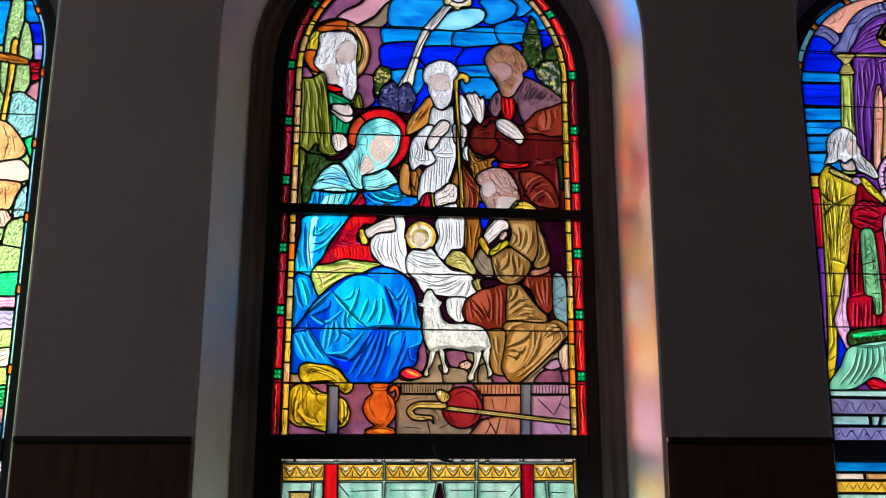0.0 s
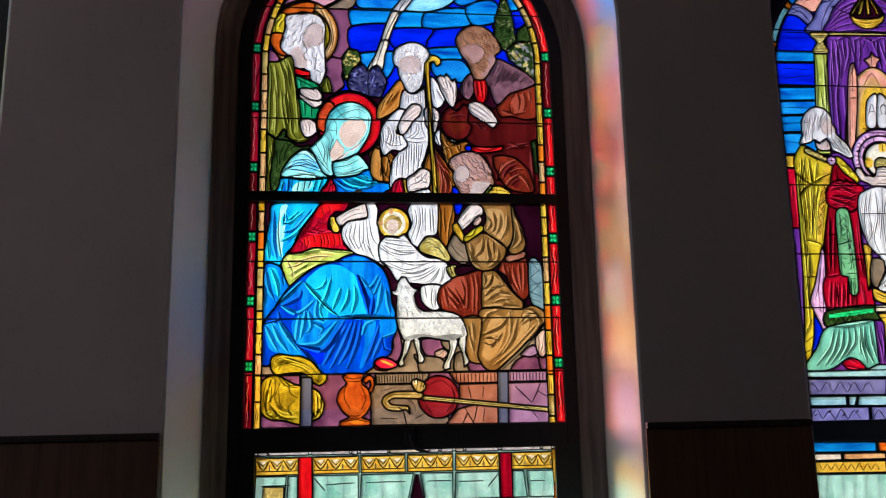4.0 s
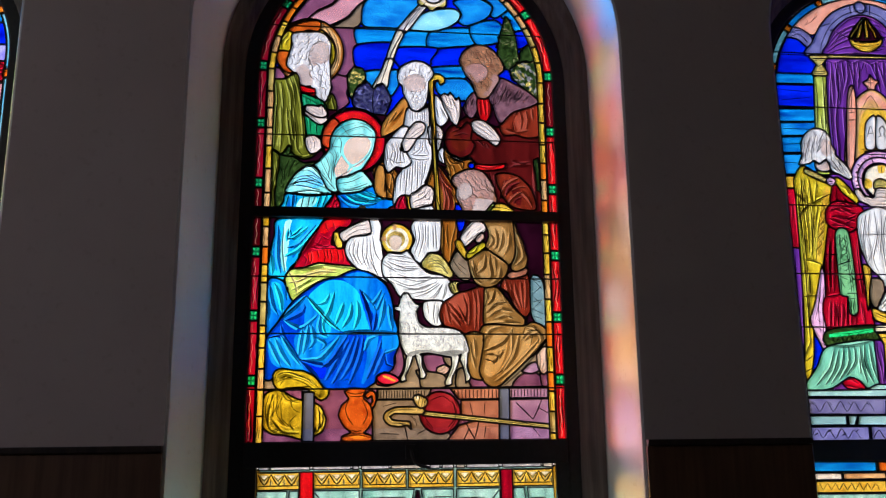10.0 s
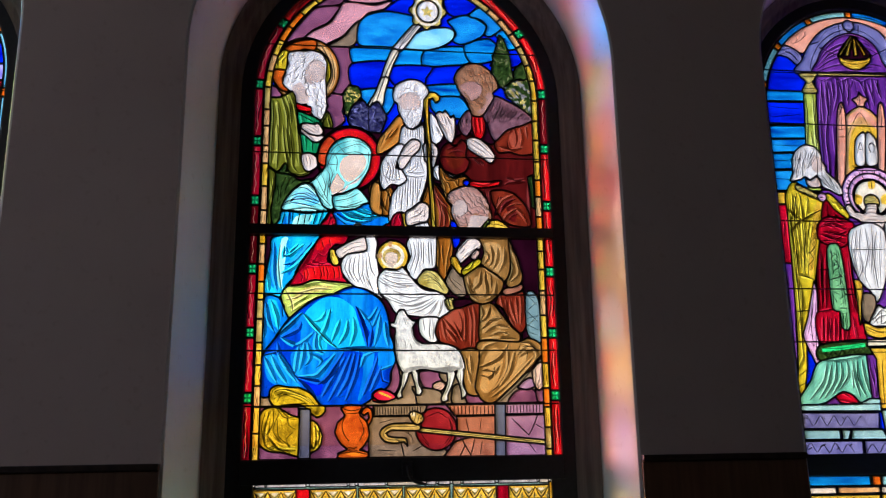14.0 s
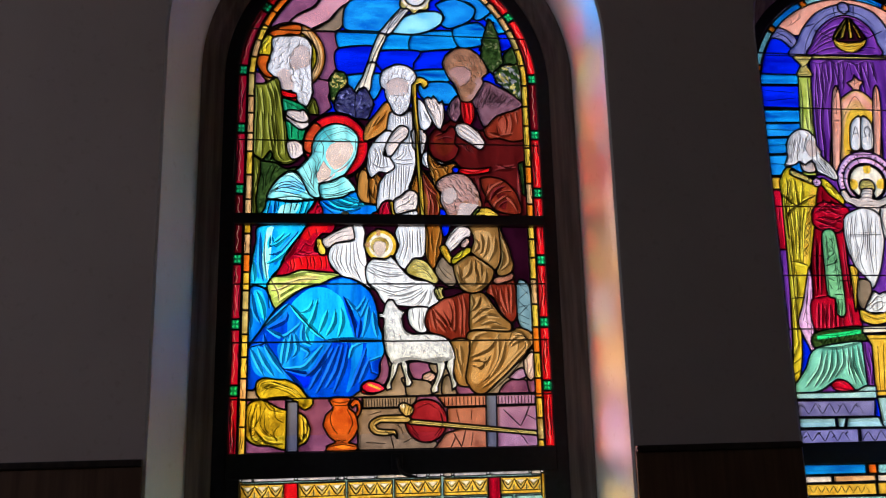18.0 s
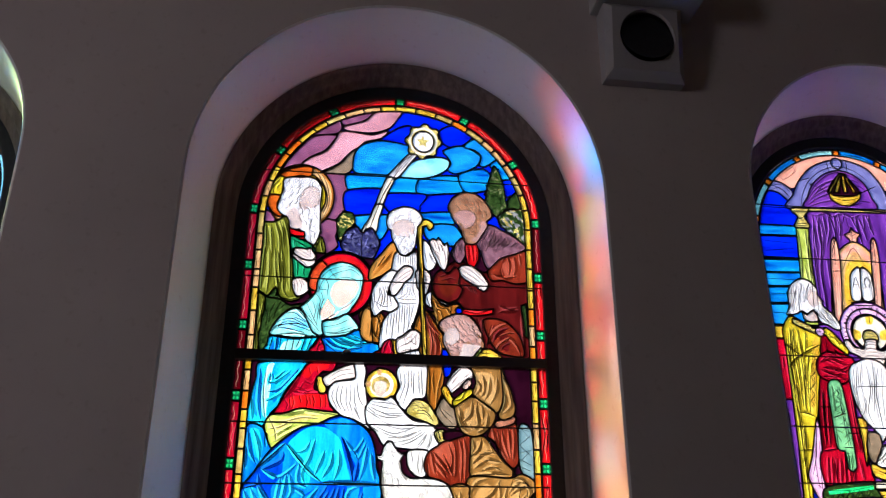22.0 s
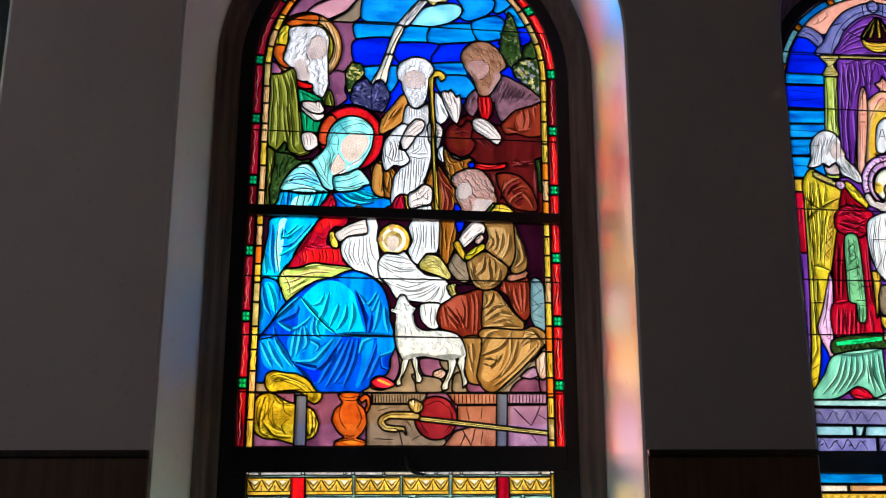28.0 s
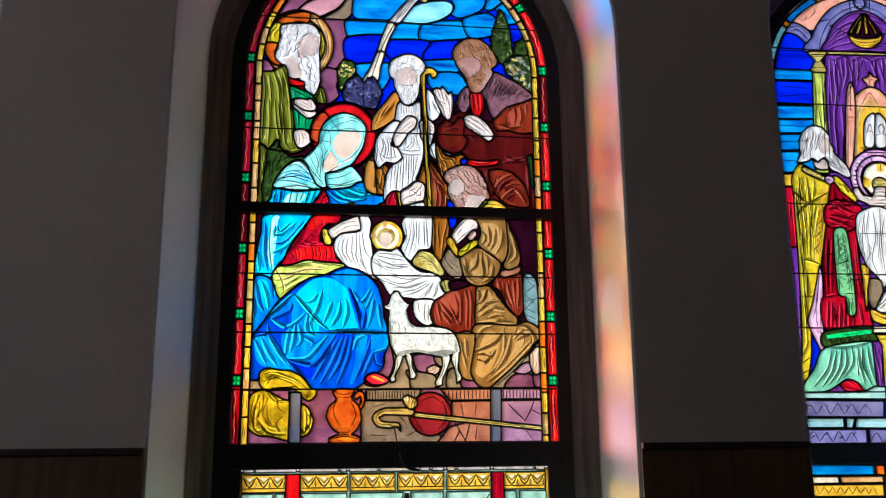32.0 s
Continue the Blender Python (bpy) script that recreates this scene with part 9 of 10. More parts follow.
E.soft("pale", (-3, 257.2), (1.1, 257.3), (0.6, 253.9), (3.7, 253.5), (8.1, 255.3), (9.1, 253.2), (3.2, 250.1), (2, 247.5), (-5.6, 247.3), (-6.1, 250.3), (-10.7, 252.8), (-11.6, 256.2), (-9.7, 257.1), (-7.9, 254.1), (-4.3, 253.8))
E.ink(3, (-7.8, 265.4), (-5.8, 263.7))
E.ink(3, (-3.3, 268.6), (-2.7, 266.4))
E.ink(3, (-9.6, 261.4), (-7.5, 260.6))
E.ink(3, (4.5, 268.8), (3.2, 266.6))
E.ink(3, (8.2, 265.8), (5.6, 264))
E.ink(3, (-10.3, 263.6), (-8.5, 263.2))
E.soft("yellow", (-31, 265.2), (-34.7, 259.9), (-34.7, 253.5), (-35, 240.9), (-35.5, 224.4), (-36, 212.3), (-37.3, 196.4), (-39.4, 185.6), (-36.8, 186), (-34, 196.4), (-32.7, 207.3), (-29.3, 220.4), (-26.4, 230.6), (-23.9, 241.1), (-21.3, 249.5), (-19.7, 259.9), (-25.4, 262.3), group="capeP")
E.soft("gold", (-23.7, 255.9), (-21.1, 257), (-24, 245.3), (-27.4, 231), (-29.2, 230.6), (-26.2, 245.2), group="capeP")
E.soft("yellow", (-18.6, 261.2), (-16.5, 260.4), (-13.3, 257), (-10.5, 252.8), (-12.3, 250.6), (-16.3, 254.3), (-18.7, 257.1), group="capeQ")
E.soft("straw", (-29.8, 264.3), (-26.4, 263.1), (-21.4, 260.2), (-21.1, 258.5), (-26.7, 260.5), (-30.4, 262.6))
E.ink(2, (-31.1, 260), (-32.7, 253.5), (-32.8, 245.1))
E.ink(2, (-28.5, 260.1), (-30.3, 251.5), (-30.6, 240.9))
E.ink(2, (-26, 259.1), (-27.9, 249.4))
E.ink(3.5, (-34.6, 254.6), (-31.6, 251.9), (-29.1, 250.7))
E.ink(3.5, (-29.1, 250.7), (-25.3, 252.9), (-21.2, 254.7))
E.ink(3.5, (-29.1, 250.7), (-31.9, 248.9), (-34.4, 245.9))
E.ink(2.6, (-25.1, 251.6), (-24, 249.5), (-26, 246.9), (-24.7, 244.8), (-27, 242.7), (-25.4, 240.6), (-27.7, 238.5), (-26.4, 236.4), (-28.4, 234.3), (-27.3, 232.3))
E.ink(3, (-34.4, 230.5), (-30.2, 229.7), (-27.3, 228.5))
E.ink(3, (-35.5, 217.1), (-30.3, 217.5))
E.ink(2, (-31, 245.1), (-31.6, 232.6))
E.ink(2, (-33.8, 228.5), (-34, 218.3))
E.ink(2, (-33.5, 215.3), (-34.8, 204.3))
E.ink(2, (-37.3, 196.4), (-34.1, 202.3))
E.ink(2.5, (-37.1, 194.5), (-34.4, 196.4))
E.ink(2.5, (-38, 190.6), (-35.3, 192.1))
E.soft("pink", (-27.5, 228.1), (-26.9, 224.4), (-27.9, 212.3), (-29.4, 197.6), (-31.3, 200.9), (-33.3, 205.9), (-33.8, 209.1), (-31.4, 215.3), (-29.3, 222.4))
E.ink(2, (-29.1, 220.4), (-30.5, 212.3), (-30.5, 204.3))
E.soft("ruby", (-19.8, 258.6), (-16.2, 255), (-12.2, 251.9), (-9.9, 248.5), (-11.7, 245.1), (-12.1, 235), (-12.3, 224.6), (-11.5, 212.4), (-10.9, 206.7), (-27.8, 205.9), (-26.9, 220.4), (-26.2, 230.6), (-23.4, 243.2), group="robeP")
E.soft("crimson", (-27.3, 217.1), (-12.3, 216.4), (-11.7, 207.5), (-27.3, 206.3), group="robeP")
E.soft("crimson", (-23.4, 249.1), (-18.8, 252.2), (-9.7, 250.2), (-10.4, 245.1), (-14.5, 240.8), (-20.5, 241.5), (-24, 244), group="sleeveP")
E.ink(2.5, (-18.7, 257.1), (-18.7, 252.8))
E.ink(2.5, (-21.7, 246.4), (-16.3, 245.4), (-11.7, 247.2))
E.ink(2.5, (-22.1, 243.2), (-16.6, 242.9))
E.ink(2.5, (-23.3, 236.9), (-24.8, 220.4))
E.ink(2.5, (-12.1, 235), (-12.7, 216.4))
E.ink(3, (-25.5, 232.3), (-20.8, 232.3))
E.ink(3, (-26.9, 217.1), (-21.6, 218))
E.ink(2.5, (-23.2, 215.3), (-23.8, 207.3))
E.ink(2.5, (-19.4, 215.4), (-19.9, 207.3))
E.ink(3, (-16.6, 223.3), (-11.8, 223.4))
E.soft("sage", (-20.8, 240.7), (-16.2, 241.2), (-15.3, 228.7), (-15.7, 211.9), (-18.8, 211.3), (-19.1, 217.2), (-21.6, 218), (-21.6, 228.6), group="stoleP")
E.ink(2, (-19.4, 239.9), (-19.6, 230.7))
E.ink(2, (-17.6, 240.3), (-17.3, 228.7), (-17.2, 218.4))
E.ink(3, (-21.2, 228.6), (-15.8, 230.3))
E.ink(2, (-20.8, 224.5), (-18.4, 223.3))
E.ink(2.5, (-19, 218.4), (-15.1, 218.4))
E.ink(3, (-19.1, 217.2), (-19.6, 213.1))
E.soft("moss", (-28.1, 205.1), (-10.9, 207.1), (-9.4, 201.9), (-28.1, 199.6), group="hemP")
E.soft("emerald", (-27.6, 203.9), (-11.1, 205.9), (-10.8, 204.7), (-27.5, 202.7), group="hemP")
E.ink(2, (-26.8, 203.1), (-25.4, 200.7), (-23.4, 203.5), (-22, 201.1), (-19.9, 203.9), (-18.5, 201.5), (-16.4, 204.3), (-15, 201.9), (-12.9, 204.7), (-11.5, 202.7))
E.soft("sea", (-28.5, 199.6), (-11.1, 201.9), (-11, 196.4), (-10.1, 187.3), (-13.8, 185), (-17.9, 186.2), (-22.2, 188.6), (-28.5, 185.3), (-35.3, 184.4), (-39, 185.2), (-33.4, 192.5), group="skirtP")
E.ink(2.5, (-26.3, 198.8), (-28.5, 192.5), (-34.1, 186.3))
E.ink(2.5, (-22.6, 199.4), (-24.3, 192.5), (-28.8, 186.7))
E.ink(2.5, (-18.7, 199.9), (-19, 194.4), (-23, 189.4))
E.ink(2.5, (-14.8, 200.3), (-15.3, 193.4), (-12.7, 186.6))
E.ink(2.5, (-17, 196.4), (-17.4, 190.1))
E.soft("crimson", (-24.5, 187.4), (-21.3, 189), (-18.1, 187.8), (-16.3, 185), (-22.7, 185.1))
E.soft("white", (-11, 247.2), (-3.4, 250.3), (2.4, 247.5), (3.1, 239.4), (0.3, 228.4), (-3.9, 220.6), (-6, 224.2), (-9.7, 228.3), (-11.7, 234.5), (-12.4, 241.2), group="clothQ")
E.ink(2.5, (-8.3, 247.3), (-10.2, 239.2), (-10, 230.8))
E.ink(2.5, (-4.9, 248.2), (-4.9, 239.3), (-7.4, 230.9), (-5.8, 225.7))
E.ink(2.5, (-0.6, 246.8), (-3, 237.2), (-2.9, 224.7))
E.ink(2, (-8.5, 237.1), (-8, 232.9), (-10.3, 228.7))
E.ink(2.5, (-11.5, 240), (1.9, 240.2))
E.soft("pale", (3.2, 250.1), (7.8, 250.1), (6.3, 239.4), (3.1, 239.4))
E.soft("gold", (-12, 228.7), (-9.1, 227.5), (-9.8, 218.5), (-11.9, 212.4), (-11.9, 222.5))
E.soft("stone", (-9.2, 223.6), (-4.9, 223), (-5.3, 216.5), (-8.8, 213.2), (-10.6, 216.4))
E.soft("white", (-8, 212.4), (-5.6, 217.5), (-3.6, 219.7), (-2, 218.5), (0.4, 219.4), (1.7, 216.5), (0.2, 212))
E.ink(2, (-3, 217.5), (-3.6, 212.8))
E.ink(2, (-5.9, 215.4), (-4.9, 212.8))
E.soft("gold", (-10.1, 213.2), (-5.3, 211.6), (1.3, 212), (2.5, 209.4), (-4.8, 207.5), (-9.8, 209.1))
E.ink(2, (-9.4, 211.6), (-4.5, 209.6), (1.7, 210.4))
E.hard("cream", (-10, 207.1), (6.2, 207.6), (5.8, 205.1), (-10.3, 204.7))
E.hard("violet", (-11.1, 201.9), (-5.1, 201.9), (-6.3, 183.4), (-11, 183.4))
E.hard("gold", (-9.5, 204.3), (7.9, 204.3), (4.8, 182.9), (-8.5, 183), (-7.5, 200.3))
E.ink(2.5, (-5.3, 200.3), (-6.6, 184.6))
E.ink(2.5, (-3.1, 200.7), (-4.9, 184.6))
E.ink(2.5, (-8.9, 202.7), (5.5, 202.7))
E.hard("ice", (-45.7, 184.5), (-16, 184.7), (-11.9, 186.6), (-8, 186.5), (-8.2, 182.3), (-45.9, 182.6))
E.hard("periwinkle", (-45.9, 182.2), (-9.1, 181.9), (-9.9, 176.3), (-46.5, 176.5), group="friezeP")
E.ink(2, (-38.6, 177.6), (-36.1, 181), (-34, 177.5), (-31.1, 180.9), (-29, 177.5), (-26.1, 180.9), (-24, 177.4), (-21.1, 180.8), (-19, 177.4), (-16, 180.8), (-14, 177.3))
E.ink(2.5, (-36.6, 180.6), (-35.8, 179.8))
E.ink(2.5, (-30.1, 180.5), (-29.4, 179.8))
E.ink(2.5, (-23.2, 180.5), (-22.5, 179.7))
E.ink(2.5, (-16.5, 180.4), (-15.8, 179.6))
E.ink(2, (-38.1, 181.8), (-9.6, 181.5))
E.ink(2, (-38.7, 176.8), (-10.3, 176.5))
E.hard("ice", (-8.1, 182.6), (15.7, 183.4), (14, 172.3), (-7.4, 172.6))
E.hard("ice", (-46.6, 176.2), (-24.6, 176.1), (-24.6, 172.9), (-46.9, 173))
E.hard("ice", (-23.8, 176.1), (-20.4, 176), (-21.7, 172.8), (-23.8, 172.8))
E.hard("ice", (-20, 176), (-8.6, 176.1), (-7, 172.6), (-20.8, 172.8))
E.hard("periwinkle", (-47, 172.4), (-16.7, 172.4), (-16.9, 167.6), (-47.4, 167.7), group="friezeQ")
E.hard("periwinkle", (-15.9, 172.4), (13.9, 172), (13.2, 167.4), (-16.1, 167.6), group="friezeR")
E.ink(2.5, (-38.1, 168.7), (-35.7, 171.9), (-33.8, 168.7), (-31.2, 171.4), (-29.3, 168.4), (-26.8, 171.8), (-24.7, 168.5), (-22.3, 171.3), (-20.1, 168.4))
E.ink(2.5, (-15.5, 168.4), (-13.1, 171.2), (-11, 168.1), (-8.4, 171.5), (-6.7, 168.4))
E.ink(3, (-36.8, 169.6), (-35.5, 170.4))
E.ink(3, (-26.7, 169.5), (-25.3, 170.2))
E.ink(3, (-31.7, 170.7), (-30.4, 171.4))
E.ink(3, (-21.8, 170.5), (-20.6, 171.3))
E.ink(2, (-29.4, 263.5), (-28.2, 262.7), (-26.8, 263.1), (-25.6, 261.9), (-24.3, 262.3), (-23.1, 260.6), (-21.8, 260.7))
E.ink(2, (-17.5, 259), (-16.4, 257.4), (-15.1, 257.4), (-14, 255.3), (-12.6, 255.3), (-11.6, 253.2))
E.ink(2.2, (-33.7, 256.7), (-34.9, 249.3), (-35, 236.7))
E.ink(2.2, (-31.6, 260), (-33.4, 249.3), (-33.5, 234.7), (-34.2, 220.3))
E.ink(2, (-29.1, 247.3), (-29.8, 236.8), (-31.4, 230.6))
E.ink(2, (-32.9, 228.5), (-33.6, 218.3), (-35.1, 212.3))
E.disc("pink", -20.4, 259.6, 1.8, 1.7)
E.ink(1.8, (-21.2, 259.6), (-19.5, 259.6))
E.ink(1.8, (-20.3, 260.5), (-20.5, 258.8))
E.ink(1.6, (-20.3, 239.4), (-18.8, 237.8), (-20.3, 236.1), (-18.5, 234.5), (-20.3, 232.8), (-18.5, 231.1))
E.ink(1.6, (-17.3, 239.5), (-16.2, 237), (-17.4, 234.5), (-16.2, 232), (-17.4, 229.5), (-16.2, 226.6), (-17.4, 224.1), (-16.2, 221.3))
E.ink(2, (-21, 223.5), (-19.6, 220.4))
E.ink(2, (-17.9, 216.8), (-18, 212.7))
E.ink(2, (-16.6, 216.8), (-16.7, 212.7))
E.ink(2, (-16.4, 253.9), (-14.9, 251.4), (-12, 249.7))
E.ink(2, (-20.9, 249.6), (-17.9, 248.3), (-14.3, 248.8))
E.ink(2.5, (-23.5, 239), (-24.4, 230.6), (-25.5, 218.4))
E.ink(2.5, (-22.7, 230.7), (-24, 218.4))
E.ink(2.5, (-13.2, 237), (-13.4, 224.6), (-13.1, 217.2))
E.ink(2, (-25.5, 214.7), (-26.2, 207.1))
E.ink(2, (-21.2, 214.7), (-21.9, 206.7))
E.ink(2, (-17.2, 215.2), (-17.4, 207.1))
E.ink(2, (-14.2, 215.4), (-13.9, 207.5))
E.ink(1.6, (-20.5, 238.2), (-19, 239.5))
E.ink(1.6, (-20.6, 235.7), (-18.3, 237.8))
E.ink(1.6, (-20.7, 233.2), (-17.7, 235.7))
E.ink(1.6, (-20.7, 230.7), (-17.1, 233.6))
E.ink(1.6, (-18.5, 229.1), (-15.6, 231.6))
E.ink(1.6, (-18.6, 226.6), (-15.7, 228.7))
E.ink(1.6, (-18.5, 224.1), (-15.6, 226.2))
E.ink(1.6, (-18.4, 221.7), (-15.7, 223.7))
E.ink(1.6, (-18.4, 219.6), (-15.5, 221.7))
E.ink(1.6, (-18.6, 239), (-17.1, 237))
E.ink(1.6, (-18.5, 236.1), (-16.7, 233.6))
E.ink(1.6, (-17.8, 231.6), (-15.9, 229.1))
E.ink(1.6, (-17.7, 228.7), (-15.8, 226.2))
E.ink(1.6, (-17.6, 225.8), (-15.8, 223.3))
E.ink(2, (-18.5, 215.4), (-18.5, 211.9))
E.ink(2, (-17.2, 215.4), (-17.2, 211.9))
E.ink(2, (-28.1, 224.8), (-29.6, 216.3), (-32.1, 209.1))
E.ink(2, (-27.8, 220.4), (-29.2, 208.3), (-29.8, 199.6))
E.ink(1.6, (-30.9, 212.3), (-29.3, 211.1))
E.ink(1.6, (-31.5, 209.1), (-29.5, 207.9))
E.ink(1.6, (-31.2, 205.9), (-29.4, 204.7))
E.ink(1.6, (-29.9, 215.5), (-28.7, 214.3))
E.ink(2, (-9.7, 246.8), (-11.4, 240.4), (-10.9, 233.7))
E.ink(2, (-6.4, 248.6), (-8.2, 241.3), (-7.7, 235))
E.ink(2, (-2.3, 249.1), (-2.9, 241.4), (-5.1, 230.9))
E.ink(2, (1, 247), (-0.7, 237.2), (-1.7, 226.8))
E.ink(2, (-7.3, 260.6), (-5.6, 259.8))
E.ink(2, (0.2, 266), (-0.1, 263.4))
E.ink(1.8, (-7.1, 216.4), (-6.2, 213.2))
E.ink(1.8, (-1.2, 217.7), (-1.4, 212.8))
E.ink(2, (-12.3, 306.1), (-11.9, 298.3), (-13.4, 289.2))
E.ink(2, (-4.9, 306.4), (-4.2, 300.9), (-5.3, 295.8))
E.ink(2, (-1.1, 306.6), (-0.8, 302))
E.ink(2, (4, 306.4), (5.2, 301.3), (5.9, 296.3))
E.ink(2, (-18.6, 280), (-19.3, 266.8))
E.ink(2, (-15.4, 280.1), (-16.4, 264.7))
E.ink(2, (-12.1, 289.2), (-12.8, 275.8))
E.ink(1.6, (-24.8, 250.3), (-23.6, 248.6), (-25.4, 246.9), (-26.3, 248.6), (-24.8, 250.3))
E.ink(1.6, (-25.8, 245.2), (-24.7, 243.6), (-26.4, 241.8), (-27.3, 243.5), (-25.8, 245.2))
E.ink(1.6, (-26.8, 240.2), (-25.7, 238.5), (-27.4, 236.8), (-28.3, 238.5), (-26.8, 240.2))
E.ink(1.6, (-27.8, 235.1), (-26.7, 233.7), (-28.4, 232.2), (-29.1, 233.7), (-27.8, 235.1))
E.ink(2.4, (-32.6, 258.7), (-33.8, 251.4), (-33.9, 238.8), (-34.2, 224.4))
E.ink(2.4, (-30.2, 260.9), (-32, 252.3), (-31.9, 240.9))
E.ink(2.4, (-28.2, 246.9), (-30.2, 236.8), (-30.6, 229.7))
E.ink(2.4, (-26.5, 250.3), (-27.5, 245.2))
E.ink(2.2, (-32.6, 227.3), (-32.5, 220.3), (-34.3, 212.3), (-34.8, 200.4))
E.ink(1.6, (-29.1, 262.6), (-27.7, 263.5))
E.ink(1.6, (-27.4, 261.8), (-26, 262.7))
E.ink(1.6, (-25.7, 261), (-24.3, 261.9))
E.ink(1.6, (-24.1, 260.2), (-22.6, 261.1))
E.ink(1.6, (-17.1, 258.6), (-15.7, 259.5))
E.ink(1.6, (-15.6, 256.9), (-14.1, 257.8))
E.ink(1.6, (-14, 254.8), (-12.6, 255.7))
E.ink(2.4, (-22.4, 248.2), (-18.6, 250.5), (-12.5, 249.3))
E.ink(2.4, (-22.3, 245.3), (-17.6, 243.7), (-12, 245.9))
E.ink(2.4, (-19.8, 250.9), (-15.8, 251.4))
E.ink(2.4, (-24.4, 198.8), (-26.9, 191.7), (-30.9, 186.3))
E.ink(2.4, (-20.9, 199.5), (-21.6, 193.6), (-25.7, 187.8))
E.ink(2.4, (-16.6, 199.9), (-16.5, 193.6), (-15.2, 187))
E.ink(2.4, (-13, 200.7), (-12.7, 193.6), (-11.3, 187.7))
# drawing on the window to the east
E.soft("wool", (-32.1, 265.6), (-30.6, 269.3), (-30.5, 273.5), (-28.6, 277.3), (-24.8, 279.8), (-21.1, 279.1), (-18.7, 276.1), (-18.8, 273.1), (-17.2, 271.5), (-17.7, 269.9), (-16.6, 268.7), (-14.1, 266.3), (-12.2, 263.1), (-11.9, 260.9), (-13.5, 260.4), (-16.5, 262.1), (-19.6, 263.6), (-20.4, 266.5), (-21.4, 267.9), (-24.2, 266.2), (-26, 267.4), (-27.9, 266.2), (-31.3, 265.5), group="hairP")
E.soft("flesh", (-21.9, 275.5), (-19.2, 275.3), (-18.4, 273.2), (-17.3, 271.2), (-19.2, 269.8), (-21.2, 268.9), (-22.6, 270.3), (-23, 273), group="hairP")
E.soft("flesh", (-25.8, 267.1), (-24.2, 265.9), (-21.4, 267.7), (-20.4, 265.7), (-20.3, 263.6), (-23.8, 263.2), (-25.7, 264.5), group="hairP")
E.locks("wool", 60, 2, 3.2, -100, -30.3, -24.2, 265.9, 279.7)
E.locks("wool", 30, 1.8, 2.8, -40, -21.8, -11.8, 260.3, 280.1)
E.locks("yellow", 90, 1.6, 1.3, -60, -37.1, -22.1, 231.1, 262.5)
E.comb(0.6, 20, ((-28.7, 276.9), (-25.4, 279.1), (-21.2, 278.5), (-19.2, 275.6)), ((-31.5, 266.2), (-28.6, 266.9), (-25.9, 268.3), (-23, 272.1)))
E.comb(0.6, 18, ((-21.2, 267.9), (-19.5, 269), (-17.5, 269.7)), ((-16.8, 262.7), (-14.1, 261.4), (-12.1, 261.4)))
E.ink(1.2, (-21.9, 275.5), (-23, 273), (-22.6, 270.3), (-21.2, 268.9))
E.ink(1.2, (-28.5, 275.2), (-29.6, 271), (-31.2, 266.4))
E.ink(1.2, (-26.6, 277), (-27.5, 271.9), (-29.2, 266.9))
E.ink(1.2, (-24.2, 278.3), (-25.4, 272.8), (-27.2, 267.2))
E.ink(1.2, (-19.6, 268.1), (-17.3, 265), (-14.2, 261.2))
E.ink(1.2, (-18.3, 268.6), (-15.9, 265.8), (-12.8, 261.9))
E.ink(2, (-32, 261.1), (-32.2, 254.7), (-32.5, 245.3))
E.ink(2, (-29.4, 262), (-28.9, 254.9), (-29.7, 243.1), (-30.5, 232.4))
E.ink(2, (-33, 247.6), (-32.7, 236.9), (-33.2, 226.4))
E.ink(2, (-26.6, 261.3), (-25.6, 257.4))
E.ink(2, (-27.3, 247.8), (-28.7, 237), (-29.4, 230.2))
E.ink(2, (-33.4, 230.1), (-34.1, 219), (-34.6, 209))
E.ink(2, (-30.7, 264.3), (-25.6, 262.4), (-21, 260.6))
E.ink(2, (-30.9, 260.4), (-31.2, 250.8), (-31.4, 241.5))
E.ink(2, (-28.8, 257.3), (-28.7, 247.8), (-29.1, 238.5))
E.ink(2, (-33, 239.9), (-33.1, 230.8))
E.ink(2, (-32.5, 226.4), (-33.3, 216.9))
E.ink(2, (-31.2, 262.6), (-25.1, 260.4), (-21.6, 259.1))
E.ink(1.4, (-21.5, 255.1), (-23.2, 253.5), (-22.3, 251.8), (-24.1, 250), (-23.3, 248.3), (-25, 246.5), (-24.2, 244.8), (-26, 243.1), (-25.1, 241.4), (-26.9, 239.6), (-26, 238), (-27.6, 236.3), (-26.9, 234.6), (-28.3, 232.9), (-27.7, 231.3))
E.ink(1.4, (-22.9, 254.9), (-22, 253.4), (-23.7, 251.6), (-22.8, 249.9), (-24.6, 248.1), (-23.8, 246.4), (-25.5, 244.6), (-24.7, 242.9), (-26.4, 241.2), (-25.6, 239.5), (-27.2, 237.8), (-26.5, 236.1), (-28.1, 234.4), (-27.4, 232.8))
E.ink(1.4, (-20.9, 255.9), (-24.6, 243.2), (-27.3, 229.5))
E.ink(1.4, (-23.6, 254.6), (-26.9, 243.2), (-29.3, 230.2))
E.ink(2, (-19.3, 256), (-19, 252.8), (-15.3, 250.6))
E.ink(2, (-22.3, 248), (-18.8, 249.7), (-13.4, 247.5), (-10.6, 248.2))
E.ink(2, (-23.2, 245.6), (-18.9, 244.2), (-13.6, 241.9))
E.ink(2, (-22.3, 243.3), (-17.7, 241.9), (-12.7, 242.7))
E.ink(2, (-12.5, 239), (-12.6, 229.8), (-11.7, 218))
E.ink(2, (-10.7, 239.8), (-10.5, 230.6), (-9, 219.5))
E.ink(2, (-23.2, 238.7), (-24.1, 231.1), (-25, 223.6))
E.ink(2, (-21.5, 238.7), (-22.5, 231.1), (-23.6, 223.6))
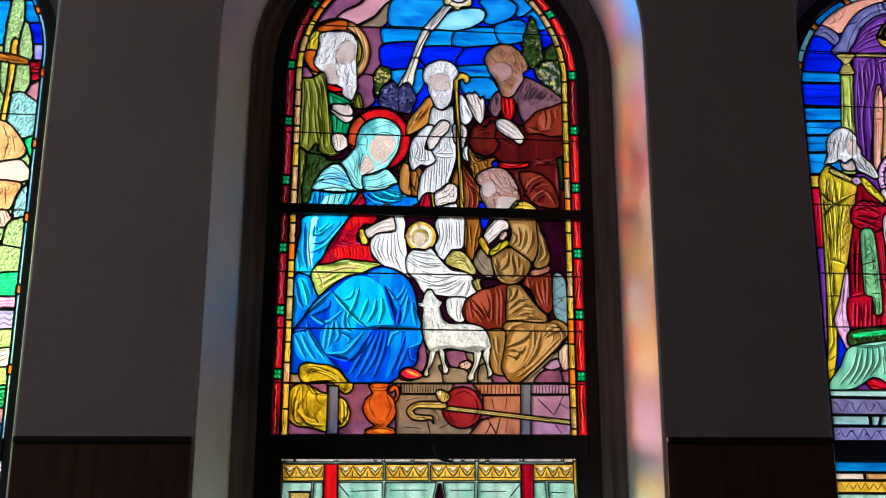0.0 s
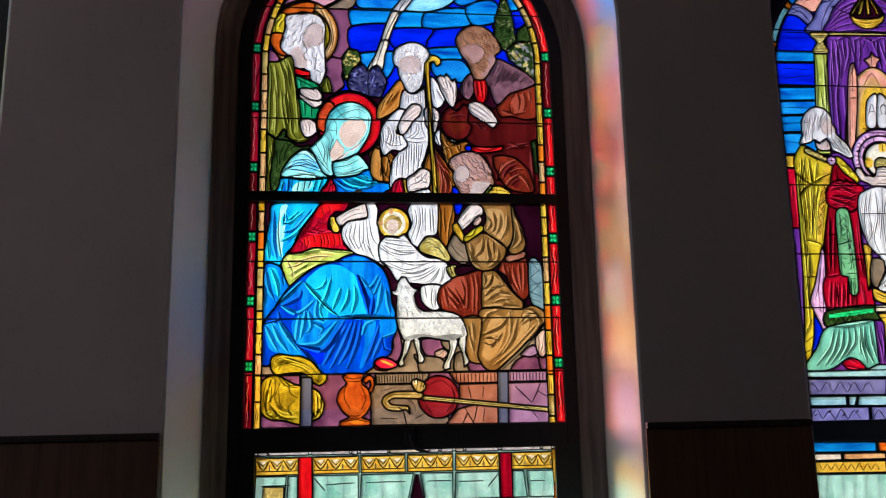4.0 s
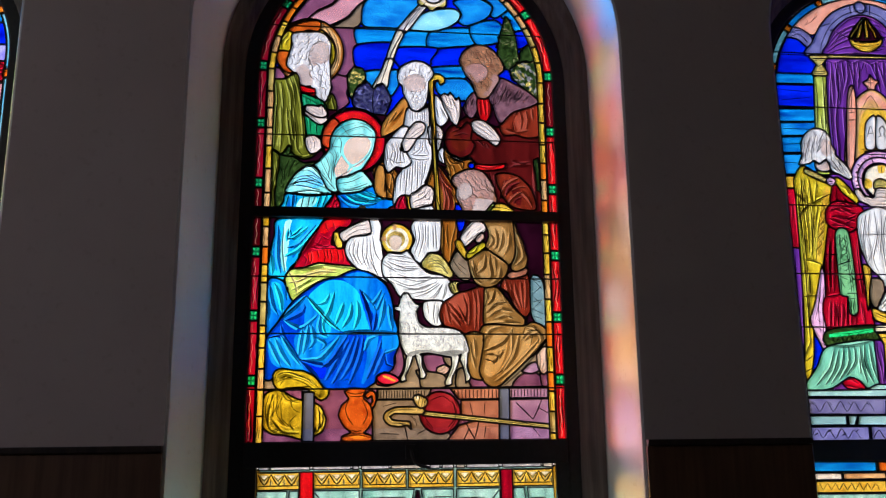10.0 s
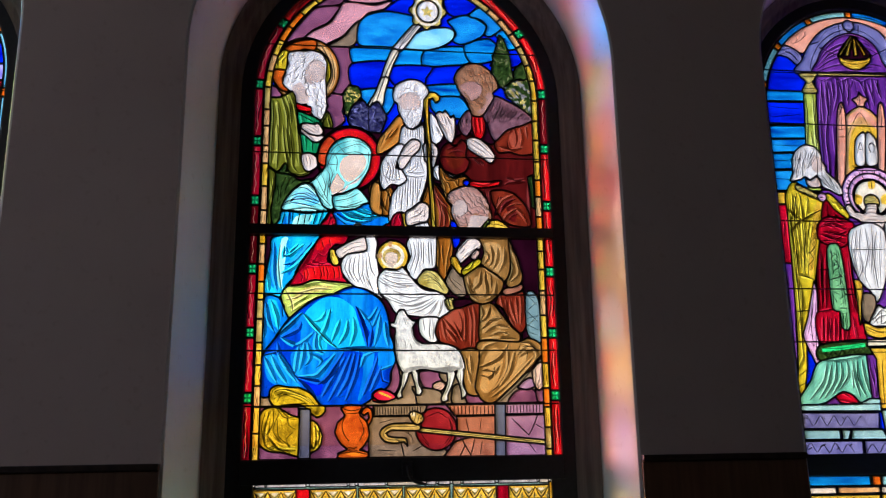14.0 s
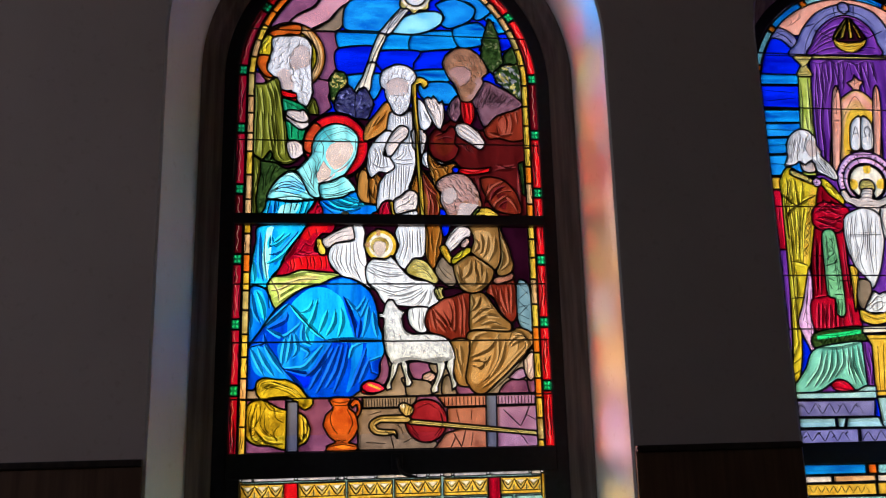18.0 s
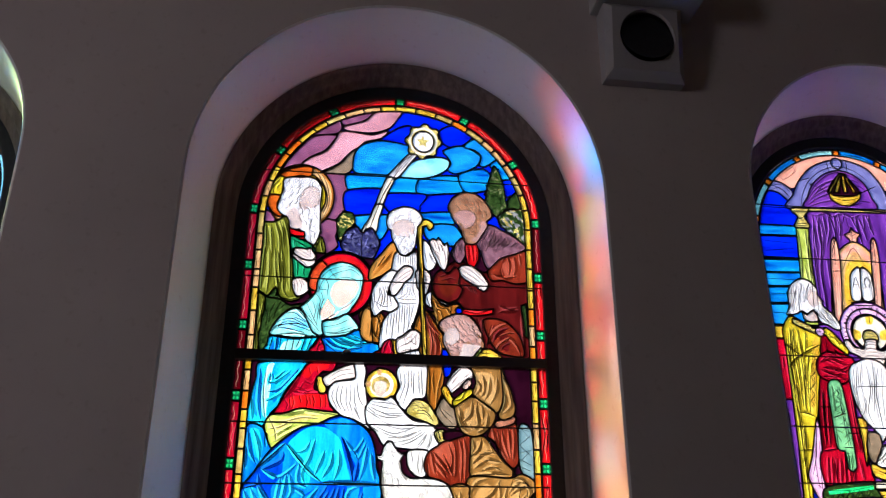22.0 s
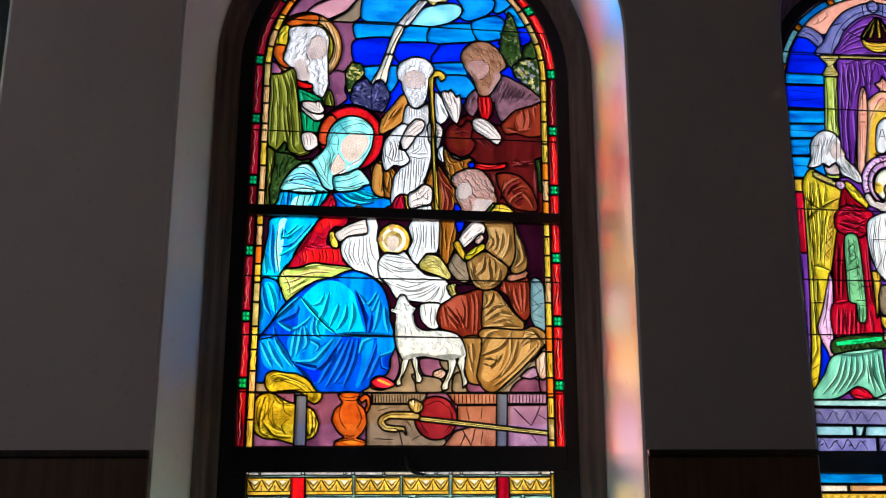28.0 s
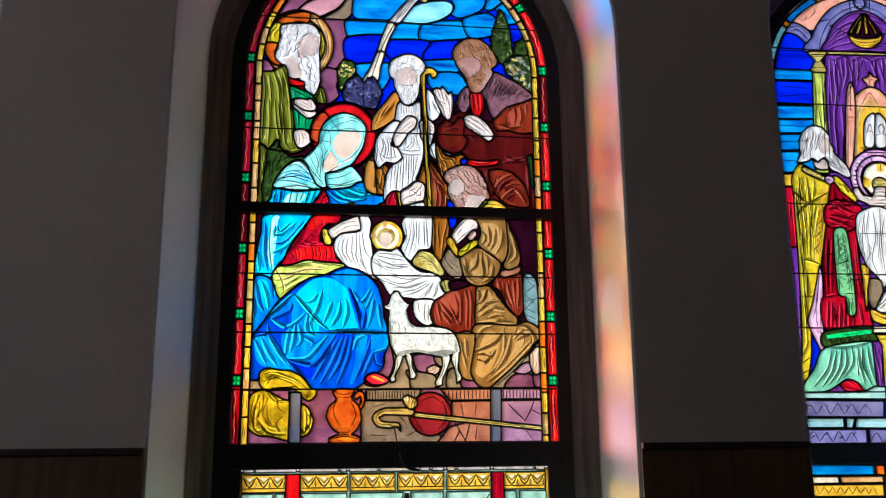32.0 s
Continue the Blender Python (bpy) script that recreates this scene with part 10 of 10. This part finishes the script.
E.ink(2, (-25.6, 215.6), (-27, 205.6))
E.ink(2, (-22.6, 214.9), (-23.9, 205.6))
E.ink(2, (-19.5, 214.9), (-20.7, 206))
E.ink(2, (-16.8, 212.1), (-17.1, 206.4))
E.ink(2, (-13.7, 212.2), (-13.5, 207.1))
E.ink(2, (-24.1, 215.6), (-25.4, 205.9))
E.ink(2, (-21, 214.9), (-22.4, 205.6))
E.ink(2, (-18.1, 213.5), (-18.9, 206))
E.ink(2, (-21.4, 246.5), (-17, 245.8), (-12.3, 244.4))
E.ink(1.3, (-19.6, 240.3), (-20.1, 231.2), (-21.3, 217.8))
E.ink(1.3, (-16.8, 240), (-16.7, 229.7), (-16.4, 218.6))
E.ink(1.3, (-19.9, 238.8), (-16.9, 237.3), (-19.9, 234.9), (-17, 233.5), (-20.1, 231.2), (-17, 229.7), (-20.3, 227.4), (-17.1, 226))
E.ink(1.3, (-16.6, 238.9), (-19.9, 236.9), (-16.9, 235), (-20.1, 233), (-17.1, 231.2), (-20.2, 229.3), (-17.1, 227.5), (-20.2, 225.6))
E.ink(1.3, (-15.5, 229.8), (-16.5, 222.3), (-16.3, 217.2))
E.ink(1.3, (-20.7, 225.2), (-21, 217.1))
E.ink(1.3, (-18.4, 216.4), (-14.3, 216.8))
E.ink(1.3, (-17.7, 215.7), (-18.1, 211.7))
E.ink(1.3, (-16.5, 215.7), (-16.9, 211.7))
E.ink(1.3, (-15.3, 216.1), (-15.6, 212.1))
E.ink(1.4, (-27.4, 203.4), (-26, 200.7), (-23.6, 203.1), (-22.1, 200.7), (-19.7, 203.4), (-18.2, 201.1), (-15.7, 203.7), (-14.2, 201.5), (-11.7, 204.2), (-10.9, 202.2))
E.ink(1.4, (-27.7, 204), (-19.1, 204.2), (-10.2, 205.8))
E.ink(1.4, (-28.3, 199.9), (-19.9, 200.2), (-10.6, 201.9))
E.comb(2.4, 24, [(-0.5 + 9.2 * math.cos(radians(a)), 260.4 + 8.8 * math.sin(radians(a))) for a in range(-30, 211, 12)], [(-0.5 + 10.8 * math.cos(radians(a)), 260.4 + 10.4 * math.sin(radians(a))) for a in range(-30, 211, 12)])
E.ink(1.4, (-26.6, 322.9), (-24.6, 324), (-24, 322.6), (-25.4, 321.6))
E.ink(1.4, (-22.8, 324.1), (-21.6, 326.1), (-20.4, 325.2), (-21.6, 323.7))
E.ink(1.4, (-19.8, 326.7), (-18.3, 328.6), (-17.4, 327.8), (-18.5, 326.3))
E.ink(1.4, (-23.3, 321.3), (-20.3, 323.3), (-18.4, 326.7))
E.ink(1.4, (-14.5, 323.7), (-11.1, 327.7), (-6.2, 330), (0.4, 331.2))
E.ink(1.4, (-13.8, 322.4), (-10.4, 326.4), (-5.5, 328.9), (0.6, 330))
E.ink(2, (-30.5, 317.6), (-25.9, 318.8), (-22.4, 315.8))
E.ink(2, (-31.7, 315.2), (-26.5, 317.4), (-23.6, 313.9))
E.ink(2, (-22.6, 306.8), (-17.3, 307.1))
E.ink(2, (-22.3, 305.4), (-21.8, 303.7), (-20.4, 305.1))
E.ink(2, (-19.8, 305.1), (-19.2, 303.6), (-17.7, 305.4))
E.ink(2, (-23, 301.4), (-17.7, 301.7))
E.ink(2, (-22.4, 307.7), (-16.3, 307.9))
E.ink(2.4, (-12.1, 306.5), (-13.6, 300.1), (-13.4, 291.4))
E.ink(2.4, (-8.5, 307.2), (-8.8, 300.4), (-11.4, 293.2))
E.ink(2.4, (-4, 307.4), (-4, 301.6), (-5.3, 298))
E.ink(2.4, (3.1, 307.4), (2.8, 301.1), (3.7, 296.7))
E.ink(2.4, (8.5, 307.7), (8.1, 301.4))
E.ink(2.4, (-14.8, 306.3), (-15.3, 298.3), (-15.8, 287.8))
E.ink(2.4, (-5.9, 306.9), (-6.1, 300.6))
E.ink(2.4, (-1.4, 307.1), (-3, 303.4))
E.ink(2.4, (6.2, 307.6), (5.9, 301.3))
E.ink(1.8, (-7.2, 283.3), (-0.7, 293.4), (3.5, 283.7))
E.ink(1.2, (-5.6, 283.4), (-1.1, 290.3), (1.9, 283.6))
E.ink(1.4, (-7.8, 296.5), (-8.9, 294.6), (-7.3, 294.7), (-7.8, 296.5))
E.ink(1.4, (7.3, 297.1), (6.3, 295.2), (8.2, 295.3), (7.3, 297.1))
E.ink(1.4, (-10.5, 286.4), (-7.4, 286.5))
E.ink(1.4, (-10.9, 283.3), (-7.8, 283.4))
E.ink(1.2, (-9.4, 282.6), (-10.8, 271.7))
E.ink(1.2, (-10.2, 282.6), (-12.3, 266))
E.ink(1.2, (-8.5, 282.6), (-10.6, 266))
E.ink(1.2, (4.5, 283.1), (2.2, 266.4))
E.ink(1.2, (6.4, 283.2), (4.1, 266.5))
E.ink(1.2, (5.4, 283.1), (3.6, 269.4))
E.ink(1.6, (-6.5, 271.4), (4.3, 271.7))
E.ink(1.2, (-4.3, 282.8), (-5.6, 272.9))
E.ink(1.4, (0.3, 301.2), (-0.4, 295.6))
E.ink(1.4, (-1.7, 299.2), (-0.1, 298.4), (1.8, 299.4))
E.ink(1.2, (-2.2, 288.1), (-0.5, 289.4), (0.6, 288.2), (-0.8, 286.6), (-2.2, 288.1))
E.ink(1.2, (-9.8, 291.8), (-9.2, 290.3), (-10.2, 288.7))
E.ink(1.2, (9.1, 292.5), (8.1, 290.9), (8.6, 289.4))
E_TOTAL = 2 * (ES - EF) + math.pi * EH
E_SPOTS = [ES - EF + EH * radians(a) for a in (12, 38, 64, 90, 116, 142, 168)]
E_SPOTS = [0.2, 0.45, 0.7, 0.95] + E_SPOTS + [E_TOTAL - s for s in (0.95, 0.7, 0.45, 0.2)]
for s0, s1 in zip([0, *E_SPOTS], [*E_SPOTS, E_TOTAL]):
    band(E, rng.choice(("cloud", "cyan", "teal")), EH, EF, ES, s0 + (0.014 if s0 else 0), s1 - (0.014 if s1 < E_TOTAL else 0), -0.017, 0.006)
for s in E_SPOTS:
    band(E, "orange", EH, EF, ES, s - 0.013, s + 0.013, -0.018, 0.006)
E.drape(FOLDS, ("capeP", "capeQ", "robeP", "stoleP", "gable", "haloP", "haloP2", "haloQ", "hairP", "under", "doorP", "doorQ", "faceP", "faceQ"), {})
E.build(east)
E = Design(1.744)
E.hard("mint", (-39, 95), (39, 95), (39, 160.8), (-39, 160.8))
E.hard("sky", (-46.1, 161.2), (-15.7, 160.7), (-15.7, 157.5), (-46.5, 157.7))
E.hard("orange", (-14.9, 160.7), (-11.8, 160.6), (-11.8, 157.4), (-14.9, 157.5))
E.hard("teal", (-11.3, 160.6), (12.1, 160.2), (11.6, 157.1), (-11.6, 157.4))
E.hard("cream", (-46.5, 157.4), (-28.6, 157.2), (-28.4, 155), (-46.8, 155))
E.hard("wheat", (-27.8, 157.2), (-12.7, 157.1), (-12.5, 155), (-28, 155))
E.hard("cream", (-12, 157.1), (11.6, 156.8), (11.2, 154.5), (-12.1, 154.8))
E.hard("gold", (-46.8, 154.8), (-12.8, 154.5), (-12.9, 150.6), (-47.2, 151))
E.hard("gold", (-12.2, 154.6), (11.2, 154.5), (10.6, 150.4), (-12.5, 150.6))
E.hard("mint", (-47.2, 150.7), (10.5, 150), (2.3, 96.8), (-52.7, 99.4))
E.ink(2.5, (-36.7, 154.1), (-35.6, 151.8), (-33.9, 154), (-32.7, 151.8), (-31, 153.9), (-29.9, 151.7), (-28.2, 153.9), (-27, 151.6), (-25.3, 153.8), (-24.1, 151.6), (-22.4, 153.8), (-21.3, 151.5), (-19.5, 153.7), (-18.4, 151.4), (-16.7, 153.6), (-15.5, 151.4))
E.build(east)
window_frame(east, 1.744, EH, ES, 0, (1.612, 1.681))
saddle_bars(east, 1.744, 0.39, (3.093, 2.879, 2.502, 2.252, 2.063, 1.847))

# ---- the window to the west ----
west = stained_window("narrower round-headed stained glass window with green trees and pale blue border", -1.735)
W = Design(-1.735)
WF, WS, WH = 1.68, 2.955, 0.413
W.raw("foam", arch(0, WH + 0.010, WF, WS, 60))
W.raw("fern", arch(0, WH - 0.02, WF, WS, 60))
W.hard("sky", (1.6, 314.4), (40.5, 316.3), (42.1, 299.6), (3.6, 297.8))
W.hard("deep", (33.5, 307.5), (41.7, 307.9), (42.5, 300), (34.3, 299.6))
W.soft("fern", (26.8, 295.8), (26.7, 305.1), (27.3, 313.5), (28.5, 320), (31.3, 318), (32.4, 307.5), (31.4, 299.1), (29.6, 294.9))
W.soft("fern", (31.5, 294.9), (31.7, 303.2), (32.7, 308.5), (34.9, 304.4), (36.5, 296.2), (35, 292.6))
W.hard("iris", (36.2, 299.7), (42.5, 300), (43.1, 293.8), (36.7, 293.9))
W.hard("crimson", (35.3, 293.5), (43.1, 293.8), (43.7, 286.8), (35.7, 285.9))
W.ink(3, (36.3, 291), (40.6, 292))
W.ink(3, (36.6, 288.2), (40.8, 290.4))
W.soft("rose", (35.4, 282), (37.2, 285.3), (43.7, 287.2), (44.6, 278.1), (40.5, 278.2), (37.8, 279.7))
W.soft("fern", (26.2, 292.6), (31.6, 293.3), (35.4, 292.6), (36.5, 284.9), (34.7, 281.2), (30.4, 280.2), (27.2, 282.5))
W.soft("teal", (27.2, 266.5), (28.8, 274.5), (29.6, 280.6), (33.5, 282.3), (37, 280.5), (41.4, 277), (42.9, 272), (41.7, 265.8), (34.4, 266))
W.soft("emerald", (36.6, 265.6), (42.4, 266.2), (43.1, 255.2), (41, 255.2), (38.7, 259.8))
W.soft("gold", (29, 300.6), (31.2, 300.7), (31.3, 292.9), (30.9, 282.6), (29.8, 268.6), (28, 268.5), (28.9, 284.6))
W.soft("amber", (22.1, 296.2), (29.5, 295.7), (35.3, 293.9), (35.4, 292.2), (29.9, 292.4), (22.3, 294.1))
W.soft("wheat", (24.8, 271.2), (30.3, 271.4), (34.3, 267.5), (37.8, 261.7), (35.2, 258.5), (26.4, 256.7))
W.ink(2, (29.5, 270.1), (31.7, 264.7), (31.1, 259.7))
W.ink(2, (32.9, 266.7), (34.3, 260.8))
W.soft("ivory", (26.5, 256.3), (35.2, 258.5), (37.9, 257), (40.4, 253.2), (37.8, 250.8), (27, 251.3))
W.soft("wheat", (27.1, 250.5), (37.1, 250.4), (35.9, 245.3), (34.2, 241.1), (28.2, 240.9))
W.soft("skin", (30, 240.4), (33.5, 241.1), (35.6, 237.7), (34.1, 235.4), (30.5, 235.7))
W.ink(2, (32.3, 249.1), (33.2, 243.3))
W.soft("teal", (35.8, 238.8), (36.5, 246.3), (40.5, 252), (41.9, 249.4), (42.1, 239.8))
W.soft("fern", (33.8, 228.2), (34, 235.8), (36.3, 238.1), (41.9, 238.6), (42.5, 229.2))
W.soft("fern", (29.5, 228.9), (40.1, 228), (41.7, 222.8), (41, 219.8), (30.5, 219.6))
W.soft("emerald", (30.5, 219.3), (42, 220.2), (42.1, 212.5), (31.3, 212.3))
W.hard("pink", (24.4, 212.2), (41.7, 212.8), (41.7, 209), (24.8, 208.2))
W.hard("periwinkle_lit", (24.9, 208), (41.7, 208.8), (41.7, 202.1), (25.6, 201.4), group="water")
W.ink(2, (35.3, 206.9), (36.6, 207.6), (38.1, 206.6), (39.4, 207.5), (41.2, 206.8))
W.ink(2, (35.5, 205.1), (36.8, 205.8), (38.3, 204.8), (39.6, 205.7), (41.1, 205))
W.ink(2, (35.7, 203.5), (37, 204.2), (38.5, 203.2), (39.8, 203.9), (41.1, 203.4))
W.soft("fern", (32.5, 201.1), (41.7, 201.9), (41.9, 196.5), (33.1, 195.4))
W.soft("white", (33.2, 195), (41.6, 196.2), (41.7, 191.9), (38.9, 189.8), (33.8, 189.2))
W.soft("fern", (33.8, 189), (41.6, 190.1), (41.5, 184.5), (34.4, 183.8))
W.soft("green", (34.5, 183.4), (41.5, 184.2), (41.5, 178.2), (35.1, 177.9))
W.ink(3, (37.9, 183.1), (40.9, 183.5))
W.ink(2, (38.1, 181.3), (40.3, 179.3))
W.hard("pink_dim", (28.4, 177.1), (41.2, 177.5), (41.4, 172.7), (29, 172.3))
W.hard("sky", (29, 172.2), (41.4, 172.5), (41.5, 167.9), (29.5, 167.5))
W.ink(2, (39.2, 171), (41.2, 171.3))
W.ink(2, (39.3, 169.6), (41.1, 170))
W_TOTAL = 2 * (WS - WF) + math.pi * WH
W_SPOTS = [z - WF for z in (1.893, 2.149, 2.388, 2.642, 2.896)] + [WS - WF + WH * radians(a) for a in (25, 58, 90)]
W_SPOTS += [W_TOTAL - s for s in W_SPOTS[:7]]
W_SPOTS.sort()
for s0, s1 in zip([0, *W_SPOTS], [*W_SPOTS, W_TOTAL]):
    band(W, rng.choice(("cloud", "foam", "cloud")), WH, WF, WS, s0 + (0.016 if s0 else 0), s1 - (0.016 if s1 < W_TOTAL else 0), -0.017, 0.010)
for s in W_SPOTS:
    band(W, "orange", WH, WF, WS, s - 0.015, s + 0.015, -0.02, 0.010)
# leaves and grass
W.locks("fern", 130, 2.4, 1.4, 60, 26, 43, 280, 320)
W.locks("fern", 90, 2.4, 1.4, 60, 28, 43, 184, 240)
W.locks("teal", 110, 2.4, 1.5, 70, 27, 43, 238, 283)
W.locks("emerald", 40, 2.2, 1.8, 10, 30, 43, 212, 267)
W.locks("wheat", 24, 2.4, 3.0, -100, 24, 38, 240, 272)
W.drape(FOLDS)
W.build(west)
W = Design(-1.735)
W.hard("ice", (-39, 95), (39, 95), (39, 160.8), (-39, 160.8))
W.hard("gold", (-38, 158), (38, 158), (38, 154), (-38, 154))
W.build(west)
window_frame(west, -1.735, 0.395, WS, 0, (1.612, 1.681))
saddle_bars(west, -1.735, 0.40, (2.74, 2.41, 2.08))

# ---- things on the wall ----
BOX = plaster("loudspeaker_enamel", (0.40, 0.37, 0.35), (0.46, 0.43, 0.41), 0.45, 0.1)


def wall_loudspeaker(x0, x1, z0, z1, y0, y1):
    s = new("wall_loudspeaker")
    s.location = ((x0 + x1) / 2, FACE, (z0 + z1) / 2)
    cx, cz, n = (x0 + x1) / 2 + 0.008, (z0 + z1) / 2 + 0.02, 40
    r = 0.101
    hole = [(cx + r * math.cos(2 * math.pi * i / n), cz + r * math.sin(2 * math.pi * i / n)) for i in range(n)]
    e = 0.024
    inner = [(x0 + e, z0 + e * 1.3), (x1 - e, z0 + e * 1.3), (x1 - e, z1 - e), (x0 + e, z1 - e)]
    v, f = sheet(inner, [hole], y0)
    k = len(v)
    v += [(x, y0, z) for x, z in inner] + [(x, y0 + 0.02, z) for x, z in ((x0, z0), (x1, z0), (x1, z1), (x0, z1))] + [(x, y1, z) for x, z in ((x0, z0), (x1, z0), (x1, z1), (x0, z1))]
    for a in (0, 4):
        f += [(k + a + i, k + a + (i + 1) % 4, k + a + 4 + (i + 1) % 4, k + a + 4 + i) for i in range(4)]
    f.append((k + 8, k + 9, k + 10, k + 11))
    k = len(v)
    v += [(x, y0, z) for x, z in hole] + [(cx + (x - cx) * 0.96, y0 + 0.012, cz + (z - cz) * 0.96) for x, z in hole]
    f += [(k + i, k + (i + 1) % n, k + n + (i + 1) % n, k + n + i) for i in range(n)]
    # the front leans downwards: it stands out further at its top
    v = [(x, y - 0.14 * (z - z0) if y < FACE - 0.03 else y, z) for x, y, z in v]
    part("cabinet", (v, f), BOX, s, "grey enamelled cabinet with chamfered edges")
    bm = bmesh.new()
    bmesh.ops.create_circle(bm, cap_ends=True, segments=n, radius=r * 0.97, matrix=Matrix.Translation((cx, y0 + 0.008 - 0.14 * (cz - z0), cz)) @ Matrix.Rotation(math.pi / 2 - math.atan(0.14), 4, "X") @ Matrix.Diagonal((1, 1.01, 1, 1)))
    part("grille", bm, SASH, s, "round black grille cloth")
    return tagged(s, "grey wall-mounted loudspeaker box with a round black grille", "loudspeaker")
wall_loudspeaker(0.687, 0.975, 3.374, 3.665, FACE - 0.06, FACE)
box = new("wall_box")
box.location = (0.85, FACE, 3.8)
part("housing", boxes((0.66, 1.04, FACE - 0.15, FACE, 3.668, 4.02), bevel=0.008), BOX, box)
tagged(box, "grey wall-mounted box above the loudspeaker", "wall box")


def sash_lever(parent):
    """The lever that opens the lower light, with its plate, on the bottom rail."""
    lever = part("latch", boxes((-0.012, 0.022, -0.030, -0.0222, 1.636, 1.684), bevel=0.003), SASH, parent, "black iron sash latch")
    arm = bpy.data.curves.new("latch_arm", "CURVE")
    arm.dimensions, arm.bevel_depth, arm.bevel_resolution = "3D", 0.005, 3
    line = arm.splines.new("BEZIER")
    line.bezier_points.add(2)
    for bp, co in zip(line.bezier_points, ((0.004, -0.034, 1.668), (0.018, -0.050, 1.628), (0.062, -0.048, 1.612))):
        bp.co, bp.handle_left_type, bp.handle_right_type = co, "AUTO", "AUTO"
    tube = bpy.data.objects.new("tube", arm)
    mesh = bpy.data.meshes.new_from_object(tube)
    mesh.materials.append(SASH)
    ob = new("latch_arm", mesh)
    ob.parent, ob.matrix_parent_inverse = lever, Matrix.Identity(4)


sash_lever(centre)
BRASS = metal("worn_brass", (0.45, 0.38, 0.28), (0.7, 0.62, 0.48), 0.3, 1.0)
bm = bmesh.new()
bmesh.ops.create_uvsphere(bm, u_segments=14, v_segments=8, radius=0.009, matrix=Matrix.Translation((-0.157, -0.028, 2.4545)) @ Matrix.Diagonal((1.5, 0.8, 0.55, 1)))
smooth(part("catch", bm, BRASS, centre, "small worn brass catch"))
